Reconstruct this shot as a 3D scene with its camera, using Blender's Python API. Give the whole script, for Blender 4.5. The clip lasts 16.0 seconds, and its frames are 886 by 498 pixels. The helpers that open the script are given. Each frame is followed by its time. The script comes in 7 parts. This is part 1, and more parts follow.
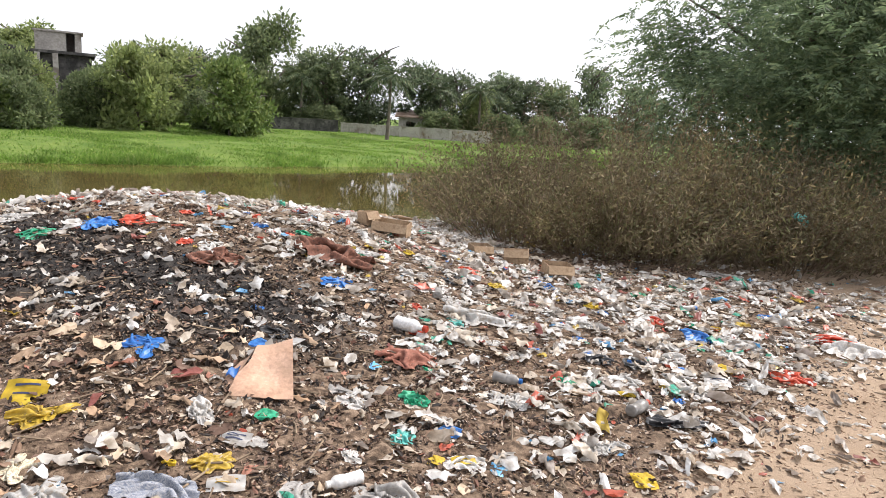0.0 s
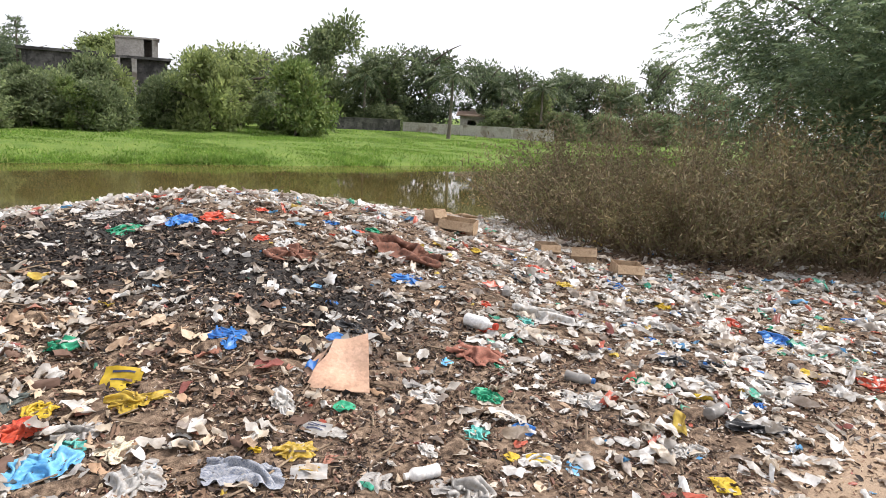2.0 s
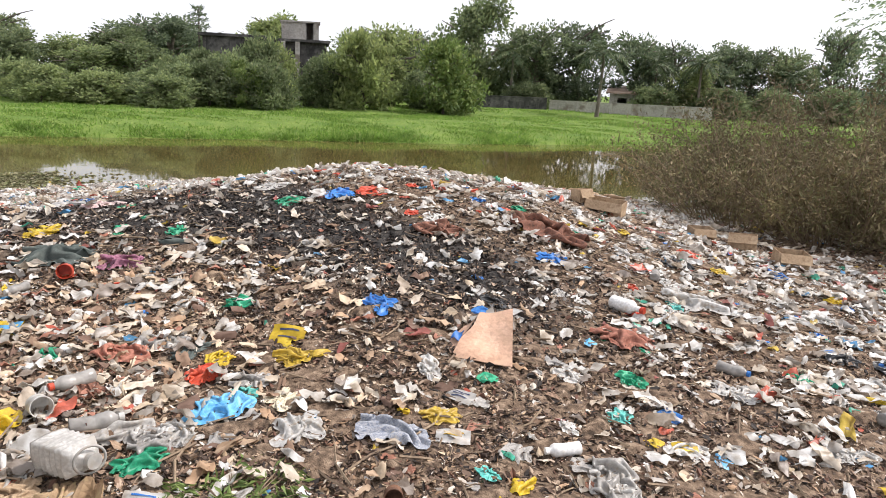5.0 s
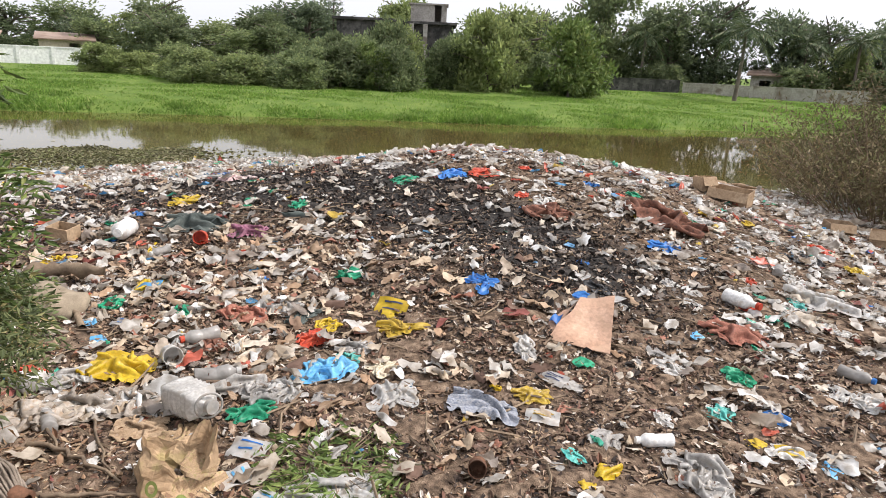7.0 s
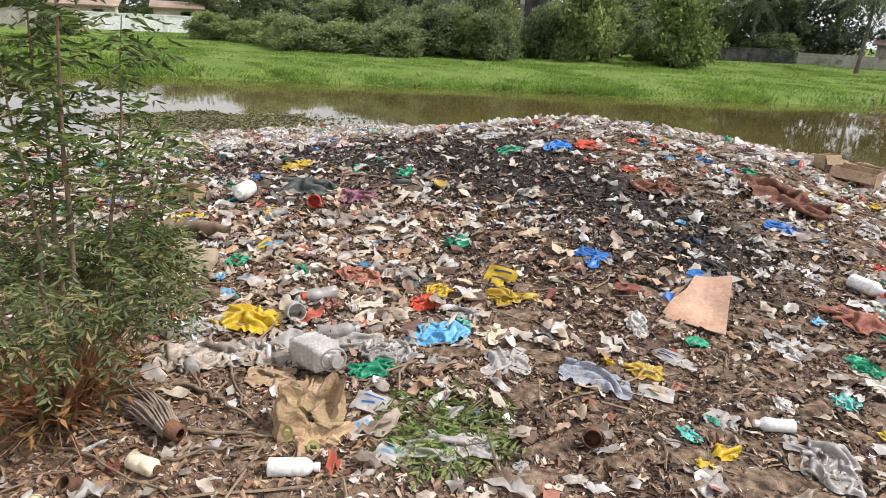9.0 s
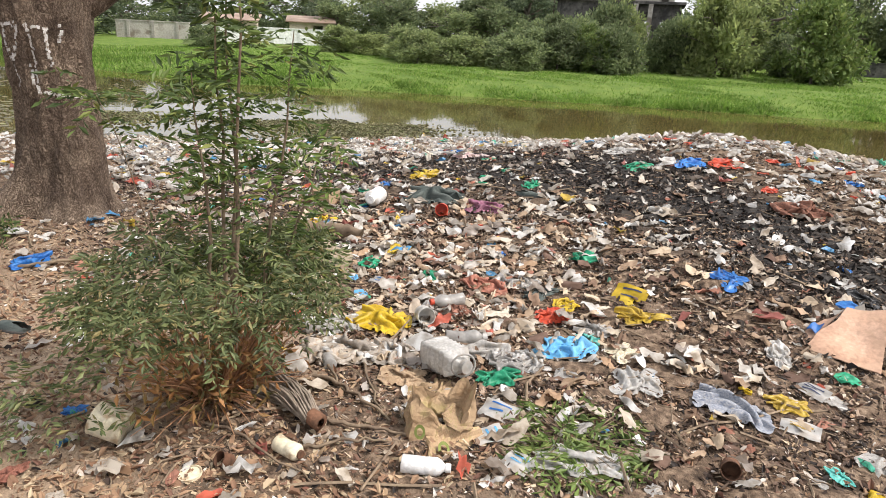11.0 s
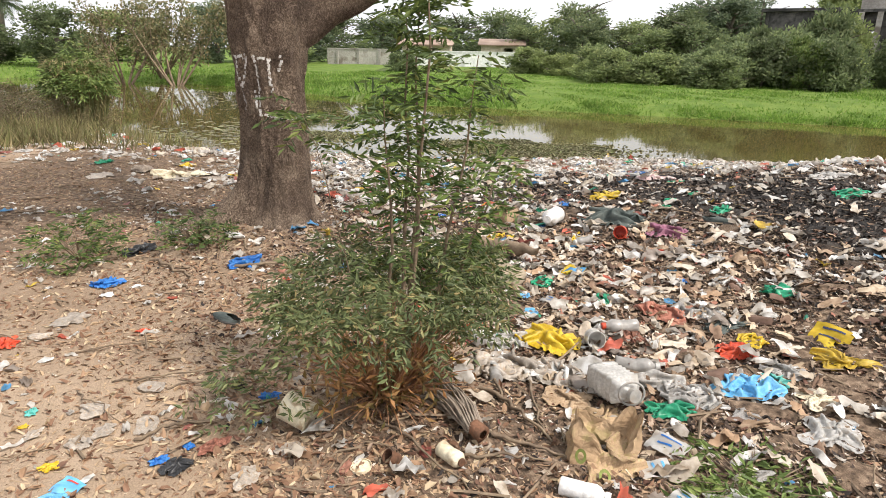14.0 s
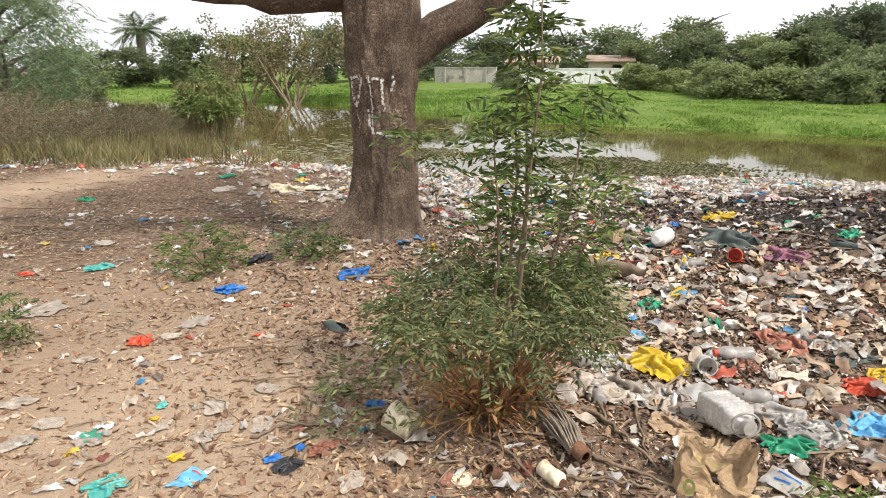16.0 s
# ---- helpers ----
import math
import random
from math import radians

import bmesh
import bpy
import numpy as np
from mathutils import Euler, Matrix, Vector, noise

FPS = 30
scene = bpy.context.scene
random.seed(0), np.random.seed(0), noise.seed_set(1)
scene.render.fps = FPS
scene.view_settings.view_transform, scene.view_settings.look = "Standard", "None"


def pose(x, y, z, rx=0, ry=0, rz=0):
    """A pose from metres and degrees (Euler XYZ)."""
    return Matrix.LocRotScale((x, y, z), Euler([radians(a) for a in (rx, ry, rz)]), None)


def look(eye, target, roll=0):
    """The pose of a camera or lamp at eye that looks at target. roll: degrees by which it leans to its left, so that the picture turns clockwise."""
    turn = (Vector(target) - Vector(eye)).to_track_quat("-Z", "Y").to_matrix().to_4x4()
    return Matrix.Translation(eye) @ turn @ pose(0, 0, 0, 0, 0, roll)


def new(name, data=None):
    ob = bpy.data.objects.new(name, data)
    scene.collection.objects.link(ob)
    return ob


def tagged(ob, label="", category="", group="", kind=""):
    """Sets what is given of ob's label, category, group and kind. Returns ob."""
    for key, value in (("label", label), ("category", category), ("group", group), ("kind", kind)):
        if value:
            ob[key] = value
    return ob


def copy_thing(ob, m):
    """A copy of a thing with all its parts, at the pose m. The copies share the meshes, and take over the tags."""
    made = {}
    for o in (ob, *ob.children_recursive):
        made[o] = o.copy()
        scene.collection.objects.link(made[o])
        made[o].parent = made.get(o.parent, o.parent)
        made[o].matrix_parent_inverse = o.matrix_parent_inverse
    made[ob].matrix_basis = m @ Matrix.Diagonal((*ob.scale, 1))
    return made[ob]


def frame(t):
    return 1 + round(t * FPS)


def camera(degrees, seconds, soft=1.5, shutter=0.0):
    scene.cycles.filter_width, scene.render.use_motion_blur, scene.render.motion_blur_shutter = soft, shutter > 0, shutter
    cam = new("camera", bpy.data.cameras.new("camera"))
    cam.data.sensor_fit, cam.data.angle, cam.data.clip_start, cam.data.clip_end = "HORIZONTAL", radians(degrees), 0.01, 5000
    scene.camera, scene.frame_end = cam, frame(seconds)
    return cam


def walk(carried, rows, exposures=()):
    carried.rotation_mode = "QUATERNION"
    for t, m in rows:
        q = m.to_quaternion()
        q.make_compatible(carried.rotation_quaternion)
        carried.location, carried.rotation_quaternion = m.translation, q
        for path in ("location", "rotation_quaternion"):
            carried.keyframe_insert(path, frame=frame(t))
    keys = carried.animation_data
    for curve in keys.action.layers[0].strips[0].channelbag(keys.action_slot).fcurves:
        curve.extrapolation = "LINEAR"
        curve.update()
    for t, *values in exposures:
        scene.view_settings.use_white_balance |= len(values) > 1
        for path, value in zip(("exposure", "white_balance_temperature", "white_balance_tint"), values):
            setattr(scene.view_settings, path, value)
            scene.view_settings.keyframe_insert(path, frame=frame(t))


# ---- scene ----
import functools

cam = camera(68.0, 16.0, 0.55)
PATH = [
    (0, (-0.38, 1.077, 1.594), (-0.308, 3.039, 1.215), 3.7),
    (0.5, (-0.4, 1.073, 1.592), (-0.384, 3.037, 1.215), 3.3),
    (1, (-0.43, 1.07, 1.588), (-0.448, 3.033, 1.206), 3.1),
    (1.5, (-0.451, 1.059, 1.586), (-0.514, 3.021, 1.202), 2.9),
    (2, (-0.463, 1.053, 1.584), (-0.571, 3.011, 1.191), 3.1),
    (2.5, (-0.483, 1.048, 1.582), (-0.631, 2.999, 1.167), 3.0),
    (3, (-0.504, 1.039, 1.574), (-0.688, 2.985, 1.153), 3.3),
    (3.5, (-0.521, 1.026, 1.569), (-0.779, 2.96, 1.13), 3.4),
    (4, (-0.529, 1.023, 1.567), (-0.877, 2.941, 1.118), 3.0),
    (4.5, (-0.521, 1.013, 1.572), (-0.956, 2.909, 1.109), 2.8),
    (7, (-0.388, 0.982, 1.579), (-1.235, 2.711, 1.038), 2.6),
    (7.5, (-0.395, 0.967, 1.58), (-1.314, 2.646, 1.003), 2.6),
    (8, (-0.409, 0.941, 1.578), (-1.378, 2.583, 0.974), 1.8),
    (8.5, (-0.448, 0.905, 1.577), (-1.443, 2.528, 0.964), 2.0),
    (9, (-0.5, 0.863, 1.577), (-1.552, 2.44, 0.94), 2.7),
    (11.5, (-0.572, 0.749, 1.575), (-1.958, 2.06, 0.974), 2.0),
    (12, (-0.551, 0.76, 1.581), (-2.006, 1.997, 0.99), 1.0),
    (12.5, (-0.53, 0.776, 1.577), (-2.035, 1.952, 0.987), 0.5),
    (13, (-0.528, 0.771, 1.575), (-2.1, 1.858, 0.983), 0.5),
    (13.5, (-0.524, 0.761, 1.581), (-2.143, 1.778, 0.993), 0.7),
    (14, (-0.52, 0.754, 1.584), (-2.177, 1.714, 1.006), 1.0),
    (14.5, (-0.518, 0.748, 1.584), (-2.22, 1.633, 1.017), 0.9),
    (15, (-0.509, 0.741, 1.584), (-2.251, 1.547, 1.021), 0.6),
    (15.5, (-0.501, 0.73, 1.59), (-2.272, 1.479, 1.041), 0.5),
    (16, (-0.502, 0.717, 1.592), (-2.302, 1.407, 1.06), 0.1),
]
walk(cam, [(t, look(eye, target, roll)) for t, eye, target, roll in PATH], [(0, 0.95, 6450, 13), (4.5, 0.93, 6450, 13), (7, 0.78, 6450, 13), (9, 0.75, 6450, 13), (11.5, 0.9, 6600, 11), (13, 0.93, 6650, 10.5), (16, 0.88, 6650, 10.5)])

# ---- the lie of the land ----
NEAR_SHORE = [(-120, -34), (-50, -13), (-30, -4.5), (-22, -0.3), (-18.5, 2.0), (-16.2, 2.5), (-14.3, 3.1), (-12.8, 4.8), (-11.3, 7.2), (-10.3, 9.5), (-9.4, 11.2), (-6.4, 12.8), (-4.2, 13.4), (-1.5, 14.0), (1.5, 14.8), (4, 18), (7, 25), (12, 34), (30, 50), (70, 86)]
FAR_SHORE = [(-120, -26), (-52, -5), (-47, 4.5), (-38, 9.6), (-24, 13.2), (-20.2, 16.6), (-13.0, 22.0), (-7.5, 25.4), (-1.0, 30.8), (6, 37), (30, 55), (70, 90)]
WATER_Z = -0.5


def smooth(a, b, v):
    s = np.clip((v - a) / (b - a), 0, 1)
    return s * s * (3 - 2 * s)


def line_gap(line, x, y):
    """The distance to a line of points, and the height of the line over x."""
    best = np.full(np.shape(x), 1e9)
    for (ax, ay), (bx, by) in zip(line, line[1:]):
        dx, dy = bx - ax, by - ay
        s = np.clip(((x - ax) * dx + (y - ay) * dy) / (dx * dx + dy * dy), 0, 1)
        best = np.minimum(best, np.hypot(x - ax - s * dx, y - ay - s * dy))
    return best, np.interp(x, [p[0] for p in line], [p[1] for p in line])


def waves(x, y, scale, seed):
    """Soft uneven ground from a few crossed waves."""
    r = np.random.RandomState(seed)
    out = np.zeros(np.shape(x))
    for _ in range(7):
        a, f, p = r.uniform(0, 6.28), r.uniform(0.6, 1.6) / scale, r.uniform(0, 6.28)
        out = out + np.sin((x * np.cos(a) + y * np.sin(a)) * f * 6.28 + p)
    return out / 7


def heap(x, y):
    """The rubbish heap's height over the plain ground."""
    sy = np.where(y < 8.0, 2.85, 2.9)
    main = 0.60 * np.exp(-((x + 3.4) / np.where(x < -3.4, 2.45, 2.7)) ** 2 - ((y - 8.0) / sy) ** 2)
    shoulder = 0.17 * np.exp(-((x + 1.9) / 0.65) ** 2 - ((y - 4.8) / 0.7) ** 2)
    side = 0.14 * np.exp(-((x + 5.6) / 1.5) ** 2 - ((y - 5.6) / 1.6) ** 2)
    right = 0.10 * np.exp(-((x + 0.9) / 1.6) ** 2 - ((y - 9.0) / 2.0) ** 2)
    return main + shoulder + side + right


def ground_z(x, y):
    x, y = np.asarray(x, float), np.asarray(y, float)
    dn, yn = line_gap(NEAR_SHORE, x, y)
    df, yf = line_gap(FAR_SHORE, x, y)
    wet = (y > yn) & (y < yf)
    plain = -0.5 + 0.5 * (1 - np.exp(-dn / 1.3)) - 0.09 * smooth(-1.5, 0.6, x) + heap(x, y) - 0.14 * smooth(6.8, 9.0, -x) * smooth(4.5, 6.5, y) * smooth(0.2, 2.0, dn)
    plain = plain + 0.14 * np.exp(-(((x + 6.1) ** 2 + (y - 2.2) ** 2) / 1.0)) + 0.07 * np.exp(-(((x + 2.95) ** 2 + (y - 1.95) ** 2) / 0.12))
    plain = plain + (0.018 * waves(x, y, 0.9, 5) + 0.03 * waves(x, y, 2.7, 6)) * smooth(0.1, 1.0, dn)
    bank = -0.5 + 0.62 * (1 - np.exp(-df / 2.2)) + 0.06 * waves(x, y, 5.0, 7) * smooth(0.3, 2, df) + 0.25 * smooth(8, 20, df)
    bed = -0.5 - 0.5 * (1 - np.exp(-np.minimum(dn, df) / 1.5))
    return np.where(wet, bed, np.where(y <= yn, plain, bank))


# ---- light ----
SUN_HEIGHT, SUN_TURN = 52.0, 58.0
world = bpy.data.worlds.new("world")
scene.world = world
world.use_nodes = True
wn, wl = world.node_tree.nodes, world.node_tree.links
sky = wn.new("ShaderNodeTexSky")
sky.sky_type, sky.sun_disc = "NISHITA", False
sky.sun_elevation, sky.sun_rotation = radians(SUN_HEIGHT), radians(SUN_TURN)
sky.air_density, sky.dust_density, sky.ozone_density = 1.0, 6.0, 1.0
pale = wn.new("ShaderNodeHueSaturation")
pale.inputs["Saturation"].default_value = 0.35
cloud = wn.new("ShaderNodeMix")
cloud.data_type = "RGBA"
cloud.inputs[0].default_value = 0.6
cloud.inputs[7].default_value = (10.3, 10.6, 11.2, 1)
wl.new(sky.outputs["Color"], pale.inputs["Color"])
wl.new(pale.outputs["Color"], cloud.inputs[6])
wl.new(cloud.outputs[2], wn["Background"].inputs["Color"])
wn["Background"].inputs["Strength"].default_value = 0.084
sun = new("sun", bpy.data.lights.new("sun", "SUN"))
sun.data.energy, sun.data.angle, sun.data.color = 2.6, radians(4), (1.0, 0.95, 0.89)
a, e = radians(SUN_TURN), radians(SUN_HEIGHT)
sun.matrix_world = look((0, 0, 0), (-math.sin(a) * math.cos(e), -math.cos(a) * math.cos(e), -math.sin(e)))
sun.location = (0, 0, 30)


# ---- materials ----
def base(name):
    m = bpy.data.materials.new(name)
    m.use_nodes = True
    return m, m.node_tree.nodes, m.node_tree.links, m.node_tree.nodes["Principled BSDF"]


def rgb(c):
    return (*c, 1)


def ramp(nodes, stops, mode="LINEAR"):
    r = nodes.new("ShaderNodeValToRGB")
    r.color_ramp.interpolation = mode
    while len(r.color_ramp.elements) < len(stops):
        r.color_ramp.elements.new(0.5)
    for el, (p, c) in zip(r.color_ramp.elements, stops):
        el.position, el.color = p, rgb(c)
    return r


def noise_of(nodes, links, scale, detail=4, coords="Object", stretch=None):
    tc, n = nodes.new("ShaderNodeTexCoord"), nodes.new("ShaderNodeTexNoise")
    n.inputs["Scale"].default_value, n.inputs["Detail"].default_value = scale, detail
    out = tc.outputs[coords]
    if stretch:
        mp = nodes.new("ShaderNodeMapping")
        mp.inputs["Scale"].default_value = stretch
        links.new(out, mp.inputs["Vector"])
        out = mp.outputs["Vector"]
    links.new(out, n.inputs["Vector"])
    return n


def blend(nodes, links, mode, fac, a, b):
    m = nodes.new("ShaderNodeMix")
    m.data_type, m.blend_type = "RGBA", mode
    for k, v in ((0, fac), (6, a), (7, b)):
        if isinstance(v, tuple):
            m.inputs[k].default_value = rgb(v) if len(v) == 3 else v
        elif isinstance(v, (int, float)):
            m.inputs[k].default_value = v
        else:
            links.new(v, m.inputs[k])
    return m.outputs[2]


def bumped(nodes, links, bsdf, height, strength, distance=0.01):
    b = nodes.new("ShaderNodeBump")
    b.inputs["Strength"].default_value, b.inputs["Distance"].default_value = strength, distance
    links.new(height, b.inputs["Height"])
    links.new(b.outputs["Normal"], bsdf.inputs["Normal"])


def surface(name, c1, c2, scale=6.0, fine=60.0, rough=0.7, bump=0.3, metal=0.0, vary=0.15, stretch=None, spec=0.3, dirt=None, thin=0.0, island=False):
    """A worn surface: two colours in patches, a fine grain, a tone of its own for each object."""
    m, n, l, p = base(name)
    big, small = noise_of(n, l, scale, 4, "Object", stretch), noise_of(n, l, fine, 3, "Object", stretch)
    r = ramp(n, [(0.35, c1), (0.65, c2)])
    l.new(big.outputs["Fac"], r.inputs["Fac"])
    g = ramp(n, [(0.3, (0.72, 0.72, 0.72)), (0.7, (1.15, 1.15, 1.15))])
    l.new(small.outputs["Fac"], g.inputs["Fac"])
    col = blend(n, l, "MULTIPLY", 0.8, r.outputs["Color"], g.outputs["Color"])
    if dirt:
        d = noise_of(n, l, scale * 2.3, 5)
        dr = ramp(n, [(0.52, (0, 0, 0)), (0.66, (1, 1, 1))])
        l.new(d.outputs["Fac"], dr.inputs["Fac"])
        col = blend(n, l, "MIX", dr.outputs["Color"], col, dirt)
    src = n.new("ShaderNodeNewGeometry").outputs["Random Per Island"] if island else n.new("ShaderNodeObjectInfo").outputs["Random"]
    t = ramp(n, [(0.0, (1 - vary,) * 3), (1.0, (1 + vary,) * 3)])
    l.new(src, t.inputs["Fac"])
    col = blend(n, l, "MULTIPLY", 1.0, col, t.outputs["Color"])
    l.new(col, p.inputs["Base Color"])
    p.inputs["Roughness"].default_value, p.inputs["Metallic"].default_value = rough, metal
    p.inputs["Specular IOR Level"].default_value = spec
    if bump:
        bumped(n, l, p, small.outputs["Fac"], bump, 0.4 / fine)
    if thin:
        tr, mx = n.new("ShaderNodeBsdfTranslucent"), n.new("ShaderNodeMixShader")
        l.new(col, tr.inputs["Color"])
        mx.inputs[0].default_value = thin
        l.new(p.outputs["BSDF"], mx.inputs[1])
        l.new(tr.outputs["BSDF"], mx.inputs[2])
        l.new(mx.outputs["Shader"], n["Material Output"].inputs["Surface"])
    return m


def leafy(name, stops, rough=0.55, thin=0.3, vary=0.25):
    """Leaves, each with a tone of its own, each plant a shade apart."""
    m, n, l, p = base(name)
    r = ramp(n, stops)
    l.new(n.new("ShaderNodeNewGeometry").outputs["Random Per Island"], r.inputs["Fac"])
    big = noise_of(n, l, 0.9, 3)
    g = ramp(n, [(0.3, (0.7, 0.7, 0.7)), (0.7, (1.2, 1.2, 1.15))])
    l.new(big.outputs["Fac"], g.inputs["Fac"])
    col = blend(n, l, "MULTIPLY", 1.0, r.outputs["Color"], g.outputs["Color"])
    t = ramp(n, [(0.0, (1 - vary, 1 - vary, 1 - vary)), (0.5, (1, 1, 1)), (1.0, (1 + vary, 1 + vary * 0.8, 1))])
    l.new(n.new("ShaderNodeObjectInfo").outputs["Random"], t.inputs["Fac"])
    col = blend(n, l, "MULTIPLY", 1.0, col, t.outputs["Color"])
    l.new(col, p.inputs["Base Color"])
    p.inputs["Roughness"].default_value, p.inputs["Specular IOR Level"].default_value = rough, 0.3
    tr, mx = n.new("ShaderNodeBsdfTranslucent"), n.new("ShaderNodeMixShader")
    l.new(col, tr.inputs["Color"])
    mx.inputs[0].default_value = thin
    l.new(p.outputs["BSDF"], mx.inputs[1])
    l.new(tr.outputs["BSDF"], mx.inputs[2])
    l.new(mx.outputs["Shader"], n["Material Output"].inputs["Surface"])
    return m


def scraps(name, stops, rough=0.6, thin=0.0, grime=0.6):
    """Bits that each take one colour of a palette, with grime on them."""
    m, n, l, p = base(name)
    r = ramp(n, stops, "CONSTANT")
    l.new(n.new("ShaderNodeNewGeometry").outputs["Random Per Island"], r.inputs["Fac"])
    d = noise_of(n, l, 14.0, 5)
    g = ramp(n, [(0.38, (0.42, 0.36, 0.29)), (0.62, (1.05, 1.05, 1.05))])
    l.new(d.outputs["Fac"], g.inputs["Fac"])
    col = blend(n, l, "MULTIPLY", grime, r.outputs["Color"], g.outputs["Color"])
    l.new(col, p.inputs["Base Color"])
    p.inputs["Roughness"].default_value, p.inputs["Specular IOR Level"].default_value = rough, 0.35
    f = noise_of(n, l, 90.0, 2)
    bumped(n, l, p, f.outputs["Fac"], 0.3, 0.005)
    if thin:
        tr, mx = n.new("ShaderNodeBsdfTranslucent"), n.new("ShaderNodeMixShader")
        l.new(col, tr.inputs["Color"])
        mx.inputs[0].default_value = thin
        l.new(p.outputs["BSDF"], mx.inputs[1])
        l.new(tr.outputs["BSDF"], mx.inputs[2])
        l.new(mx.outputs["Shader"], n["Material Output"].inputs["Surface"])
    return m


def ground_material():
    m, n, l, p = base("earth")
    at = n.new("ShaderNodeAttribute")
    at.attribute_name = "cover"
    sep = n.new("ShaderNodeSeparateColor")
    l.new(at.outputs["Color"], sep.inputs["Color"])
    n1, n2, n3 = noise_of(n, l, 1.3, 5), noise_of(n, l, 22.0, 5), noise_of(n, l, 150.0, 3)
    sand = ramp(n, [(0.3, (0.28, 0.20, 0.135)), (0.7, (0.395, 0.30, 0.215))])
    l.new(n1.outputs["Fac"], sand.inputs["Fac"])
    rot = ramp(n, [(0.33, (0.05, 0.035, 0.025)), (0.5, (0.15, 0.104, 0.072)), (0.68, (0.29, 0.212, 0.15))])
    l.new(n2.outputs["Fac"], rot.inputs["Fac"])
    ash = ramp(n, [(0.4, (0.018, 0.017, 0.017)), (0.7, (0.07, 0.062, 0.055))])
    l.new(n2.outputs["Fac"], ash.inputs["Fac"])
    turf = ramp(n, [(0.3, (0.075, 0.135, 0.022)), (0.7, (0.15, 0.205, 0.045))])
    l.new(n1.outputs["Fac"], turf.inputs["Fac"])

    def edge(out, lo, hi):
        add = n.new("ShaderNodeMath")
        add.operation = "MULTIPLY_ADD"
        l.new(n2.outputs["Fac"], add.inputs[0])
        add.inputs[1].default_value = 0.7
        l.new(out, add.inputs[2])
        mr = n.new("ShaderNodeMapRange")
        mr.inputs["From Min"].default_value, mr.inputs["From Max"].default_value = lo, hi
        l.new(add.outputs[0], mr.inputs["Value"])
        return mr.outputs["Result"]

    col = blend(n, l, "MIX", edge(sep.outputs["Red"], 0.6, 1.0), sand.outputs["Color"], rot.outputs["Color"])
    col = blend(n, l, "MIX", edge(sep.outputs["Green"], 0.7, 1.05), col, ash.outputs["Color"])
    col = blend(n, l, "MIX", edge(sep.outputs["Blue"], 0.6, 1.0), col, turf.outputs["Color"])
    g = ramp(n, [(0.3, (0.7, 0.7, 0.7)), (0.7, (1.15, 1.15, 1.15))])
    l.new(n3.outputs["Fac"], g.inputs["Fac"])
    col = blend(n, l, "MULTIPLY", 0.8, col, g.outputs["Color"])
    l.new(col, p.inputs["Base Color"])
    p.inputs["Roughness"].default_value, p.inputs["Specular IOR Level"].default_value = 0.95, 0.15
    mixh = n.new("ShaderNodeMath")
    l.new(n2.outputs["Fac"], mixh.inputs[0])
    l.new(n3.outputs["Fac"], mixh.inputs[1])
    bumped(n, l, p, mixh.outputs[0], 0.6, 0.02)
    return m


def water_material():
    m, n, l, p = base("muddy_water")
    c = noise_of(n, l, 0.15, 4)
    r = ramp(n, [(0.35, (0.07, 0.055, 0.018)), (0.65, (0.097, 0.077, 0.027))])
    l.new(c.outputs["Fac"], r.inputs["Fac"])
    l.new(r.outputs["Color"], p.inputs["Base Color"])
    p.inputs["Roughness"].default_value, p.inputs["IOR"].default_value = 0.03, 1.33
    w = noise_of(n, l, 2.2, 3, "Object", (1, 1, 1))
    bumped(n, l, p, w.outputs["Fac"], 0.05, 0.02)
    return m


def bark_material():
    """Grey-brown bark in small uneven plates with dark cracks."""
    m, n, l, p = base("bark")
    warp = noise_of(n, l, 7.0, 5)
    tc, mp = n.new("ShaderNodeTexCoord"), n.new("ShaderNodeMapping")
    mp.inputs["Scale"].default_value = (1, 1, 0.3)
    off = blend(n, l, "ADD", 0.24, tc.outputs["Object"], warp.outputs["Color"])
    l.new(off, mp.inputs["Vector"])
    v = n.new("ShaderNodeTexVoronoi")
    v.feature = "DISTANCE_TO_EDGE"
    v.inputs["Scale"].default_value = 62.0
    l.new(mp.outputs["Vector"], v.inputs["Vector"])
    crack = ramp(n, [(0.0, (0.4, 0.37, 0.345)), (0.16, (0.82, 0.81, 0.80)), (0.4, (1.06, 1.06, 1.06))])
    l.new(v.outputs["Distance"], crack.inputs["Fac"])
    big, small = noise_of(n, l, 5.0, 5), noise_of(n, l, 60.0, 4)
    r = ramp(n, [(0.34, (0.165, 0.122, 0.095)), (0.5, (0.245, 0.185, 0.14)), (0.66, (0.34, 0.262, 0.20))])
    l.new(big.outputs["Fac"], r.inputs["Fac"])
    g = ramp(n, [(0.3, (0.6, 0.6, 0.6)), (0.7, (1.25, 1.25, 1.25))])
    l.new(small.outputs["Fac"], g.inputs["Fac"])
    col = blend(n, l, "MULTIPLY", 0.9, r.outputs["Color"], g.outputs["Color"])
    col = blend(n, l, "MULTIPLY", 1.0, col, crack.outputs["Color"])
    l.new(col, p.inputs["Base Color"])
    p.inputs["Roughness"].default_value, p.inputs["Specular IOR Level"].default_value = 0.92, 0.15
    h = n.new("ShaderNodeMath")
    h.operation = "MULTIPLY_ADD"
    l.new(small.outputs["Fac"], h.inputs[0])
    h.inputs[1].default_value = 0.5
    l.new(crack.outputs["Color"], h.inputs[2])
    bumped(n, l, p, h.outputs[0], 1.0, 0.018)
    return m


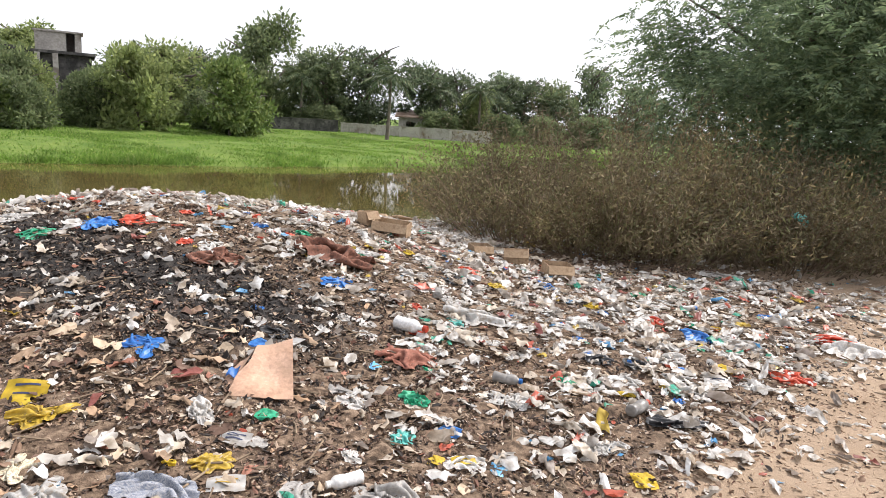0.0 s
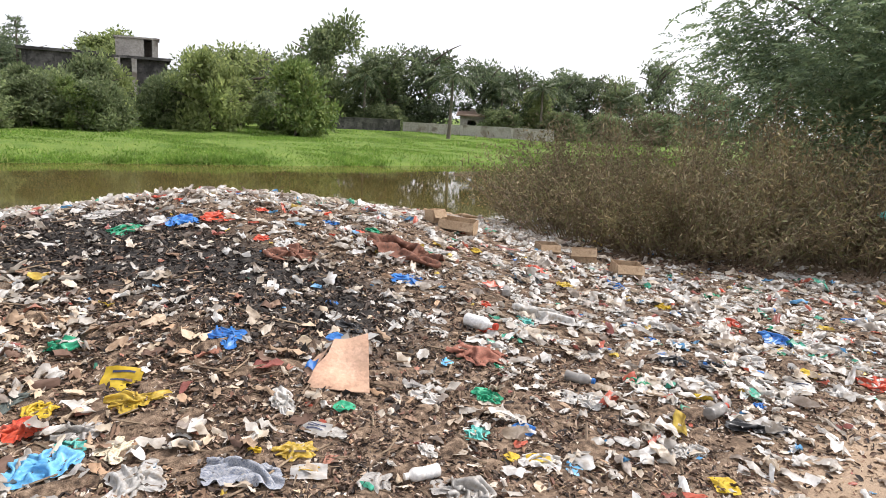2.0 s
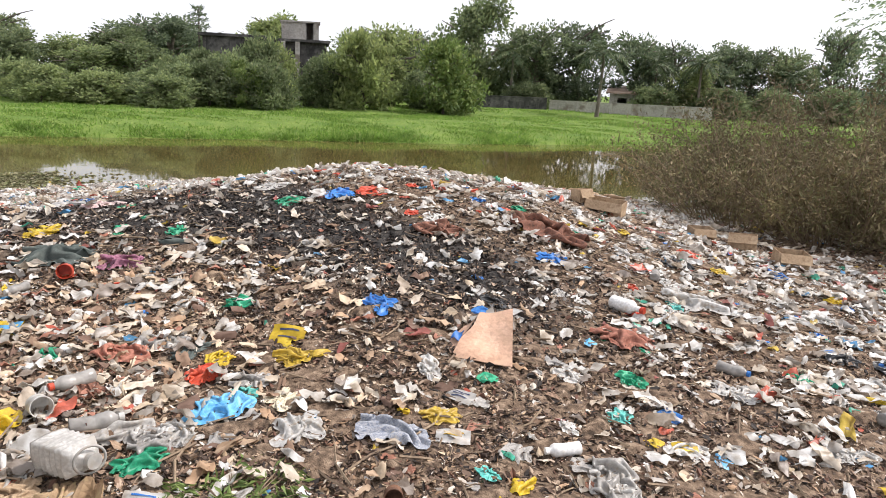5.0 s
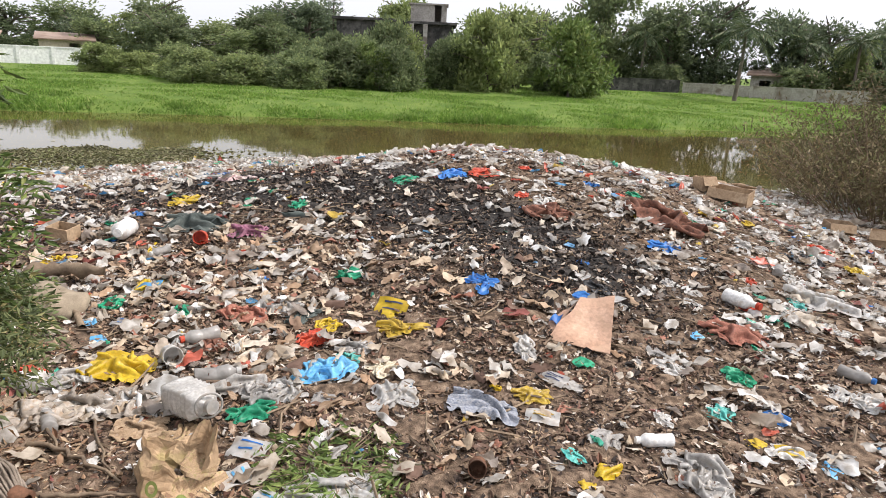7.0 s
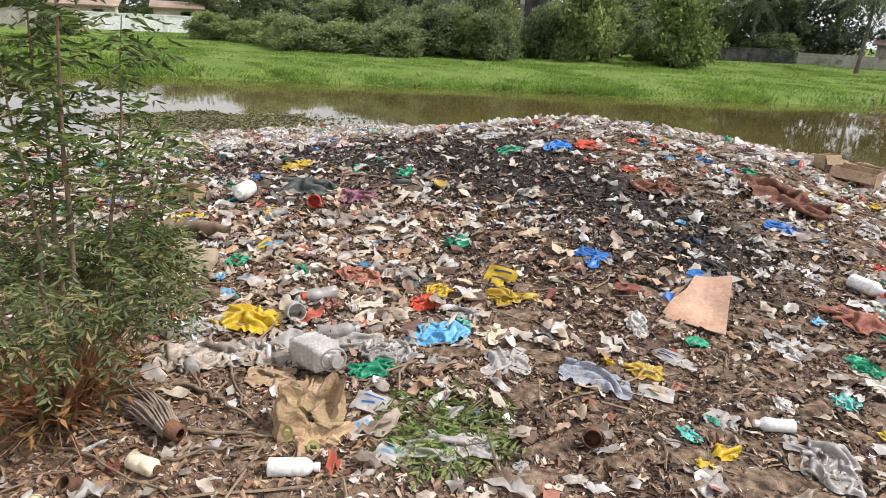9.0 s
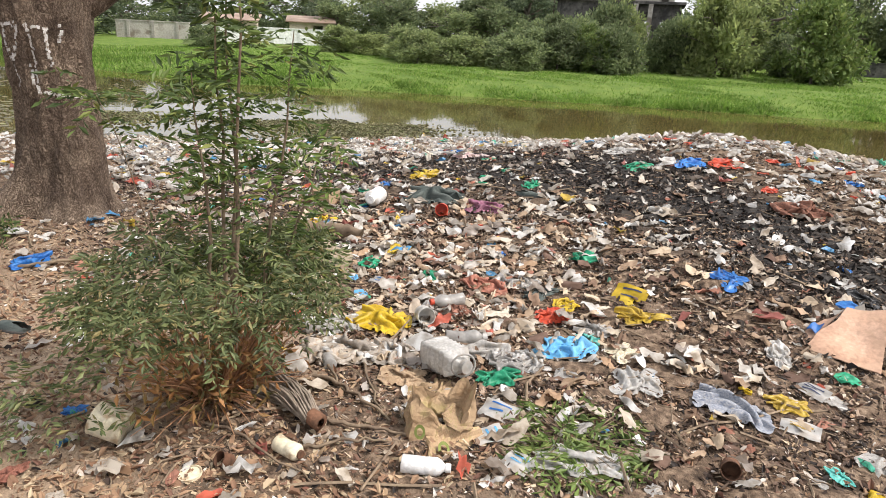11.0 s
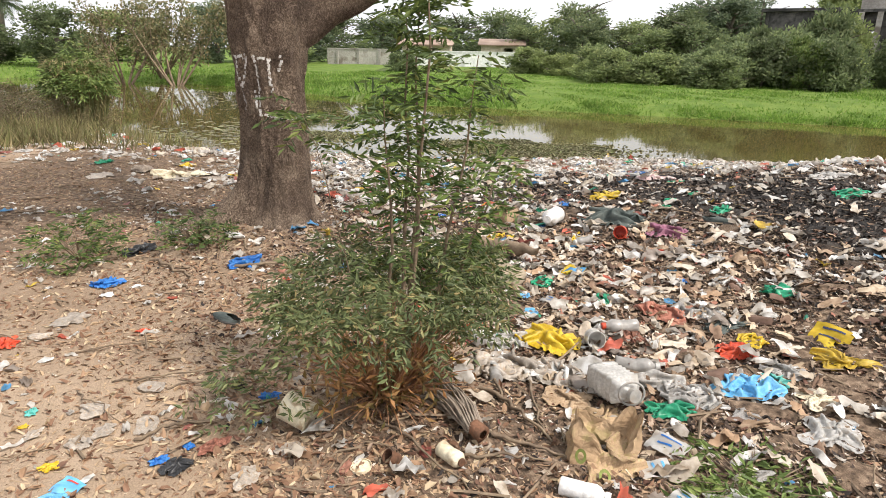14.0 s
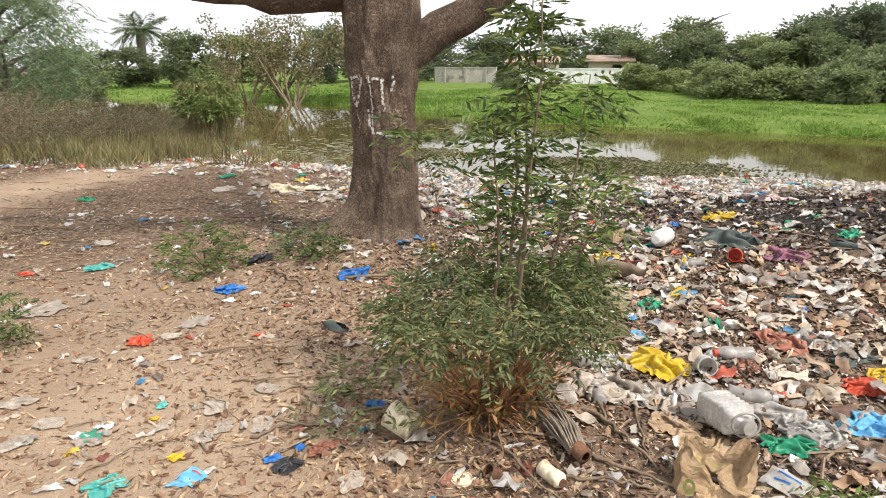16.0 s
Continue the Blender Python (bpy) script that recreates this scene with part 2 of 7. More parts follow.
EARTH, WATER = ground_material(), water_material()
BARK = bark_material()
TWIG = surface("twig_bark", (0.14, 0.10, 0.07), (0.24, 0.18, 0.12), 8, 60, 0.85, 0.4)
REDTWIG = surface("reddish_twig_bark", (0.26, 0.13, 0.07), (0.40, 0.23, 0.13), 8, 60, 0.8, 0.3)
FARBARK = surface("grey_bark", (0.10, 0.085, 0.07), (0.18, 0.15, 0.12), 2, 20, 0.9, 0.4)
NEEM = leafy("neem_leaf", [(0.0, (0.04, 0.066, 0.024)), (0.5, (0.078, 0.122, 0.038)), (0.85, (0.13, 0.185, 0.055)), (1.0, (0.20, 0.22, 0.075))])
# Neem leaf made paler; bright haze over the trees is put into the colour.
NEEMTREE = leafy("haze_paled_neem_leaf", [(0.0, (0.14, 0.195, 0.115)), (0.5, (0.195, 0.27, 0.15)), (0.85, (0.26, 0.335, 0.18)), (1.0, (0.31, 0.36, 0.20))], 0.5, 0.55, 0.1)
NEEMLOW = leafy("olive_neem_leaf", [(0.0, (0.065, 0.085, 0.04)), (0.5, (0.11, 0.14, 0.062)), (0.85, (0.17, 0.195, 0.09)), (1.0, (0.26, 0.21, 0.10))])
DRYLEAF = leafy("drying_leaf", [(0.0, (0.09, 0.085, 0.035)), (0.5, (0.24, 0.15, 0.06)), (1.0, (0.40, 0.20, 0.09))])
SCRUB = leafy("scrub_leaf", [(0.0, (0.10, 0.078, 0.045)), (0.4, (0.18, 0.14, 0.085)), (0.8, (0.155, 0.165, 0.078)), (1.0, (0.36, 0.29, 0.20))], 0.7, 0.3, 0.3)
DARKTREE = leafy("dark_tree_leaf", [(0.0, (0.085, 0.115, 0.072)), (0.6, (0.138, 0.178, 0.105)), (1.0, (0.21, 0.25, 0.145))], 0.5, 0.45, 0.25)
MIDTREE = leafy("tree_leaf", [(0.0, (0.13, 0.17, 0.085)), (0.6, (0.20, 0.255, 0.118)), (1.0, (0.29, 0.335, 0.165))], 0.55, 0.45, 0.35)
LIGHTTREE = leafy("light_tree_leaf", [(0.0, (0.10, 0.15, 0.045)), (0.6, (0.16, 0.225, 0.062)), (1.0, (0.235, 0.28, 0.09))], 0.55, 0.25, 0.2)
PALMLEAF = leafy("palm_leaf", [(0.0, (0.04, 0.07, 0.03)), (0.7, (0.08, 0.12, 0.05)), (1.0, (0.16, 0.17, 0.09))], 0.5, 0.2, 0.2)
GRASS = leafy("grass_blade", [(0.0, (0.105, 0.19, 0.032)), (0.5, (0.15, 0.26, 0.045)), (0.85, (0.215, 0.335, 0.07)), (1.0, (0.32, 0.37, 0.13))], 0.6, 0.5, 0.1)
REED = leafy("reed_blade", [(0.0, (0.10, 0.115, 0.05)), (0.5, (0.17, 0.17, 0.075)), (1.0, (0.30, 0.235, 0.13))], 0.6, 0.25, 0.1)
DRYGRASS = leafy("dry_grass_blade", [(0.0, (0.11, 0.10, 0.045)), (0.4, (0.20, 0.165, 0.08)), (0.75, (0.17, 0.185, 0.07)), (1.0, (0.34, 0.27, 0.15))], 0.7, 0.25, 0.1)
WEED = leafy("water_weed", [(0.0, (0.09, 0.085, 0.045)), (0.6, (0.18, 0.16, 0.085)), (1.0, (0.17, 0.20, 0.08))], 0.5, 0.1, 0.1)
CONCRETE = surface("old_concrete", (0.05, 0.048, 0.047), (0.17, 0.16, 0.15), 1.5, 8, 0.9, 0.3, dirt=(0.05, 0.048, 0.046))
RENDERED = surface("grey_plaster", (0.32, 0.30, 0.27), (0.45, 0.42, 0.38), 0.6, 9, 0.9, 0.2, dirt=(0.2, 0.17, 0.14))
WHITEWALL = surface("white_plaster", (0.74, 0.74, 0.74), (0.82, 0.82, 0.80), 0.5, 6, 0.8, 0.1, vary=0.03)
BEIGEWALL = surface("beige_plaster", (0.48, 0.40, 0.31), (0.58, 0.50, 0.41), 0.5, 6, 0.8, 0.1)
ROOFTIN = surface("rusty_roof_sheet", (0.22, 0.15, 0.11), (0.36, 0.27, 0.21), 0.8, 12, 0.6, 0.3, metal=0.2)

FILM = scraps("torn_plastic_film", [(0, (0.70, 0.69, 0.67)), (0.20, (0.54, 0.51, 0.47)), (0.36, (0.62, 0.55, 0.46)), (0.50, (0.42, 0.385, 0.345)), (0.62, (0.76, 0.76, 0.75)), (0.76, (0.30, 0.255, 0.22)), (0.86, (0.49, 0.41, 0.325)), (0.925, (0.10, 0.30, 0.55)), (0.938, (0.08, 0.42, 0.30)), (0.952, (0.58, 0.14, 0.09)), (0.972, (0.60, 0.44, 0.08)), (0.98, (0.34, 0.12, 0.10))], 0.34, 0.3, 0.8)
PAPER = scraps("paper_and_card_scrap", [(0, (0.38, 0.275, 0.19)), (0.22, (0.52, 0.42, 0.31)), (0.42, (0.25, 0.165, 0.115)), (0.54, (0.60, 0.53, 0.44)), (0.74, (0.16, 0.10, 0.075)), (0.86, (0.36, 0.17, 0.12)), (0.93, (0.46, 0.31, 0.20))], 0.85, 0.1, 0.65)
MULCH = scraps("rotting_scrap", [(0, (0.06, 0.04, 0.03)), (0.20, (0.135, 0.088, 0.063)), (0.42, (0.235, 0.162, 0.115)), (0.60, (0.03, 0.023, 0.02)), (0.74, (0.36, 0.27, 0.20)), (0.88, (0.17, 0.088, 0.062)), (0.93, (0.58, 0.52, 0.46))], 0.8, 0.0, 0.5)
CHAR = scraps("burnt_scrap", [(0, (0.028, 0.024, 0.022)), (0.36, (0.055, 0.045, 0.039)), (0.64, (0.10, 0.08, 0.067)), (0.86, (0.19, 0.15, 0.125)), (0.95, (0.34, 0.31, 0.28))], 0.85, 0.0, 0.4)
DEADLEAF = scraps("dead_leaf", [(0, (0.22, 0.125, 0.078)), (0.3, (0.31, 0.195, 0.12)), (0.55, (0.42, 0.30, 0.19)), (0.8, (0.17, 0.095, 0.065)), (0.9, (0.50, 0.40, 0.27))], 0.8, 0.1, 0.4)
STRAW = scraps("straw_and_bark_bits", [(0, (0.24, 0.15, 0.095)), (0.25, (0.34, 0.23, 0.145)), (0.5, (0.44, 0.33, 0.22)), (0.72, (0.19, 0.115, 0.078)), (0.86, (0.54, 0.44, 0.32))], 0.9, 0.0, 0.4)


# ---- builders ----
def mesh(name, verts, faces, material, soft=False):
    """A mesh from arrays of corners and of faces that all have the same number of corners."""
    me = bpy.data.meshes.new(name)
    v, f = np.asarray(verts, np.float32), np.asarray(faces, np.int32)
    me.vertices.add(len(v))
    me.vertices.foreach_set("co", v.ravel())
    k = f.shape[1]
    me.loops.add(f.size)
    me.loops.foreach_set("vertex_index", f.ravel())
    me.polygons.add(len(f))
    me.polygons.foreach_set("loop_start", np.arange(0, f.size, k, dtype=np.int32))
    me.polygons.foreach_set("use_smooth", np.full(len(f), soft))
    me.materials.append(material)
    me.update(calc_edges=True)
    return me


def joined(pieces):
    """One list of corners and faces out of several."""
    vs, fs, n = [], [], 0
    for v, f in pieces:
        vs.append(np.asarray(v, float))
        fs.append(np.asarray(f) + n)
        n += len(v)
    return np.concatenate(vs), np.concatenate(fs)


def part(name, me, parent, label=""):
    ob = new(name, me)
    ob.parent = parent
    return tagged(ob, label, kind="stuff" if name in ("brushwood", "blade_clump", "leaf_clump") else "")


def thing(name, label, category, group="", at=None, me=None):
    ob = new(name, me)
    if at is not None:
        ob.matrix_basis = at
    return tagged(ob, label, category, group)


def setting(name, me, label, category, kind="structure"):
    return tagged(new(name, me), label, category, "", kind)


def tube(points, radii, sides=6):
    """A tapered tube along points, of four-cornered faces."""
    p = np.asarray(points, float)
    r = np.broadcast_to(np.asarray(radii, float), (len(p),))
    d = np.gradient(p, axis=0)
    d /= np.linalg.norm(d, axis=1)[:, None] + 1e-9
    ref = np.where(np.abs(d[:, 2:3]) > 0.9, [[1.0, 0, 0]], [[0, 0, 1.0]])
    u = np.cross(d, ref)
    u /= np.linalg.norm(u, axis=1)[:, None] + 1e-9
    w = np.cross(d, u)
    a = np.arange(sides) * 2 * np.pi / sides
    ring = p[:, None] + r[:, None, None] * (np.cos(a)[None, :, None] * u[:, None] + np.sin(a)[None, :, None] * w[:, None])
    i, j = np.meshgrid(np.arange(len(p) - 1), np.arange(sides), indexing="ij")
    a0, a1 = i * sides + j, i * sides + (j + 1) % sides
    f = np.stack([a0, a1, a1 + sides, a0 + sides], -1).reshape(-1, 4)
    return ring.reshape(-1, 3), f


def lathe(profile, sides=20):
    """A turned shape about z from (radius, height) pairs."""
    pr = np.asarray(profile, float)
    a = np.arange(sides) * 2 * np.pi / sides
    v = np.stack([pr[:, :1] * np.cos(a), pr[:, :1] * np.sin(a), np.repeat(pr[:, 1:], sides, 1)], -1).reshape(-1, 3)
    i, j = np.meshgrid(np.arange(len(pr) - 1), np.arange(sides), indexing="ij")
    a0, a1 = i * sides + j, i * sides + (j + 1) % sides
    return v, np.stack([a0, a1, a1 + sides, a0 + sides], -1).reshape(-1, 4)


def block(x0, x1, y0, y1, z0, z1):
    v = np.array([(x, y, z) for x in (x0, x1) for y in (y0, y1) for z in (z0, z1)], float)
    f = np.array([(0, 1, 3, 2), (4, 6, 7, 5), (0, 4, 5, 1), (2, 3, 7, 6), (0, 2, 6, 4), (1, 5, 7, 3)])
    return v, f


def leaves(pos, way, length, width, rng, fold=0.25):
    """Pointed leaves at pos that grow along way: two folded triangles each."""
    pos, way = np.asarray(pos, float), np.asarray(way, float)
    n = len(pos)
    way = way / (np.linalg.norm(way, axis=1)[:, None] + 1e-9)
    side = np.cross(way, rng.normal(size=(n, 3)))
    side /= np.linalg.norm(side, axis=1)[:, None] + 1e-9
    up = np.cross(side, way)
    ln, wd = np.broadcast_to(length, (n,))[:, None], np.broadcast_to(width, (n,))[:, None]
    mid = pos + way * ln * 0.45
    v = np.stack([pos, mid + side * wd / 2 + up * wd * fold, pos + way * ln, mid - side * wd / 2 + up * wd * fold], 1)
    k = np.arange(n)[:, None] * 4
    return v.reshape(-1, 3), np.concatenate([k + [0, 1, 2], k + [0, 2, 3]])


def feather(pos, way, pairs, length, leaf, width, rng, droop=0.3):
    """Compound leaves: stalks at pos along way, each with pairs of leaflets and one at its tip."""
    pos, way = np.asarray(pos, float), np.asarray(way, float)
    n = len(pos)
    way = way / (np.linalg.norm(way, axis=1)[:, None] + 1e-9)
    side = np.cross(way, np.array([0, 0, 1.0]) + 0.35 * rng.normal(size=(n, 3)))
    side /= np.linalg.norm(side, axis=1)[:, None] + 1e-9
    ps, ws = [], []
    ln = np.broadcast_to(length, (n,))[:, None]
    for k in range(pairs):
        s = (k + 1.0) / (pairs + 0.5)
        q = pos + way * ln * s + np.array([0, 0, -1.0]) * droop * ln * s * s
        for sg in (-1, 1):
            ps.append(q)
            ws.append(way * 0.55 + sg * side + np.array([0, 0, -0.35]) + 0.18 * rng.normal(size=(n, 3)))
    ps.append(pos + way * ln + np.array([0, 0, -1.0]) * droop * ln)
    ws.append(way + np.array([0, 0, -0.5]))
    ps, ws = np.concatenate(ps), np.concatenate(ws)
    sz = leaf * rng.uniform(0.7, 1.2, len(ps))
    return leaves(ps, ws, sz, sz * width, rng)


def sheets(x, y, z, size, rng, k=3, crumple=0.25, tilt=0.5, slim=0.5):
    """Many crumpled bits of sheet lying about: k x k corners each."""
    n = len(x)
    g = np.linspace(-0.5, 0.5, k)
    u, v = [c.ravel() for c in np.meshgrid(g, g, indexing="ij")]
    j = 0.5 / k
    asp = rng.uniform(slim, min(1.0, slim * 4), (n, 1))
    pull = 1 - 0.55 * np.minimum(u * u, v * v) * 4 * rng.uniform(0, 1, (n, 1))
    lu = u * pull + rng.uniform(-j, j, (n, k * k)) * 0.7
    lv = (v * pull + rng.uniform(-j, j, (n, k * k)) * 0.7) * asp
    lw = rng.uniform(-1, 1, (n, k * k)) * crumple * 0.5 + rng.normal(0, 1, (n, 1)) * crumple * 1.2 * (lu ** 2)
    loc = np.stack([lu, lv, lw], -1) * np.asarray(size)[:, None, None]
    yaw, ta, tb = rng.uniform(0, 6.283, n), rng.normal(0, tilt, n), rng.normal(0, tilt, n)
    cy, sy, ca, sa, cb, sb = np.cos(yaw), np.sin(yaw), np.cos(ta), np.sin(ta), np.cos(tb), np.sin(tb)
    X, Y, Z = loc[..., 0], loc[..., 1], loc[..., 2]
    Y, Z = Y * ca[:, None] - Z * sa[:, None], Y * sa[:, None] + Z * ca[:, None]
    X, Z = X * cb[:, None] + Z * sb[:, None], -X * sb[:, None] + Z * cb[:, None]
    X, Y = X * cy[:, None] - Y * sy[:, None], X * sy[:, None] + Y * cy[:, None]
    low = Z.min(1, keepdims=True)
    V = np.stack([X + x[:, None], Y + y[:, None], Z - 0.72 * low + z[:, None]], -1).reshape(-1, 3)
    a, b = np.meshgrid(np.arange(k - 1), np.arange(k - 1), indexing="ij")
    q = (a * k + b).ravel()
    f = np.stack([q, q + k, q + k + 1, q + 1], -1)
    F = (np.arange(n)[:, None, None] * k * k + f[None]).reshape(-1, 4)
    return V, F


def settled(x, y, z, X, Y, Z, rng, tilt, sink=0.72):
    """Turns small pieces at random, leans them a little and sets them on the ground."""
    n = len(x)
    yaw, ta, tb = rng.uniform(0, 6.283, (n, 1)), rng.normal(0, tilt, (n, 1)), rng.normal(0, tilt, (n, 1))
    Y, Z = Y * np.cos(ta) - Z * np.sin(ta), Y * np.sin(ta) + Z * np.cos(ta)
    X, Z = X * np.cos(tb) + Z * np.sin(tb), -X * np.sin(tb) + Z * np.cos(tb)
    X, Y = X * np.cos(yaw) - Y * np.sin(yaw), X * np.sin(yaw) + Y * np.cos(yaw)
    low = Z.min(1, keepdims=True)
    return np.stack([X + x[:, None], Y + y[:, None], Z - sink * low + z[:, None]], -1).reshape(-1, 3)


def flakes(x, y, z, size, rng, tilt=0.35, slim=0.3):
    """Curled flakes of leaf, bark and rag: six corners each, folded along the middle."""
    n = len(x)
    u = np.array([-0.5, -0.22, 0.2, 0.5, 0.24, -0.18]) + rng.uniform(-0.09, 0.09, (n, 6))
    wide = rng.uniform(slim, slim * 2.6, (n, 1))
    v = np.array([0, 0.5, 0.5, 0, -0.5, -0.5]) * wide * rng.uniform(0.6, 1.2, (n, 6))
    v = v + rng.normal(0, 0.22, (n, 1)) * (u ** 2 - 0.1)
    w = np.array([0, 1, 1, 0, 1, 1]) * wide * rng.normal(0.1, 0.22, (n, 1)) + rng.normal(0, 0.35, (n, 1)) * u ** 2 + rng.uniform(-0.03, 0.03, (n, 6))
    sz = np.asarray(size)[:, None]
    V = settled(x, y, z, u * sz, v * sz, w * sz, rng, tilt)
    k = np.arange(n)[:, None] * 6
    return V, np.concatenate([k + [0, 1, 2, 3], k + [0, 3, 4, 5]])


def films(x, y, z, size, rng, k=6, tilt=0.18):
    """Torn crumpled film: a rounded ragged outline and a few soft folds each."""
    n = len(x)
    g = np.linspace(-1, 1, k)
    U, V = [c.ravel() for c in np.meshgrid(g, g, indexing="ij")]
    round_off = np.sqrt(np.maximum(1e-6, U ** 2 + V ** 2 - (U * V) ** 2)) / np.maximum(1e-6, np.hypot(U, V))
    a = np.arctan2(V, U)
    rim = 1 + sum(rng.normal(0, 0.24 / m ** 0.4, (n, 1)) * np.sin(m * a + rng.uniform(0, 6.283, (n, 1))) for m in (1, 2, 3, 5))
    rim = np.clip(rim, 0.4, 1.6)
    asp = rng.uniform(0.22, 0.7, (n, 1))
    X, Y = U * round_off * rim * 0.5, V * round_off * rim * 0.5
    Z = 0
    for f, h in ((rng.uniform(3, 7, (n, 1)), 0.26), (rng.uniform(5, 10, (n, 1)), 0.17)):
        b = rng.uniform(0, 3.14, (n, 1))
        Z = Z + h * (1 - np.abs(np.sin((X * np.cos(b) + Y * np.sin(b)) * f + rng.uniform(0, 6.283, (n, 1)))))
    Z = Z * (1 - 0.6 * np.hypot(X, Y)) + rng.uniform(-0.045, 0.045, (n, k * k))
    sz = np.asarray(size)[:, None]
    pts = settled(x, y, z, X * sz, Y * asp * sz, Z * sz, rng, tilt)
    i, j = np.meshgrid(np.arange(k - 1), np.arange(k - 1), indexing="ij")
    q = (i * k + j).ravel()
    f = np.stack([q, q + k, q + k + 1, q + 1], -1)
    return pts, (np.arange(n)[:, None, None] * k * k + f[None]).reshape(-1, 4)


def strewn(n, density, box, rng):
    """n places in a box, thick where density is high."""
    xs, ys, got = [], [], 0
    while got < n:
        x, y = rng.uniform(box[0], box[1], 4 * n), rng.uniform(box[2], box[3], 4 * n)
        keep = rng.uniform(0, 1, 4 * n) < density(x, y)
        xs.append(x[keep])
        ys.append(y[keep])
        got += keep.sum()
    return np.concatenate(xs)[:n], np.concatenate(ys)[:n]


# ---- the ground, in one sheet to the horizon ----
def steps(marks):
    out = [marks[0][0]]
    for (a, st), (b, _) in zip(marks, marks[1:]):
        k = max(1, round((b - a) / st))
        out += list(np.linspace(a, b, k + 1)[1:])
    return np.array(out)


def bush_patch(x, y):
    """A round patch beside the bush where the ground takes the darker rot colour."""
    return 0.85 * np.exp(-((x + 2.35) ** 2 + (y - 2.0) ** 2) / 0.8)


def on_land(x, y):
    return (y <= line_gap(NEAR_SHORE, x, y)[1]) * 1.0


def rubbish(x, y):
    """Where the rubbish lies thick: 0 to 1."""
    right = smooth(-0.9, 0.7, y - (3.9 + (x - 0.5) * 0.925))
    left = 1 - 0.9 * smooth(2.5, 3.3, -x) * (1 - smooth(1.7, 3.4, y + 0.25 * np.sin(x * 2)))
    west = 1 - 0.75 * smooth(6.0, 8.0, -x) * (1 - smooth(2.0, 3.6, y))
    east = 1 - 0.75 * smooth(2.5, 5.0, x)
    near = smooth(1.6, 2.9, y + 0.15 * (x + 2) ** 2 * (x > -2))
    return np.clip(right * left * west * east * np.maximum(near, smooth(2.5, 3.5, -x)), 0, 1)


def burnt(x, y):
    a = np.exp(-((x + 4.0) / 2.0) ** 2 - ((y - 6.2) / 0.95) ** 2)
    b = 0.8 * np.exp(-((x + 1.7) / 1.1) ** 2 - ((y - 5.4) / 0.9) ** 2)
    c = 0.8 * np.exp(-((x + 6.3) / 1.6) ** 2 - ((y - 5.0) / 1.3) ** 2)
    return np.clip(a + b + c, 0, 1)


gx = steps([(-900, 60), (-120, 6), (-60, 1.5), (-18, 0.3), (-9, 0.09), (4, 0.25), (12, 1.5), (60, 8), (120, 60), (900, 60)])
gy = steps([(-900, 60), (-120, 8), (-30, 1.5), (-6, 0.25), (-1, 0.09), (10, 0.15), (15, 0.5), (42, 2), (90, 8), (140, 60), (900, 60)])
GX, GY = np.meshgrid(gx, gy, indexing="ij")
GZ = ground_z(GX, GY)
fine = smooth(-12, -8, GX) * (1 - smooth(3.5, 6, GX)) * smooth(-3, -1, GY) * (1 - smooth(9, 12, GY))
GZ = GZ + fine * rubbish(GX, GY) * np.random.RandomState(3).normal(0, 0.012, GX.shape)
i, j = np.meshgrid(np.arange(len(gx) - 1), np.arange(len(gy) - 1), indexing="ij")
q = (i * len(gy) + j).ravel()
ground_mesh = mesh("ground", np.stack([GX, GY, GZ], -1).reshape(-1, 3), np.stack([q, q + len(gy), q + len(gy) + 1, q + 1], -1), EARTH, True)
cover = ground_mesh.color_attributes.new("cover", "FLOAT_COLOR", "POINT")
dn_, yn_ = line_gap(NEAR_SHORE, GX, GY)
far_side = (GY > yn_) * 1.0
trodden = np.exp(-((GX + 11.2 + 1.6 * (GY + 1.0)) / 1.3) ** 2) * smooth(7.5, 9.0, -GX)
leaf_ground = (0.42 + 0.3 * smooth(5.5, 7.5, -GX)) * (1 - smooth(-5.0, -3.0, GX)) * (1 - trodden)
paint = np.stack([np.maximum(np.maximum(rubbish(GX, GY), bush_patch(GX, GY)), leaf_ground) * (1 - far_side), burnt(GX, GY) * (1 - far_side), far_side + (1 - far_side) * 0.7 * smooth(12, 18, -GX) * smooth(4, 1, dn_), np.ones_like(GX)], -1)
cover.data.foreach_set("color", paint.astype(np.float32).ravel())
setting("ground", ground_mesh, "sandy ground rising into a rubbish heap beside the river", "ground")
setting("water", mesh("water", [(-900, -900, WATER_Z), (900, -900, WATER_Z), (900, 900, WATER_Z), (-900, 900, WATER_Z)], [(0, 1, 2, 3)], WATER), "still muddy brown river water reflecting the trees", "water")


# ---- plants ----
def crown_points(rng, lobes, spread, height, per):
    """Places of leaves and the way they face, in uneven lobes round a crown."""
    ps, ws = [], []
    for _ in range(lobes):
        a, u = rng.uniform(0, 6.283), rng.uniform(0, 1) ** 0.6
        z = rng.uniform(0.10, 0.90)
        rad = spread * (0.25 + 0.75 * math.sin(math.pi * min(0.98, max(0.1, z)) ** 0.9)) * u * 0.8
        c = np.array([math.cos(a) * rad, math.sin(a) * rad, z * height])
        r = rng.uniform(0.10, 0.27) * spread
        d = rng.normal(size=(per, 3))
        d /= np.linalg.norm(d, axis=1)[:, None]
        k = rng.uniform(0.35, 1.25, (per, 1))
        ps.append(c + d * k * r * np.array([1, 1, 0.8]))
        ws.append(d + 0.6 * rng.normal(size=(per, 3)) + np.array([0, 0, 0.25]))
    return np.concatenate(ps), np.concatenate(ws)


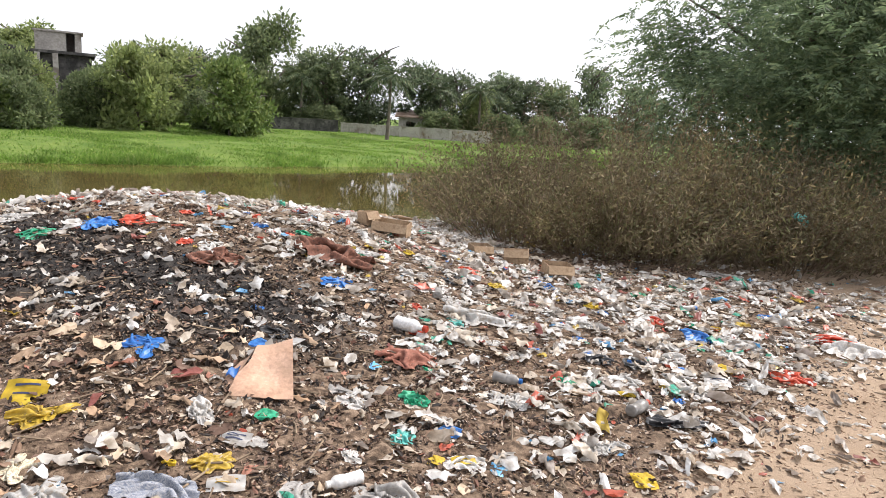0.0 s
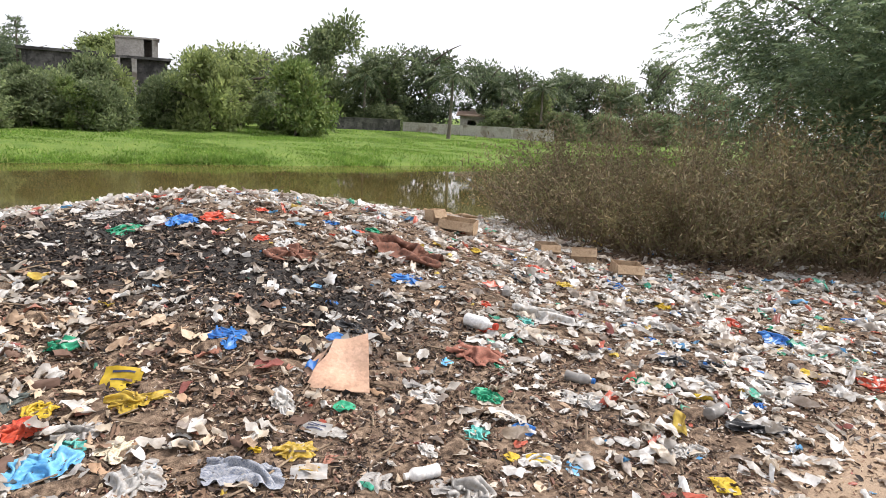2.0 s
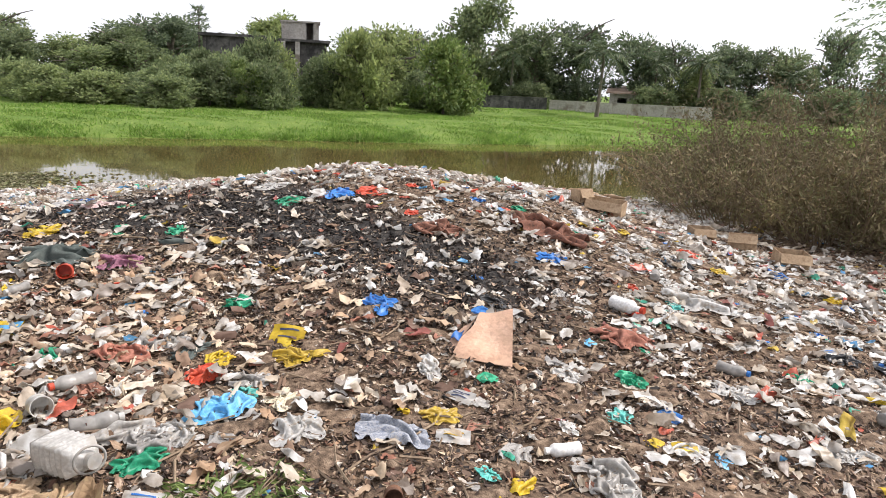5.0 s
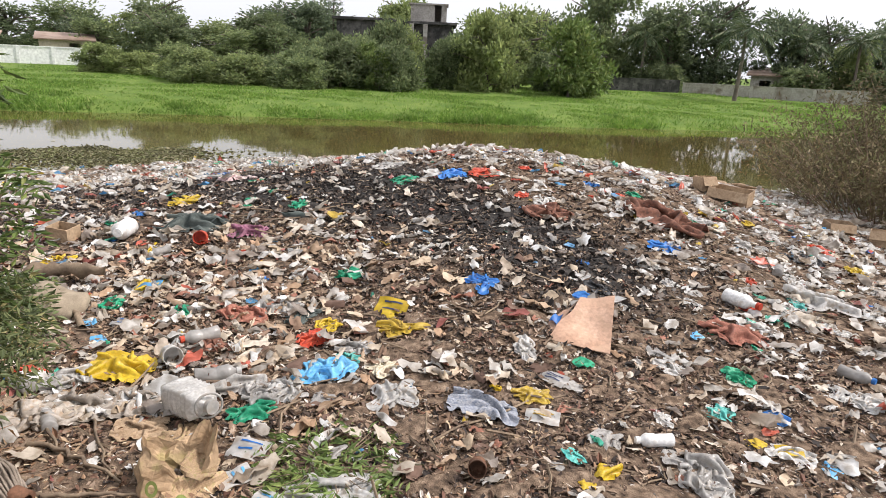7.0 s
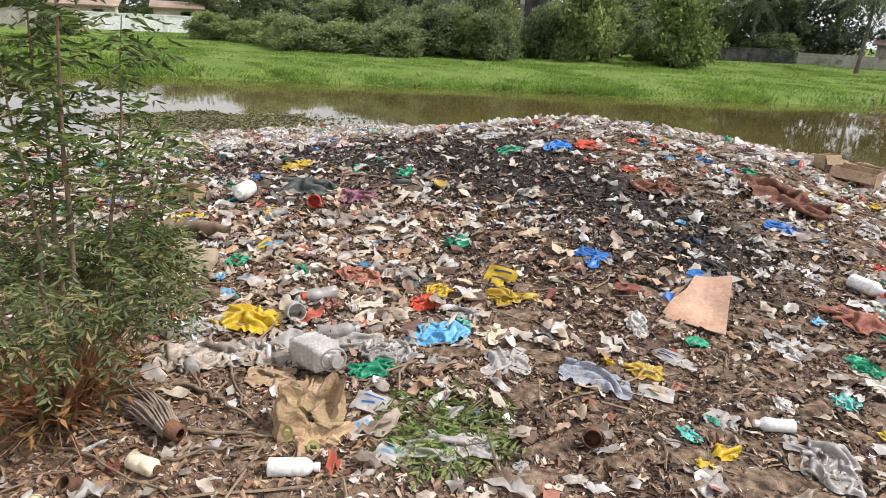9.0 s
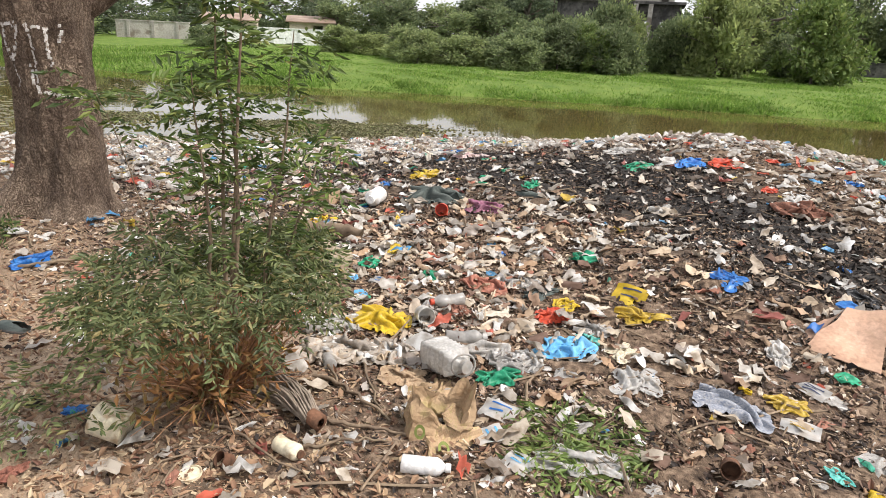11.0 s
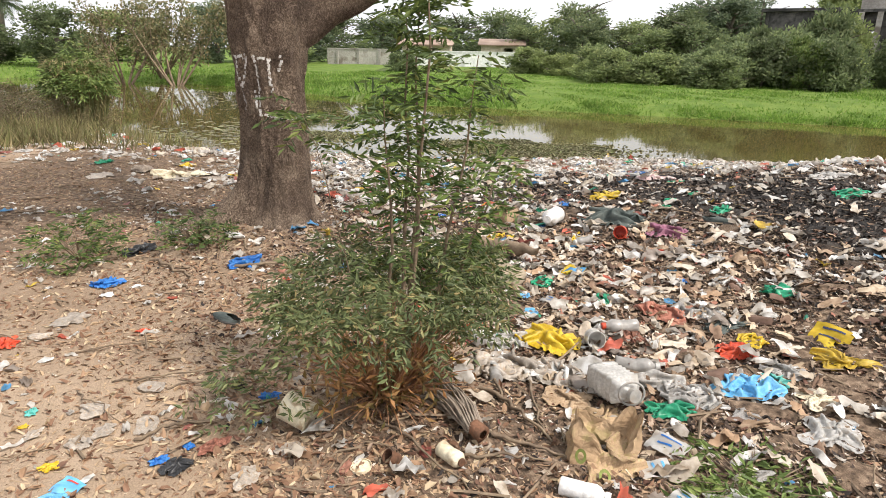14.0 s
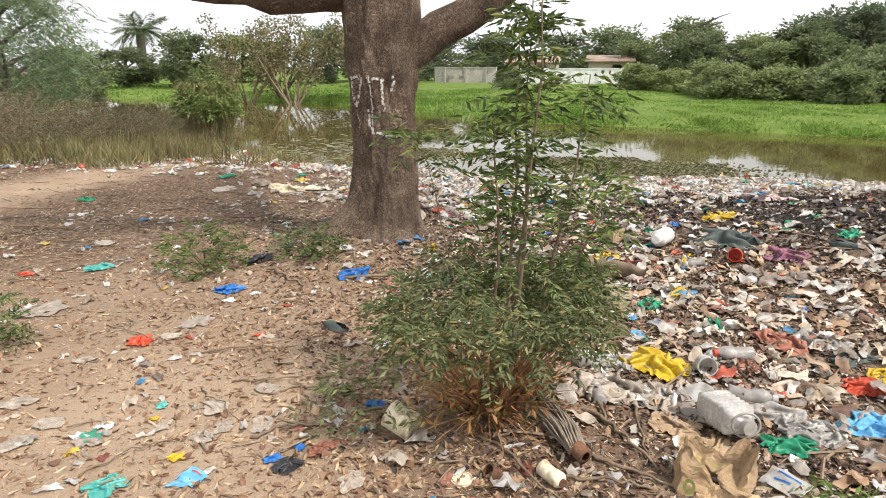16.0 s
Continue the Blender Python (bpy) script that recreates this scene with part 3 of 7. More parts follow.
def limbs(rng, height, spread, r0, count, rise=0.35):
    """A trunk that bends a little, with limbs that leave it at several heights."""
    t = np.linspace(0, 1, 7)
    trunk = np.stack([0.05 * spread * np.sin(t * 3 + rng.uniform(0, 6)), 0.05 * spread * np.cos(t * 2.3), t * height * 0.8], -1)
    out = [tube(trunk, r0 * (1 - 0.75 * t), 8)]
    for k in range(count):
        s = rng.uniform(rise, 0.95)
        b = np.array([np.interp(s, t, trunk[:, n]) for n in range(3)])
        a = k * 2.4 + rng.uniform(-0.4, 0.4)
        ln = spread * rng.uniform(0.5, 0.85)
        u = np.linspace(0, 1, 5)[:, None]
        tip = np.array([math.cos(a) * ln, math.sin(a) * ln, height * rng.uniform(0.05, 0.3)])
        out.append(tube(b + tip * u + np.array([0, 0, 1.0]) * 0.12 * height * u * (1 - u), r0 * 0.42 * (1 - 0.8 * u[:, 0]), 5))
    return joined(out)


def broad_tree(name, seed, material, label, lobes=52, per=130, leaf=0.17, trunk=0.16):
    """A tree one metre wide to each side and one metre high, to be scaled."""
    rng = np.random.RandomState(seed)
    ob = thing(name, label, "tree", "trees behind the far bank")
    part("trunk", mesh("trunk", *limbs(rng, 4.0, 2.0, trunk, 9), FARBARK, True), ob)
    p, w = crown_points(rng, lobes, 2.0, 4.0, per)
    sz = leaf * rng.uniform(0.6, 1.3, len(p))
    part("crown", mesh("crown", *leaves(p, w, sz, sz * 0.55, rng), material), ob)
    return ob


def grow(models, rows, seed, tall=4.1):
    """Copies of the models at rows of x, y, height and width."""
    rng = random.Random(seed)
    places = [pose(x, y, float(ground_z(x, y)) - 0.08, 0, 0, rng.uniform(0, 360)) @ Matrix.Diagonal((w / 3.6, w / 3.6, h / tall, 1)) for x, y, h, w in rows]
    for k in range(len(models), len(rows)):
        copy_thing(models[k % len(models)], places[k])
    for model, m in zip(models, places):
        model.matrix_basis = m


DARK_TREES = [(-8.4, 54.4, 6.8, 6.6), (-5.5, 56.8, 7.2, 6.9), (-0.9, 57, 6.4, 6), (2, 59, 5.9, 5.6), (5.8, 60.7, 6.2, 6), (8.5, 62.4, 5.8, 5.6), (10.8, 62, 6, 5.6), (15.2, 65.1, 8, 5.2), (-42.2, 51, 6.3, 8.6), (-40.2, 52.6, 5.2, 6.5), (-55.1, 40.5, 4.2, 6.2), (-68, 41.3, 5.4, 9.8), (-41.6, 36.8, 4.4, 5.7), (-44.7, 38.9, 5.5, 6.2), (-37, 48, 6.3, 7.8), (-73.3, 35.2, 5.4, 8.5), (-59.3, 12.7, 5.2, 6), (20, 66, 6.5, 7), (-20, 52, 5.2, 8), (-46, 53, 5.5, 7.8), (-44.1, 58.2, 6.8, 9.1), (-62, 24, 4.7, 8), (-57.5, 19, 4.2, 6.5), (-64, 30, 4.6, 8), (-62, 17, 5, 8), (-20.1, 57.7, 6.2, 7.4), (-24, 57, 6.2, 7)]
MID_TREES = [(-15.9, 42.3, 5.5, 5.4), (-13.3, 55.6, 9.4, 7.4), (-14.8, 53.1, 5.9, 5.4), (-35.9, 61.7, 8.1, 7.8), (-46.7, 38.9, 4.8, 6.2), (-42.4, 39.9, 3.6, 6.5), (-36.1, 38.7, 3.3, 6), (-34.1, 40.5, 3.9, 5.5), (-61, 42.9, 5.9, 8.6), (-50.6, 38.1, 3.9, 5.5), (-40.4, 41.6, 4.2, 6.5), (-36.5, 41.7, 4.8, 6.2), (-56.5, 1.3, 4.6, 6), (-60.4, -3.4, 3.4, 6.6), (-50, -6.2, 4.3, 5.6), (3.8, 56.9, 4.5, 4.6), (-18.5, 45, 5, 5), (-66, 6, 4.6, 9), (-52, 15.5, 3.4, 6), (-17.6, 59.5, 5.8, 6.4), (-10.4, 58.5, 6.6, 6)]
BUSHES = [(-21.3, 35.2, 3.9, 4.2), (-42, 21.5, 1.5, 3.2), (-24.7, 30.4, 1.8, 4.4), (-21.2, 30.5, 2.5, 4), (-18.4, 31.1, 2.6, 3.6), (-15.4, 36, 4.4, 5.1), (-21.5, 32.7, 2.9, 3.9), (-28.3, 26.7, 1.3, 3.9), (-25, 27.3, 1.7, 4), (-23.1, 28.9, 1.8, 3.8), (-21.5, 27.6, 1.7, 3.5), (-26.6, 25.6, 1.8, 3.6), (-29.6, 27.4, 2, 3.9), (-22.3, 29.1, 2.2, 3.8), (-32.8, 27.6, 1.4, 3.6), (-35.3, 26.9, 1.7, 3.6), (-12.5, 39.5, 1.8, 3.4), (-17.6, 35.5, 2.8, 3.6), (-13.2, 41, 2.6, 4), (-8.5, 52.5, 2.2, 5), (0.5, 54, 2.4, 5), (5.5, 55, 2.4, 5), (9.5, 57, 2.6, 5), (14, 58, 2.8, 6), (-19.5, 40.5, 3.4, 4.4), (-24.6, 35.2, 3, 4.2), (-22.4, 36.4, 3, 4), (-26.6, 35, 2.6, 4), (-22.3, 38.0, 3.9, 4.4), (-64, 2, 2.2, 8), (-58, -9, 2.2, 7)]
LIGHT_BUSHES = [(-10.9, 37.6, 4.2, 5.2), (-20.3, 31.6, 2.4, 2.8), (-19.1, 30.9, 2.2, 2.9)]
grow([broad_tree("mango_tree", 11, DARKTREE, "dark green dense broad-leaved tree behind the bank"), broad_tree("mango_tree", 12, DARKTREE, "dark green dense broad-leaved tree behind the bank", 60, 112)], DARK_TREES, 1)
grow([broad_tree("tree", 13, MIDTREE, "mid-green leafy tree with an uneven crown", 52, 125, 0.17), broad_tree("tree", 14, MIDTREE, "mid-green leafy tree with an uneven crown", 62, 102, 0.17)], MID_TREES, 2)


def round_bush(seed, material, label, name="bush"):
    rng = np.random.RandomState(seed)
    ob = thing(name, label, "bush", "bushes on the far bank")
    part("brushwood", mesh("brushwood", *limbs(rng, 2.0, 1.9, 0.06, 14, 0.05), FARBARK, True), ob)
    p, w = crown_points(rng, 66, 1.75, 2.5, 92)
    p[:, 2] = np.clip(p[:, 2] - 0.22 * np.hypot(p[:, 0], p[:, 1]), 0.05, 9)
    sz = 0.17 * rng.uniform(0.6, 1.3, len(p))
    part("foliage", mesh("foliage", *leaves(p, w, sz, sz * 0.6, rng), material), ob)
    return ob


grow([round_bush(21, MIDTREE, "rounded green bush on the grassy bank"), round_bush(22, MIDTREE, "rounded green bush on the grassy bank")], BUSHES, 3, 2.5)
grow([round_bush(23, LIGHTTREE, "yellow-green bush on the grassy bank", "light_bush")], LIGHT_BUSHES, 4, 2.5)


def palm(seed, height, fronds, length, label, hang, thick=0.13):
    """A palm: a ringed trunk and a head of feathered fronds."""
    rng = np.random.RandomState(seed)
    ob = thing("palm_tree", label, "palm tree", "palms behind the far bank")
    t = np.linspace(0, 1, 12)
    part("trunk", mesh("trunk", *tube(np.stack([0.1 * np.sin(2 * t), 0.06 * t, t * height], -1), thick + 0.06 * (1 - t) ** 3 + 0.012 * (np.arange(12) % 2), 9), FARBARK, True), ob)
    s = np.linspace(0, 1, 26)[1:]
    pieces = []
    for k in range(3):
        rise = (0.75, 0.35, 0.0)[k]
        mid = np.stack([s * length * 0.9, 0 * s, length * (rise * s - hang * (0.55 + 0.3 * k) * s * s)], -1)
        way = np.gradient(mid, axis=0)
        ps, ws = [], []
        for sg in (-1, 1):
            ps.append(mid)
            ws.append(way / np.linalg.norm(way, axis=1)[:, None] * 0.6 + np.array([0, sg * 0.9, -0.55]) + 0.08 * rng.normal(size=mid.shape))
        ln = np.tile(length * 0.30 * np.sin(np.pi * (0.12 + 0.82 * s)), 2)
        lf = leaves(np.concatenate(ps), np.concatenate(ws), ln, 0.07, rng)
        rib = tube(mid, 0.022 * (1.1 - s), 3)
        rf = np.concatenate([rib[1][:, :3], rib[1][:, [0, 2, 3]]])
        pieces.append(mesh("frond", *joined([lf, (rib[0], rf)]), PALMLEAF))
    for k in range(fronds):
        f = part("frond", pieces[k % 3], ob)
        f.matrix_basis = pose(0.1 * math.sin(2), 0.06, height, rng.uniform(-8, 8), rng.uniform(-10, 10), k * 137.5 + rng.uniform(-12, 12))
    return ob


coconut = palm(31, 4.2, 18, 2.3, "coconut palm with drooping fronds before dark trees", 0.75, 0.085)
coconut.matrix_basis = pose(-3.0, 46.0, float(ground_z(-3.0, 46.0)) - 0.1)
for x, y, s in ((3.9, 54.8, 0.95), (-10.0, 52.2, 0.98), (11.0, 59.9, 0.82), (0.6, 55.5, 0.9)):
    copy_thing(coconut, pose(x, y, float(ground_z(x, y)) - 0.1, 0, 0, 40 * x) @ Matrix.Scale(s, 4))
fan = palm(32, 5.0, 30, 2.9, "tall palm with a round head of narrow fronds", 0.5, 0.4)
fan.matrix_basis = pose(-72.4, -2.8, float(ground_z(-72.4, -2.8)) - 0.1)


def conifer():
    rng = np.random.RandomState(41)
    ob = thing("conifer", "dark layered conifer rising beside the grey building", "tree")
    part("trunk", mesh("trunk", *tube([(0, 0, 0), (0, 0, 3), (0.05, 0, 6.2)], [0.16, 0.1, 0.02], 7), FARBARK, True), ob)
    ps, ws = [], []
    for z in np.linspace(1.4, 6.0, 13):
        for a in np.linspace(0, 6.283, 8)[:-1] + z:
            ln = 0.25 + 0.36 * (6.3 - z)
            s = np.linspace(0.15, 1, 12)
            ps.append(np.stack([np.cos(a) * s * ln, np.sin(a) * s * ln, z - 0.22 * ln * s + 0.18 * s * s], -1))
            ws.append(np.tile([np.cos(a), np.sin(a), 0.1], (12, 1)) + 0.9 * rng.normal(size=(12, 3)))
    part("foliage", mesh("foliage", *leaves(np.concatenate(ps), np.concatenate(ws), 0.3, 0.08, rng), DARKTREE), ob)
    ob.matrix_basis = pose(-29.3, 40.9, float(ground_z(-29.3, 40.9)) - 0.1) @ Matrix.Scale(0.95, 4)


conifer()


def dry_tree(rng, at, h, label):
    """A half-bare tree on the far bank: pale limbs with thin foliage."""
    ob = thing("dry_tree", label, "tree", "half-bare trees by the water")
    sticks, tips = [], []
    for k in range(9):
        a, u = rng.uniform(0, 6.283), np.linspace(0, 1, 7)[:, None]
        top = np.array([math.cos(a) * h * 0.45, math.sin(a) * h * 0.45, h * rng.uniform(0.6, 1.0)])
        curve = top * u + np.array([math.cos(a + 1), math.sin(a + 1), 0.4]) * 0.25 * h * u * (1 - u)
        sticks.append(tube(curve, 0.07 * (1 - 0.8 * u[:, 0]), 5))
        for q in range(6):
            s = curve[rng.randint(3, 7)]
            d = rng.normal(size=3) * 0.6 + np.array([0, 0, 0.5])
            sticks.append(tube(s + d * np.linspace(0, 1, 4)[:, None], 0.02 * np.array([1, 0.8, 0.5, 0.2]), 4))
            tips.append(s + d * rng.uniform(0.4, 1.1, (40, 1)) + 0.22 * rng.normal(size=(40, 3)))
    part("trunk", mesh("trunk", *joined(sticks), TWIG, True), ob)
    p = np.concatenate(tips)
    part("foliage", mesh("foliage", *leaves(p, rng.normal(size=p.shape), 0.2, 0.11, rng), REED), ob)
    ob.matrix_basis = pose(*at, float(ground_z(*at)) - 0.1)


for k, (x, y, h) in enumerate(((-40.3, 6.6, 5.0), (-42.5, 4.2, 4.4), (-39.5, 11.0, 3.8), (-45, 6.5, 4.6))):
    dry_tree(np.random.RandomState(50 + k), (x, y), h, "half-bare tree with grey limbs and yellowing leaves")


def grass_blades():
    rng = np.random.RandomState(61)

    def near_bank(x, y):
        d, f = line_gap(FAR_SHORE, x, y)
        return (y > f) * (0.12 + 0.88 * np.exp(-d / 7.0)) * (d < 26) * (0.55 + 0.45 * np.sin(x * 0.9 + np.sin(y * 0.7) * 2))

    x, y = strewn(150000, near_bank, (-44, 12, 6, 56), rng)
    d, _ = line_gap(FAR_SHORE, x, y)
    h = rng.uniform(0.08, 0.20, len(x)) * (1 + 0.9 * np.exp(-d / 1.0)) * (0.75 + 0.25 * np.sin(x * 0.5) * np.sin(y * 0.6))
    p = np.stack([x, y, ground_z(x, y) - 0.04], -1)
    w = np.stack([rng.normal(0, 0.9, len(x)), rng.normal(0, 0.9, len(x)), np.ones(len(x))], -1)
    h = h * (0.6 + 0.9 * np.clip(waves(x, y, 1.6, 29) + 0.45, 0, 1))
    setting("grass", mesh("grass", *leaves(p, w, h * 1.05, 0.045, rng), GRASS), "lush bright green grass along the far river bank", "grass", "stuff")
    x, y = strewn(9000, lambda x, y: (y > line_gap(FAR_SHORE, x, y)[1]) * np.exp(-line_gap(FAR_SHORE, x, y)[0] / 4) * (0.4 + 0.6 * (np.sin(x * 0.5) > 0)), (-75, -20, -14, 16), rng)
    p = np.stack([x, y, ground_z(x, y) - 0.04], -1)
    w = np.stack([rng.normal(0, 0.4, len(x)), rng.normal(0, 0.4, len(x)), np.ones(len(x))], -1)
    setting("grass", mesh("grass", *leaves(p, w, rng.uniform(0.1, 0.26, len(x)), 0.06, rng), GRASS), "short green grass on the far flat shore", "grass", "stuff")


grass_blades()


def floating_weed():
    rng = np.random.RandomState(62)
    x, y = rng.normal(-13.0, 1.0, 20000), rng.normal(10.2, 0.95, 20000)
    x[15500:], y[15500:] = rng.normal(-16.8, 0.9, 4500), rng.normal(6.6, 1.0, 4500)
    d, yn = line_gap(NEAR_SHORE, x, y)
    keep = (y > yn - 0.5) & (y < 23.6 + x + 0.35 * np.sin(x * 4) + rng.normal(0, 0.25, len(x)))
    x, y = x[keep], y[keep]
    p = np.stack([x, y, np.full(len(x), WATER_Z + 0.004)], -1)
    w = np.stack([rng.normal(0, 1, len(x)), rng.normal(0, 1, len(x)), rng.uniform(0.01, 0.16, len(x))], -1)
    setting("water_weed", mesh("water_weed", *leaves(p, w, rng.uniform(0.04, 0.13, len(x)), 0.04, rng), WEED), "brown-green mat of floating water weed by the shore", "water weed", "stuff")
    parts = []
    for cx, cy, sx, sy, n in ((-4.4, 15.9, 0.75, 0.4, 420), (-17.6, 5.0, 1.5, 0.9, 420), (-33, 5.8, 3.5, 0.9, 400), (-22, 9, 2.5, 1.4, 160), (-17.6, 2.6, 1.0, 0.8, 260)):
        qx, qy = rng.normal(cx, sx, n), rng.normal(cy, sy, n)
        parts.append(sheets(qx, qy, np.full(n, WATER_Z + 0.004), rng.uniform(0.06, 0.2, n), rng, 3, 0.02, 0.015, 0.7))
    setting("water_lily_pads", mesh("water_lily_pads", *joined(parts), WEED), "thin scatter of flat pads on the water", "water plants", "stuff")


floating_weed()


def scrub_model(seed, label, wide=1.5, tall=2.0, stems=100, per=95):
    """A thicket of thin upright stems with narrow brownish leaves."""
    rng = np.random.RandomState(seed)
    ob = thing("shrub", label, "shrub", "dry scrub beside the heap")
    sticks, ps, ws = [], [], []
    for _ in range(stems):
        a, r = rng.uniform(0, 6.283), wide * rng.uniform(0, 1) ** 0.6
        foot = np.array([math.cos(a) * r * 0.55, math.sin(a) * r * 0.55, 0])
        h = tall * rng.uniform(0.45, 1.0) * (1 - 0.45 * (r / wide) ** 2)
        lean = np.array([math.cos(a) * r * 0.65, math.sin(a) * r * 0.65, h]) + np.append(0.15 * rng.normal(size=2), 0)
        u = np.linspace(0, 1, 6)[:, None]
        curve = foot + lean * u + np.array([math.cos(a), math.sin(a), -0.1]) * 0.2 * r * u * u
        sticks.append(tube(curve, 0.009 * (1.15 - u[:, 0]), 4))
        s = 0.2 + 0.8 * rng.uniform(0, 1, per) ** 0.8
        c = np.stack([np.interp(s, u[:, 0], curve[:, n]) for n in range(3)], -1)
        ps.append(c + 0.09 * rng.normal(size=c.shape))
        ws.append(rng.normal(size=c.shape) + np.array([0, 0, 0.5]))
    p, w = np.concatenate(ps), np.concatenate(ws)
    p[:, 2] = np.maximum(p[:, 2], 0.03)
    part("brushwood", mesh("brushwood", *joined(sticks), TWIG, True), ob)
    sz = rng.uniform(0.035, 0.095, len(p))
    part("foliage", mesh("foliage", *leaves(p, w, sz, sz * 0.28, rng), SCRUB), ob)
    return ob


def plant(ob, x, y, turn=0, s=1.0, sz=None, sink=0.03):
    ob.matrix_basis = pose(x, y, float(ground_z(x, y)) - sink, 0, 0, turn) @ Matrix.Diagonal((s, s, sz or s, 1))
    return ob


SHRUBS = [(1.1, 10.9, 0, 0.95, 0.95), (2.4, 10.4, 50, 1.0, 1.15), (3.8, 10.5, 120, 1.05, 1.12), (5.2, 10.5, 200, 1.0, 1.0), (6.6, 11.4, 30, 1.05, 1.0), (1.9, 12.2, 300, 1.15, 1.28), (3.4, 12.3, 80, 1.2, 1.32), (5.2, 12.6, 10, 1.2, 1.15), (0.75, 12.2, 160, 0.8, 0.95), (3.0, 9.9, 250, 0.8, 0.85), (4.6, 9.8, 310, 0.85, 0.85), (5.9, 10.2, 20, 0.8, 0.8), (1.9, 10.1, 140, 0.7, 0.75)]
shrubs = [scrub_model(71, "brownish dry shrub thicket beside the rubbish heap"), scrub_model(72, "brownish dry shrub thicket beside the rubbish heap", 1.6, 1.9, 105, 88)]
for k, (x, y, turn, s, sz) in enumerate(SHRUBS[2:]):
    copy_thing(shrubs[k % 2], pose(x, y, float(ground_z(x, y)) - 0.03, 0, 0, turn) @ Matrix.Diagonal((s, s, sz, 1)))
for x, y, turn, s, sz in ((-15.6, -2.2, 0, 0.95, 0.52), (-16.6, -0.6, 90, 0.9, 0.55), (-17.5, -3.6, 190, 1.2, 0.62), (-18.6, -1.6, 250, 1.2, 0.6), (-17.2, 0.9, 30, 0.7, 0.4), (-15.0, -3.8, 70, 0.9, 0.5), (-20.5, -3.8, 20, 1.5, 0.8)):
    copy_thing(shrubs[1], pose(x, y, float(ground_z(x, y)) - 0.03, 0, 0, turn) @ Matrix.Diagonal((s, s, sz, 1)))
for shrub, row in zip(shrubs, SHRUBS):
    plant(shrub, *row)


def neem_tree(name, seed, x, y, height, spread, sprays, label, low=0.28, leaf=0.085):
    """A broad tree with arching limbs and feathered leaves in loose tufts."""
    rng = np.random.RandomState(seed)
    ob = thing(name, label, "tree")
    part("trunk", mesh("trunk", *limbs(rng, height, spread, 0.2, 14, 0.2), FARBARK, True), ob)
    tufts = []
    for _ in range(230):
        a, u = rng.uniform(0, 6.283), rng.uniform(0.12, 1) ** 0.5
        z = rng.uniform(low, 1.0)
        r = spread * u * (0.45 + 0.55 * math.sin(math.pi * min(0.95, (z - low) / (1.05 - low) + 0.12)))
        tufts.append((math.cos(a) * r, math.sin(a) * r, z * height))
    tufts = np.array(tufts)
    c = tufts[rng.randint(0, len(tufts), sprays)]
    p = c + rng.normal(size=(sprays, 3)) * np.array([0.4, 0.4, 0.28])
    w = np.stack([p[:, 0] / spread, p[:, 1] / spread, np.zeros(sprays)], -1) + 0.7 * rng.normal(size=(sprays, 3))
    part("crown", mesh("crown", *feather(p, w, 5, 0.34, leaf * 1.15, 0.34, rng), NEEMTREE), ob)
    plant(ob, x, y)


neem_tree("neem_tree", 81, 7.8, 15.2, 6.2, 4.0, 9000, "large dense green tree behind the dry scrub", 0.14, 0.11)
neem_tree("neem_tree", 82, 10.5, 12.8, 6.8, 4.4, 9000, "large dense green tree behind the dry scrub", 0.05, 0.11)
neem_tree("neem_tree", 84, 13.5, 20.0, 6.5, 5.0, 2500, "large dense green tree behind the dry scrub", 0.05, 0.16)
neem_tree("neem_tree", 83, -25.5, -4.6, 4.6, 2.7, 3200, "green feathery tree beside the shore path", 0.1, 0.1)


def reed_clump():
    rng = np.random.RandomState(91)
    ob = thing("reed_clump", "tall clump of green and straw-brown reeds at the shore", "reeds")
    n = 2600
    a, r = rng.uniform(0, 6.283, n), 0.42 * rng.uniform(0, 1, n) ** 0.6
    tall = rng.uniform(0.5, 1.55, n)
    p = np.stack([np.cos(a) * r, np.sin(a) * r, np.zeros(n)], -1)
    w = np.stack([p[:, 0] * 0.2 + rng.normal(0, 0.09, n), p[:, 1] * 0.2 + rng.normal(0, 0.09, n), np.ones(n)], -1)
    hang = p + w * tall[:, None]
    droop = np.stack([np.cos(a), np.sin(a), rng.uniform(-1.6, 0.2, n)], -1) + 0.3 * rng.normal(size=(n, 3))
    part("blade_clump", mesh("blade_clump", *joined([leaves(p, w, tall * 1.1, 0.025, rng), leaves(hang, droop, rng.uniform(0.06, 0.24, n), 0.022, rng)]), REED), ob)
    n = 1100
    b, k = rng.uniform(0, 6.283, n), rng.uniform(0, 1, n) ** 0.5
    q = np.stack([np.cos(b) * 0.62 * k, np.sin(b) * 0.62 * k, 1.05 + 0.75 * rng.uniform(0, 1, n) * (1.1 - k * 0.6) - 0.25 * k], -1)
    part("leaf_clump", mesh("leaf_clump", *feather(q, np.stack([np.cos(b), np.sin(b), 0.3 + 0 * b], -1) + 0.6 * rng.normal(size=(n, 3)), 2, 0.16, 0.13, 0.28, rng), LIGHTTREE), ob)
    plant(ob, -17.4, 1.2)


reed_clump()


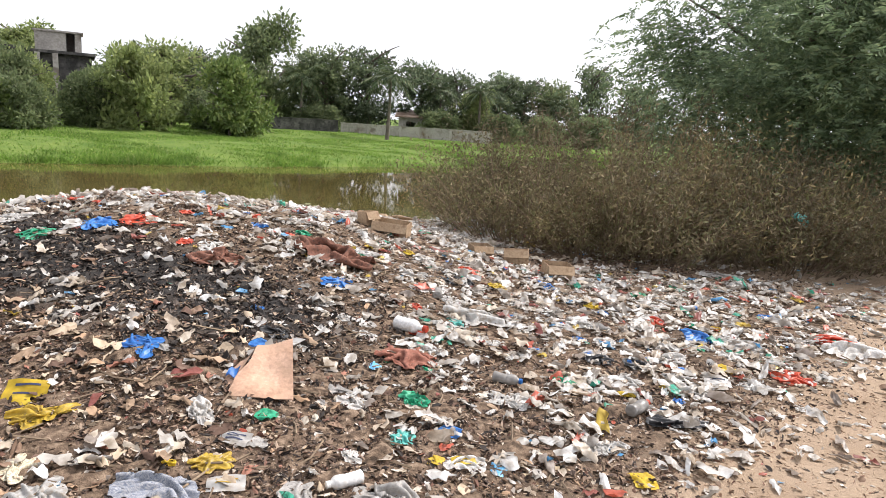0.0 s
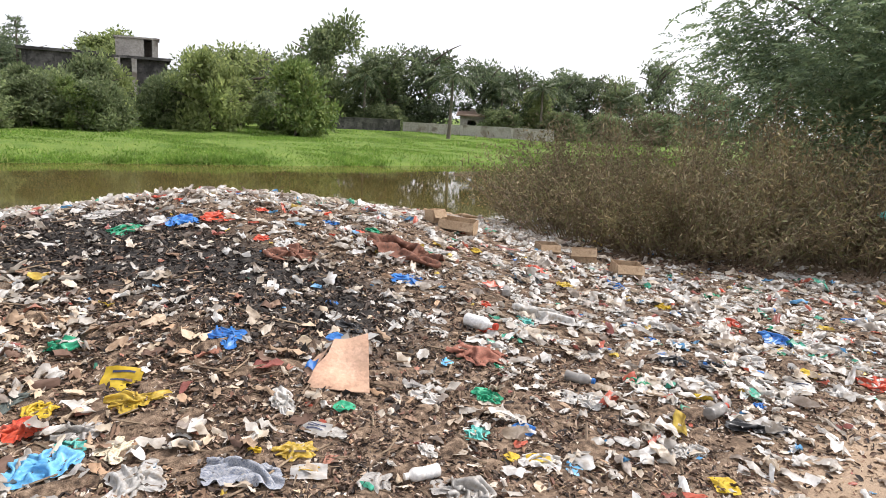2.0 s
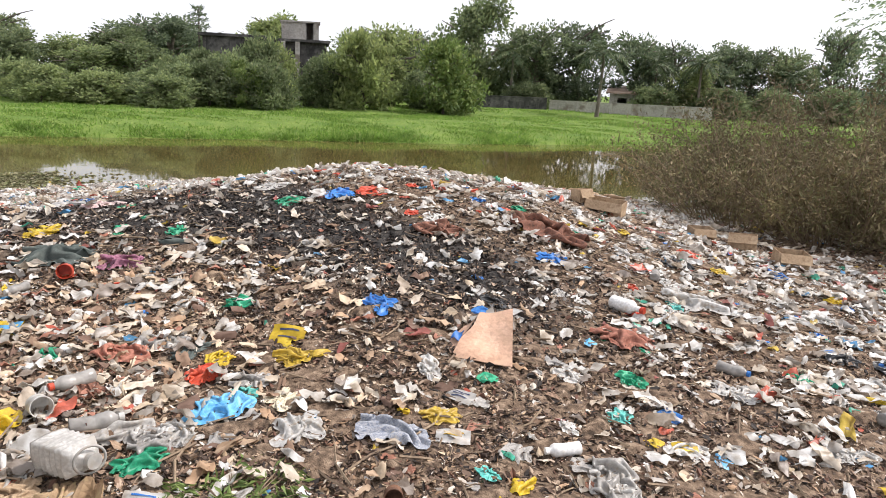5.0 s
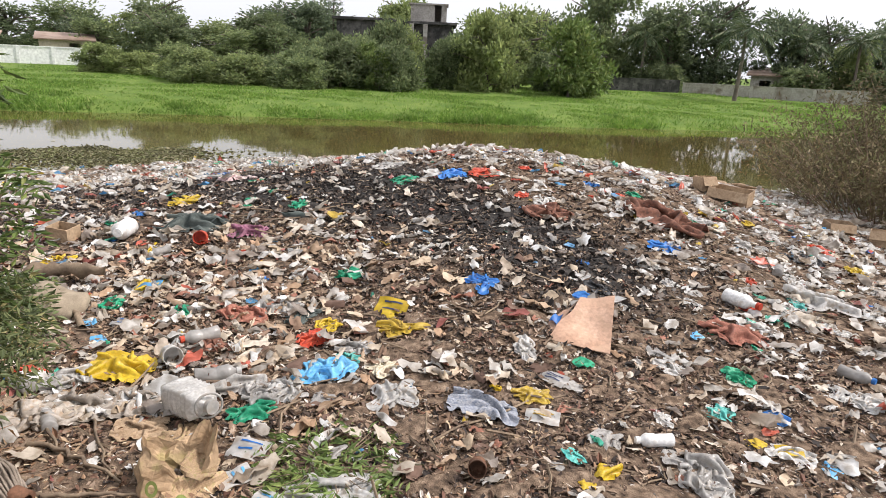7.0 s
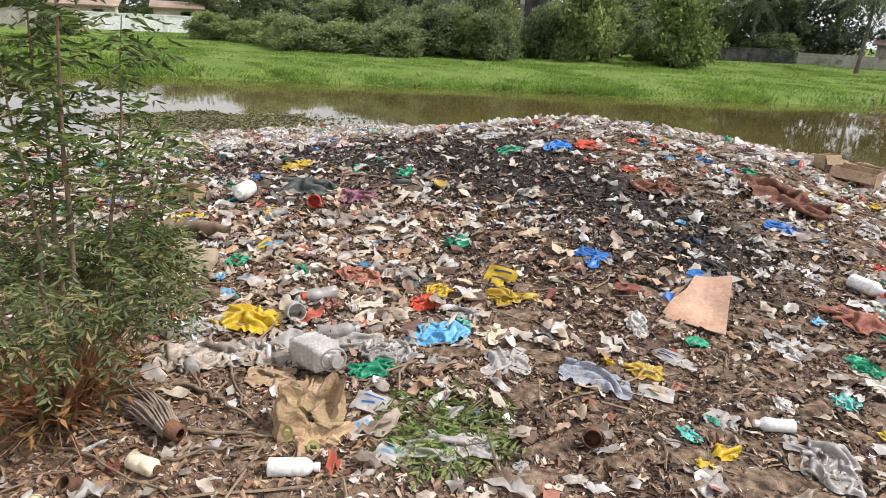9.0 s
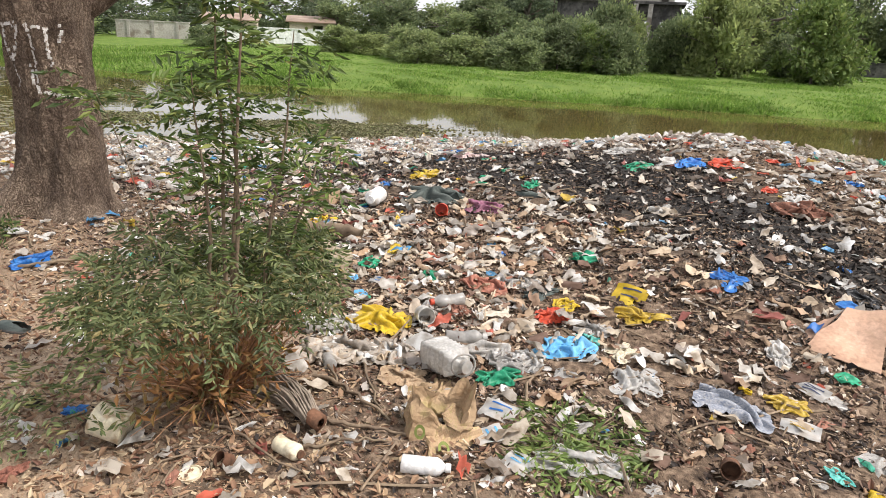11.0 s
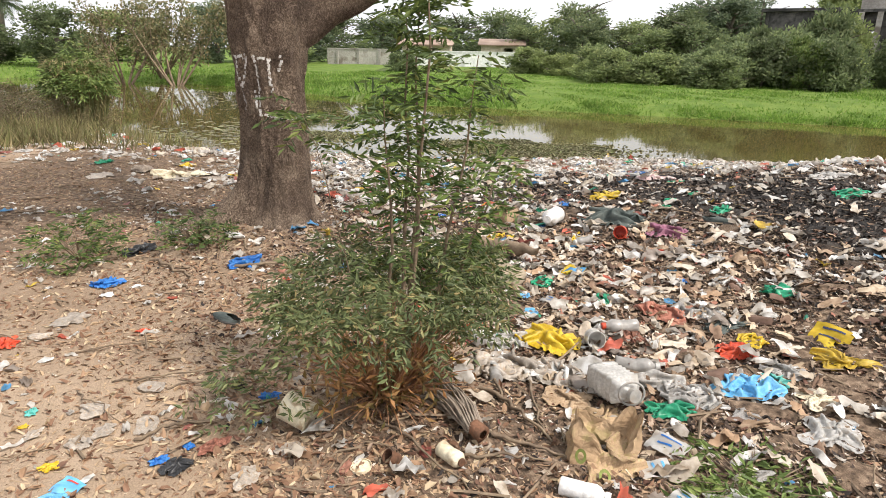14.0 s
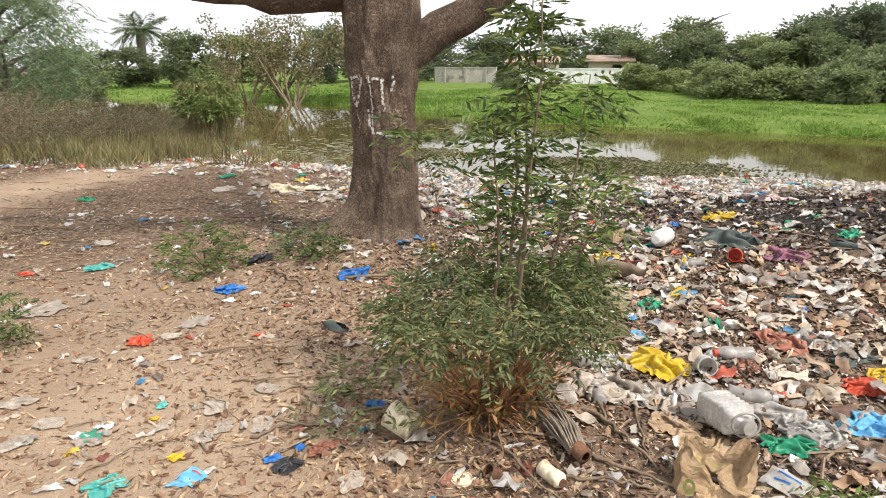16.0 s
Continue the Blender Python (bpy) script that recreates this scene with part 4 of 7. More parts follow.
def dry_grass():
    """The yellowing grass between the sand and the water, past the trodden ground."""
    rng = np.random.RandomState(92)

    def belt(x, y):
        d, yn = line_gap(NEAR_SHORE, x, y)
        return (y < yn + 0.3) * smooth(-12.2, -13.2, x + 0.3 * np.sin(y * 2.5) - 0.25 * np.minimum(y, 0)) * (1 - 0.8 * smooth(0.6, 1.6, y)) * (0.45 + 0.55 * np.sin(x * 2 + y * 1.4) ** 2)

    x, y = strewn(26000, belt, (-24, -12, -7, 3), rng)
    p = np.stack([x, y, ground_z(x, y) - 0.02], -1)
    w = np.stack([rng.normal(0, 0.45, len(x)), rng.normal(0, 0.45, len(x)), np.ones(len(x))], -1)
    setting("dry_grass", mesh("dry_grass", *leaves(p, w, rng.uniform(0.12, 0.48, len(x)), 0.022, rng), DRYGRASS), "yellowing dry grass along the near shore", "grass", "stuff")


dry_grass()


# ---- the big tree with painted bark ----
TREE_X, TREE_Y = -6.15, 2.35


def bark_radius(a, z):
    """The trunk: a narrow waist, root flares of several heights below, a swelling under the limbs above."""
    r = 0.255 + 0.02 * np.sin(a * 2 + 0.5) + 0.035 * smooth(0.95, 1.9, z) + 0.03 * np.exp(-z / 0.35)
    for c, reach, rise, sharp in ((4.6, 0.85, 0.21, 16), (5.35, 0.24, 0.14, 24), (4.1, 0.35, 0.16, 16), (5.85, 0.28, 0.15, 18), (0.25, 0.2, 0.12, 18), (1.15, 0.18, 0.12, 12), (2.6, 0.30, 0.15, 10), (3.8, 0.3, 0.15, 10)):
        r = r + reach * np.exp(-z / rise) * np.maximum(0, np.cos(a - c - 0.25 * z)) ** sharp
    r = r + 0.06 * smooth(1.25, 1.9, z) * np.maximum(0, np.cos(a - 1.1)) ** 2
    r = r - 0.035 * np.exp(-z / 0.5) * np.maximum(0, np.cos(a - 5.42)) ** 30
    r = r + 0.008 * np.abs(np.sin(a * 9 + 3 * np.sin(z * 4))) + 0.004 * np.sin(a * 23 + z * 14 + 2 * np.sin(z * 11)) + 0.010 * np.sin(a * 7 + z * 3 + 2 * np.sin(z * 5)) + 0.006 * np.sin(a * 13 - z * 9) + 0.035 * np.exp(-((a - 5.6) ** 2) / 0.06 - ((z - 1.55) ** 2) / 0.02)
    return r


def big_tree():
    ob = thing("painted_tree", "thick grey-brown tree trunk with white painted marks, roots spreading over rubbish", "tree")
    za = np.concatenate([np.linspace(-0.12, 0.5, 26), np.linspace(0.53, 2.6, 110)])
    aa = np.arange(160) * 2 * np.pi / 160
    A, Z = np.meshgrid(aa, za)
    R = bark_radius(A, np.maximum(Z, 0))
    v = np.stack([R * np.cos(A) + 0.03 * np.sin(Z * 1.5), R * np.sin(A) - 0.03 * Z, Z], -1).reshape(-1, 3)
    i, j = np.meshgrid(np.arange(len(za) - 1), np.arange(160), indexing="ij")
    a0, a1 = i * 160 + j, i * 160 + (j + 1) % 160
    part("trunk", mesh("trunk", v, np.stack([a0, a1, a1 + 160, a0 + 160], -1).reshape(-1, 4), BARK, True), ob)
    rng = np.random.RandomState(7)
    u = np.linspace(0, 1, 14)[:, None]

    def limb(start, end, r0, r1, bow):
        c = np.array(start) * (1 - u) + np.array(end) * u + np.array(bow) * u * (1 - u) * 2 + 0.02 * rng.normal(size=(14, 3))
        part("limb", mesh("limb", *tube(c, r0 + (r1 - r0) * u[:, 0], 16), BARK, True), ob)
        return c

    tips = [limb((0.06, 0.10, 1.62), (0.9, 2.2, 3.3), 0.165, 0.09, (0, 0.1, -0.12)),
            limb((-0.02, -0.05, 2.12), (-0.9, -2.6, 2.5), 0.17, 0.07, (0, -0.1, -0.22)),
            limb((0.02, -0.02, 2.45), (0.3, 0.5, 5.2), 0.27, 0.1, (0.1, 0, 0)),
            limb((-0.05, 0.05, 2.3), (-2.4, 0.6, 4.2), 0.18, 0.07, (0, 0, 0.1)),
            limb((0.1, 0.0, 2.5), (1.5, -1.4, 4.8), 0.15, 0.06, (0, 0, 0.2))]
    for k in range(9):
        a = rng.uniform(0, 6.283)
        ln = rng.uniform(0.7, 1.35)
        s = np.linspace(0.25, 1, 9)
        px, py = np.cos(a + 0.4 * s * rng.normal()) * ln * s, np.sin(a + 0.3 * s) * ln * s
        pz = ground_z(TREE_X + px, TREE_Y + py) - float(ground_z(TREE_X, TREE_Y)) + 0.05 - 0.05 * s
        part("root", mesh("root", *tube(np.stack([px, py, pz + 0.03], -1), 0.075 * (1.1 - s), 8), BARK, True), ob)
    p = np.concatenate([t[7:][rng.randint(0, 7, 420)] + rng.normal(size=(420, 3)) * np.array([0.8, 0.8, 0.45]) + np.array([0, 0, 0.75]) for t in tips])
    p = p[p[:, 2] > 2.9]
    part("crown", mesh("crown", *leaves(p, rng.normal(size=p.shape), 0.2, 0.075, rng), DARKTREE), ob)
    strokes = [(-1.25, 1.47, -0.68, 1.48), (-1.10, 1.46, -1.02, 1.04), (-0.72, 1.47, -1.0, 1.24), (-0.38, 1.47, -0.40, 1.03), (-0.52, 1.20, -0.50, 1.06), (-0.38, 1.47, 0.10, 1.46), (-0.02, 1.46, 0.03, 1.20), (0.32, 1.47, 0.25, 1.36), (-0.42, 1.03, 0.98, 0.98)]
    for a0, z0, a1, z1 in strokes:
        n = int(math.hypot((a1 - a0) * 0.33, z1 - z0) / 0.013)
        s = (np.arange(n) + rng.uniform(-0.3, 0.3, n)) / n
        s = s[rng.uniform(0, 1, n) < 0.86]
        A = 6.01 + a0 + (a1 - a0) * s + 0.02 * rng.normal(size=len(s))
        Z = z0 + (z1 - z0) * s + 0.005 * rng.normal(size=len(s))
        h = np.array([(-1, -1), (1, -1), (1, 1), (-1, 1)])
        A = A[:, None] + h[:, 0] * rng.uniform(0.018, 0.042, (len(s), 4))
        Z = Z[:, None] + h[:, 1] * rng.uniform(0.006, 0.014, (len(s), 4))
        R = bark_radius(A % (2 * np.pi), Z) + rng.uniform(0.004, 0.006, (len(s), 1))
        v = np.stack([R * np.cos(A) + 0.03 * np.sin(Z * 1.5), R * np.sin(A) - 0.03 * Z, Z], -1).reshape(-1, 3)
        part("paint_stroke", mesh("paint_stroke", v, np.arange(len(s) * 4).reshape(-1, 4), CHALK), ob, "flaking white paint")
    ob.matrix_basis = pose(TREE_X, TREE_Y, float(ground_z(TREE_X, TREE_Y)) - 0.1)


CHALK = surface("flaking_white_paint", (0.46, 0.44, 0.41), (0.62, 0.60, 0.57), 20, 90, 0.9, 0.5, dirt=(0.22, 0.17, 0.13))
big_tree()


# ---- the neem bush in the foreground ----
def neem_bush():
    rng = np.random.RandomState(101)
    ob = thing("neem_bush", "green neem shoots rising from a bushy base of reddish dry twigs", "bush")
    lead = [((0.05, 0.05), (0.08, 0.16, 2.02)), ((0.0, 0.05), (-0.05, 0.12, 1.75)), ((0.05, 0.12), (0.12, 0.36, 1.5)), ((0.0, 0.0), (0.02, -0.02, 1.35)), ((0.05, 0.1), (0.1, 0.52, 1.12)), ((0, 0.1), (-0.1, 0.2, 1.9)), ((-0.05, -0.05), (-0.16, -0.3, 1.32))]
    fp, fw = [], []
    for (fx, fy), top in lead:
        u = np.linspace(0, 1, 9)[:, None]
        c = np.array([fx, fy, 0]) * (1 - u) + np.array(top) * u + np.array([0, 0.08, 0.1]) * u * (1 - u) + 0.008 * rng.normal(size=(9, 3))
        part("stem", mesh("stem", *tube(c, (0.005 if top[1] < -0.2 else 0.011) * (1.2 - u[:, 0]), 6), TWIG, True), ob)
        n = 16 if top[1] < -0.2 else 50
        s = (0.78 if top[1] < -0.2 else 0.3) + (0.22 if top[1] < -0.2 else 0.7) * rng.uniform(0, 1, n) ** 0.62
        q = np.stack([np.interp(s, u[:, 0], c[:, k]) for k in range(3)], -1)
        a = rng.uniform(0, 6.283, n)
        fp.append(q)
        fw.append(np.stack([np.cos(a), np.sin(a), rng.uniform(-0.1, 0.7, n)], -1))
    low_from = len(np.concatenate(fp))
    n = 640
    a, r = rng.uniform(0, 6.283, n), rng.uniform(0.1, 1, n) ** 0.5
    q = np.stack([np.cos(a) * r * 0.38, np.sin(a) * r * 0.50 + 0.03, 0.37 + rng.uniform(0, 1, n) * (0.5 - 0.30 * r)], -1)
    fp.append(q)
    fw.append(np.stack([np.cos(a), np.sin(a), rng.uniform(-0.2, 0.8, n)], -1) + 0.4 * rng.normal(size=(n, 3)))
    n = 30
    q = np.stack([rng.normal(-0.12, 0.1, n), rng.normal(-0.55, 0.12, n), rng.uniform(0.05, 0.22, n)], -1)
    fp.append(q)
    fw.append(np.stack([rng.normal(0, 0.7, n), rng.normal(-0.4, 0.5, n), rng.uniform(0, 0.4, n)], -1))
    p, w = np.concatenate(fp), np.concatenate(fw)
    part("shoot_foliage", mesh("shoot_foliage", *feather(p[:low_from], w[:low_from], 5, 0.17, 0.056, 0.28, rng, 0.4), NEEM), ob, "fresh green feathered leaves")
    part("foliage", mesh("foliage", *feather(p[low_from:], w[low_from:], 5, 0.145, 0.043, 0.32, rng, 0.25), NEEMLOW), ob)
    sticks = []
    for _ in range(210):
        a = rng.uniform(0, 6.283)
        u = np.linspace(0, 1, 5)[:, None]
        tip = np.array([math.cos(a) * rng.uniform(0.12, 0.36), math.sin(a) * rng.uniform(0.12, 0.42), rng.uniform(0.1, 0.6)])
        sticks.append(tube(np.array([0.04 * math.cos(a), 0.05 * math.sin(a), 0]) + tip * u + np.array([0, 0, -0.1]) * u * u, 0.006 * (1.2 - u[:, 0]), 4))
    part("brushwood", mesh("brushwood", *joined(sticks), REDTWIG, True), ob, "bare reddish twigs")
    n = 420
    a = rng.uniform(-1.9, 1.0, n)
    q = np.stack([np.cos(a) * rng.uniform(0.08, 0.34, n), np.sin(a) * rng.uniform(0.08, 0.4, n), rng.uniform(0.05, 0.38, n)], -1)
    part("dry_foliage", mesh("dry_foliage", *leaves(q, rng.normal(size=q.shape) + np.array([0, 0, -0.6]), 0.055, 0.02, rng), DRYLEAF), ob, "withered reddish-brown leaves")
    plant(ob, -2.98, 1.9, 0, 1.0, 1.0, 0.02)


neem_bush()


def weed_plant(seed, x, y, r, h, n, label, leaf=0.05, material=NEEM):
    rng = np.random.RandomState(seed)
    ob = thing("weed", label, "weed", "small weeds on the sand")
    a, k = rng.uniform(0, 6.283, n), rng.uniform(0, 1, n) ** 0.5
    q = np.stack([np.cos(a) * k * r, np.sin(a) * k * r, rng.uniform(0.02, 1, n) * h * (1 - 0.5 * k)], -1)
    part("foliage", mesh("foliage", *feather(q, np.stack([np.cos(a), np.sin(a), 0.6 + 0 * a], -1) * (h > 0.1) + (h <= 0.1) * rng.normal(size=(n, 3)) * np.array([1, 1, 0.12]), 4, 0.12, leaf, 0.3, rng), material), ob)
    sticks = []
    for b in rng.uniform(0, 6.283, 24):
        u = np.linspace(0, 1, 4)[:, None]
        sticks.append(tube(np.array([math.cos(b) * r * 0.8, math.sin(b) * r * 0.8, h * 0.7]) * u, 0.005 * (1.2 - u[:, 0]), 4))
    part("brushwood", mesh("brushwood", *joined(sticks), TWIG, True), ob)
    plant(ob, x, y, sink=0.01)


weed_plant(111, -5.95, 0.75, 0.3, 0.42, 130, "low scruffy green weed among roots")
weed_plant(112, -5.75, 1.55, 0.2, 0.32, 80, "low scruffy green weed beside the trunk")
weed_plant(113, -4.75, -0.62, 0.28, 0.5, 120, "green weed at the edge of the sandy path")
weed_plant(114, -1.75, 2.85, 0.30, 0.07, 210, "cut green leafy twigs lying on the ground", 0.055, LIGHTTREE)
weed_plant(115, -4.3, 3.0, 0.3, 0.3, 110, "green weed growing through the rubbish")
weed_plant(116, -3.9, 2.5, 0.28, 0.3, 110, "green weed growing through the rubbish")


# ---- walls and buildings behind the bank ----
def holed_wall(length, height, thick, holes):
    """A wall along x with real openings: holes are (x0, x1, z0, z1)."""
    xs = sorted({0.0, length, *[h[0] for h in holes], *[h[1] for h in holes]})
    zs = sorted({0.0, height, *[h[2] for h in holes], *[h[3] for h in holes]})
    out = []
    for a, b in zip(xs, xs[1:]):
        for c, d in zip(zs, zs[1:]):
            mx, mz = (a + b) / 2, (c + d) / 2
            if not any(h[0] < mx < h[1] and h[2] < mz < h[3] for h in holes):
                out.append(block(a, b, 0, thick, c, d))
    v, f = joined(out)
    v, back = np.unique(v.round(4), axis=0, return_inverse=True)
    f = np.ravel(back)[f]
    _, where, count = np.unique(np.sort(f, axis=1), axis=0, return_inverse=True, return_counts=True)
    return v, f[count[np.ravel(where)] == 1]


def ruin():
    ob = thing("concrete_building", "unfinished dark grey two-storey concrete building behind trees", "building")

    def wall(length, height, holes, at):
        w = part("wall", mesh("wall", *holed_wall(length, height, 0.2, holes), CONCRETE), ob)
        w.matrix_basis = at

    upper = [(0.5 + 1.25 * k, 1.05 + 1.25 * k, 2.7, 3.7) for k in range(3)]
    wall(4.4, 4.75, [(0.7, 1.3, 2.8, 3.7), (2.4, 3.0, 2.8, 3.7), (0.7, 1.4, 0.8, 1.8)], pose(0, 0, 0))
    wall(3.6, 4.75, [h for h in upper if h[1] < 3.5], pose(0, 3.6, 0, 0, 0, -90))
    wall(4.4, 4.75, [], pose(0, 3.6, 0))
    wall(3.4, 4.75, [(0.9, 1.5, 2.6, 3.6), (2.3, 2.9, 0.2, 2.0), (2.2, 2.8, 2.6, 3.6)], pose(4.4, -0.5, 0))
    wall(4.3, 4.75, [], pose(7.6, 3.8, 0, 0, 0, -90))
    part("roof_slab", mesh("roof_slab", *joined([block(-0.25, 4.45, -0.25, 3.9, 4.75, 4.92), block(4.2, 8.0, -0.9, 3.9, 4.62, 4.78)]), CONCRETE), ob)
    part("floor_slab", mesh("floor_slab", *block(0.2, 7.6, 0.2, 3.6, 2.2, 2.4), CONCRETE), ob)
    for x in (4.9, 5.8):
        part("column", mesh("column", *block(x, x + 0.28, -0.95, -0.67, 0, 4.62), RENDERED), ob, "pale rough column")
    part("stair_tower", mesh("stair_tower", *joined([block(4.9, 6.5, 0.3, 0.5, 4.8, 5.9), block(6.95, 7.3, 0.3, 0.5, 4.8, 5.9), block(4.9, 5.1, 0.5, 2, 4.8, 5.9), block(7.1, 7.3, 0.5, 2, 4.8, 5.9), block(4.9, 7.3, 1.9, 2.1, 4.8, 5.9), block(4.8, 7.4, 0.2, 2.2, 5.9, 6.0)]), RENDERED), ob, "grey plastered room on the roof")
    ob.matrix_basis = pose(-27.6, 38.9, float(ground_z(-25, 40)) - 0.95, 0, 0, 27)


ruin()


def low_wall(name, x0, y0, x1, y1, height, material, label, posts):
    ob = thing(name, label, "wall")
    ln = math.hypot(x1 - x0, y1 - y0)
    part("panel", mesh("panel", *joined([block(0, ln, 0, 0.15, -0.4, height), block(-0.03, ln + 0.03, -0.04, 0.19, height, height + 0.07)]), material), ob)
    post = mesh("post", *block(-0.09, 0.09, -0.07, -0.003, -0.4, height - 0.004), material)
    for k in range(posts):
        part("post", post, ob).matrix_basis = pose(ln * (k + 0.5) / posts, 0, 0)
    ob.matrix_basis = pose(x0, y0, float(ground_z((x0 + x1) / 2, (y0 + y1) / 2)), 0, 0, math.degrees(math.atan2(y1 - y0, x1 - x0)))


low_wall("boundary_wall", -12.0, 49.8, -6.9, 50.6, 0.8, CONCRETE, "dark grey concrete boundary wall behind the grass", 4)
low_wall("boundary_wall", -6.7, 50.7, 4.6, 51.2, 0.75, RENDERED, "pale weathered concrete boundary wall behind the grass", 9)
low_wall("boundary_wall", -55.5, 21.0, -52.0, 25.2, 1.2, RENDERED, "grey stone boundary wall beyond the river", 3)
low_wall("white_wall", -51.6, 26.0, -45.0, 34.4, 1.15, WHITEWALL, "long bright whitewashed wall beyond the river", 5)


def house(x, y, turn, w, d, h, material, label):
    ob = thing("house", label, "house", "low houses beyond the river")
    part("wall", mesh("wall", *joined([holed_wall(w, h, 0.2, [(0.6, 1.3, 0.7, 1.2), (w - 1.6, w - 0.8, 0, min(1.9, h - 0.2))]), block(0, 0.2, 0.2, d, 0, h), block(w - 0.2, w, 0.2, d, 0, h), block(0.2, w - 0.2, d - 0.2, d, 0, h)]), material), ob)
    v = np.array([(-0.3, -0.4, h), (w + 0.3, -0.4, h), (w + 0.3, d + 0.3, h + 0.55), (-0.3, d + 0.3, h + 0.55)], float)
    v = np.concatenate([v, v + [0, 0, 0.08]])
    part("roof", mesh("roof", v, [(3, 2, 1, 0), (4, 5, 6, 7), (0, 1, 5, 4), (1, 2, 6, 5), (2, 3, 7, 6), (3, 0, 4, 7)], ROOFTIN), ob)
    ob.matrix_basis = pose(x, y, float(ground_z(x, y)) - 0.1, 0, 0, turn)


house(-54.5, 27.5, 55, 4.2, 3.0, 1.75, BEIGEWALL, "low beige house with a rusty sheet roof")
house(-51.0, 33.5, 55, 3.6, 3.0, 1.8, BEIGEWALL, "low beige house with a rusty sheet roof")
house(-2.6, 54.2, 0, 4.0, 3.0, 1.5, RENDERED, "low grey house glimpsed behind the palm")


# ---- rubbish too small to count ----
def litter(name, n, density, box, lo, hi, material, label, seed, k=3, crumple=0.25, tilt=0.4, slim=0.4, soft=False, lift=0.0):
    rng = np.random.RandomState(seed)
    x, y = strewn(n, density, box, rng)
    size = lo + (hi - lo) * rng.uniform(0, 1, n) ** 2.0
    z = ground_z(x, y) + lift
    v, f = flakes(x, y, z, size, rng, tilt, slim) if k == 0 else films(x, y, z, size, rng, k, tilt) if k > 4 else sheets(x, y, z, size, rng, k, crumple, tilt, slim)
    setting(name, mesh(name, v, f, material, soft), label, "litter", "stuff")


def clumps(x, y):
    """Film lies in drifts, with bare mulch between them."""
    drift = smooth(-0.25, 0.3, waves(x, y, 0.75, 17) + 0.6 * waves(x, y, 0.3, 18))
    slope = np.exp(-((x + 0.6) / 1.1) ** 2 - ((y - 4.2) / 1.5) ** 2)
    foot = (1 - smooth(3.0, 4.1, y)) * smooth(-2.3, -1.5, x)
    under_scrub = smooth(0.4, 1.3, x) * smooth(8.3, 9.2, y)
    return (0.12 + 0.88 * drift) * (1 - 0.45 * slope) * (1 - 0.65 * foot) * (1 - 0.85 * under_scrub)


UNCOVERED = [(-3.15, 2.98), (-2.62, 2.86), (-2.45, 2.9), (-2.24, 3.44), (-1.8, 3.42), (-2.2, 2.46), (-1.17, 4.5), (-1.15, 4.35), (-2.1, 4.0), (-2.5, 3.72), (-2.28, 2.98), (-1.4, 3.55), (-1.87, 4.59), (-2.82, 4.54), (-0.42, 5.25), (-4.62, 4.85), (-4.05, 4.88), (-1.7, 2.75), (-0.52, 5.8), (-2.1, 2.19), (-0.58, 3.8), (-2.27, 4.16)]


def uncovered(x, y):
    """Thins the loose film and paper where the larger things lie on top of it."""
    out = np.ones(np.shape(x))
    for cx, cy in UNCOVERED:
        out = out * (1 - 0.9 * np.exp(-((x - cx) ** 2 + (y - cy) ** 2) / 0.035))
    return out


def film_density(x, y):
    edge = smooth(0.0, 1.0, line_gap(NEAR_SHORE, x, y)[0] + 0.2)
    right = 0.5 + 0.4 * smooth(-1.6, 0.4, x) + 0.4 * smooth(-0.6, 0.6, x) * smooth(4.8, 5.6, y)
    crest = 0.30 * smooth(6.5, 8.5, y)
    bare = 1 - 0.5 * np.exp(-((x + 0.9) / 1.1) ** 2 - ((y - 4.0) / 1.5) ** 2)
    return on_land(x, y) * edge * bare * np.clip(rubbish(x, y) * (right + crest + 0.25 * np.exp(-((x + 3.2) / 1.6) ** 2 - ((y - 3.2) / 1.2) ** 2)) * (1 - 0.6 * burnt(x, y)) + 0.05, 0, 1) * clumps(x, y) * uncovered(x, y)


def shore_density(x, y):
    d, yn = line_gap(NEAR_SHORE, x, y)
    band = 0.5 * np.exp(-((x + 11.9 - 0.45 * (y - 2)) / 1.1) ** 2) * smooth(-5.5, -3.5, y) * (y < 4.5)
    return (y < yn) * (0.7 * np.exp(-((d - 0.9) / 0.8) ** 2) * (0.2 + 0.8 * smooth(-0.5, 2.0, y)) * (1 - 0.6 * smooth(6, 8, y)) + band)


def heap_density(x, y):
    return on_land(x, y) * np.clip(rubbish(x, y) * (1 - 0.55 * burnt(x, y)) + 0.04, 0, 1)


def char_density(x, y):
    return on_land(x, y) * burnt(x, y) * rubbish(x, y)


def leaf_density(x, y):
    d, yn = line_gap(NEAR_SHORE, x, y)
    west = 0.75 * smooth(4.2, 6.5, -x) * (1 - smooth(3.5, 6, y)) * (1 - 0.85 * np.exp(-((x + 11.2 + 1.6 * (y + 1.0)) / 1.3) ** 2) * (x < -8))
    return (y < yn) * np.clip(0.22 + west + 0.5 * np.exp(-((x + 2.8) ** 2 + (y - 1.5) ** 2) / 0.8), 0, 1) * np.clip(0.45 + 0.8 * waves(x, y, 0.55, 19) + 0.4 * waves(x, y, 2.0, 20), 0.12, 1)


def near_heap(x, y):
    """The trodden foot of the heap, where the mulch of small flakes lies thickest."""
    return heap_density(x, y) * (0.35 + 0.65 * (1 - smooth(4.6, 6.2, y)))


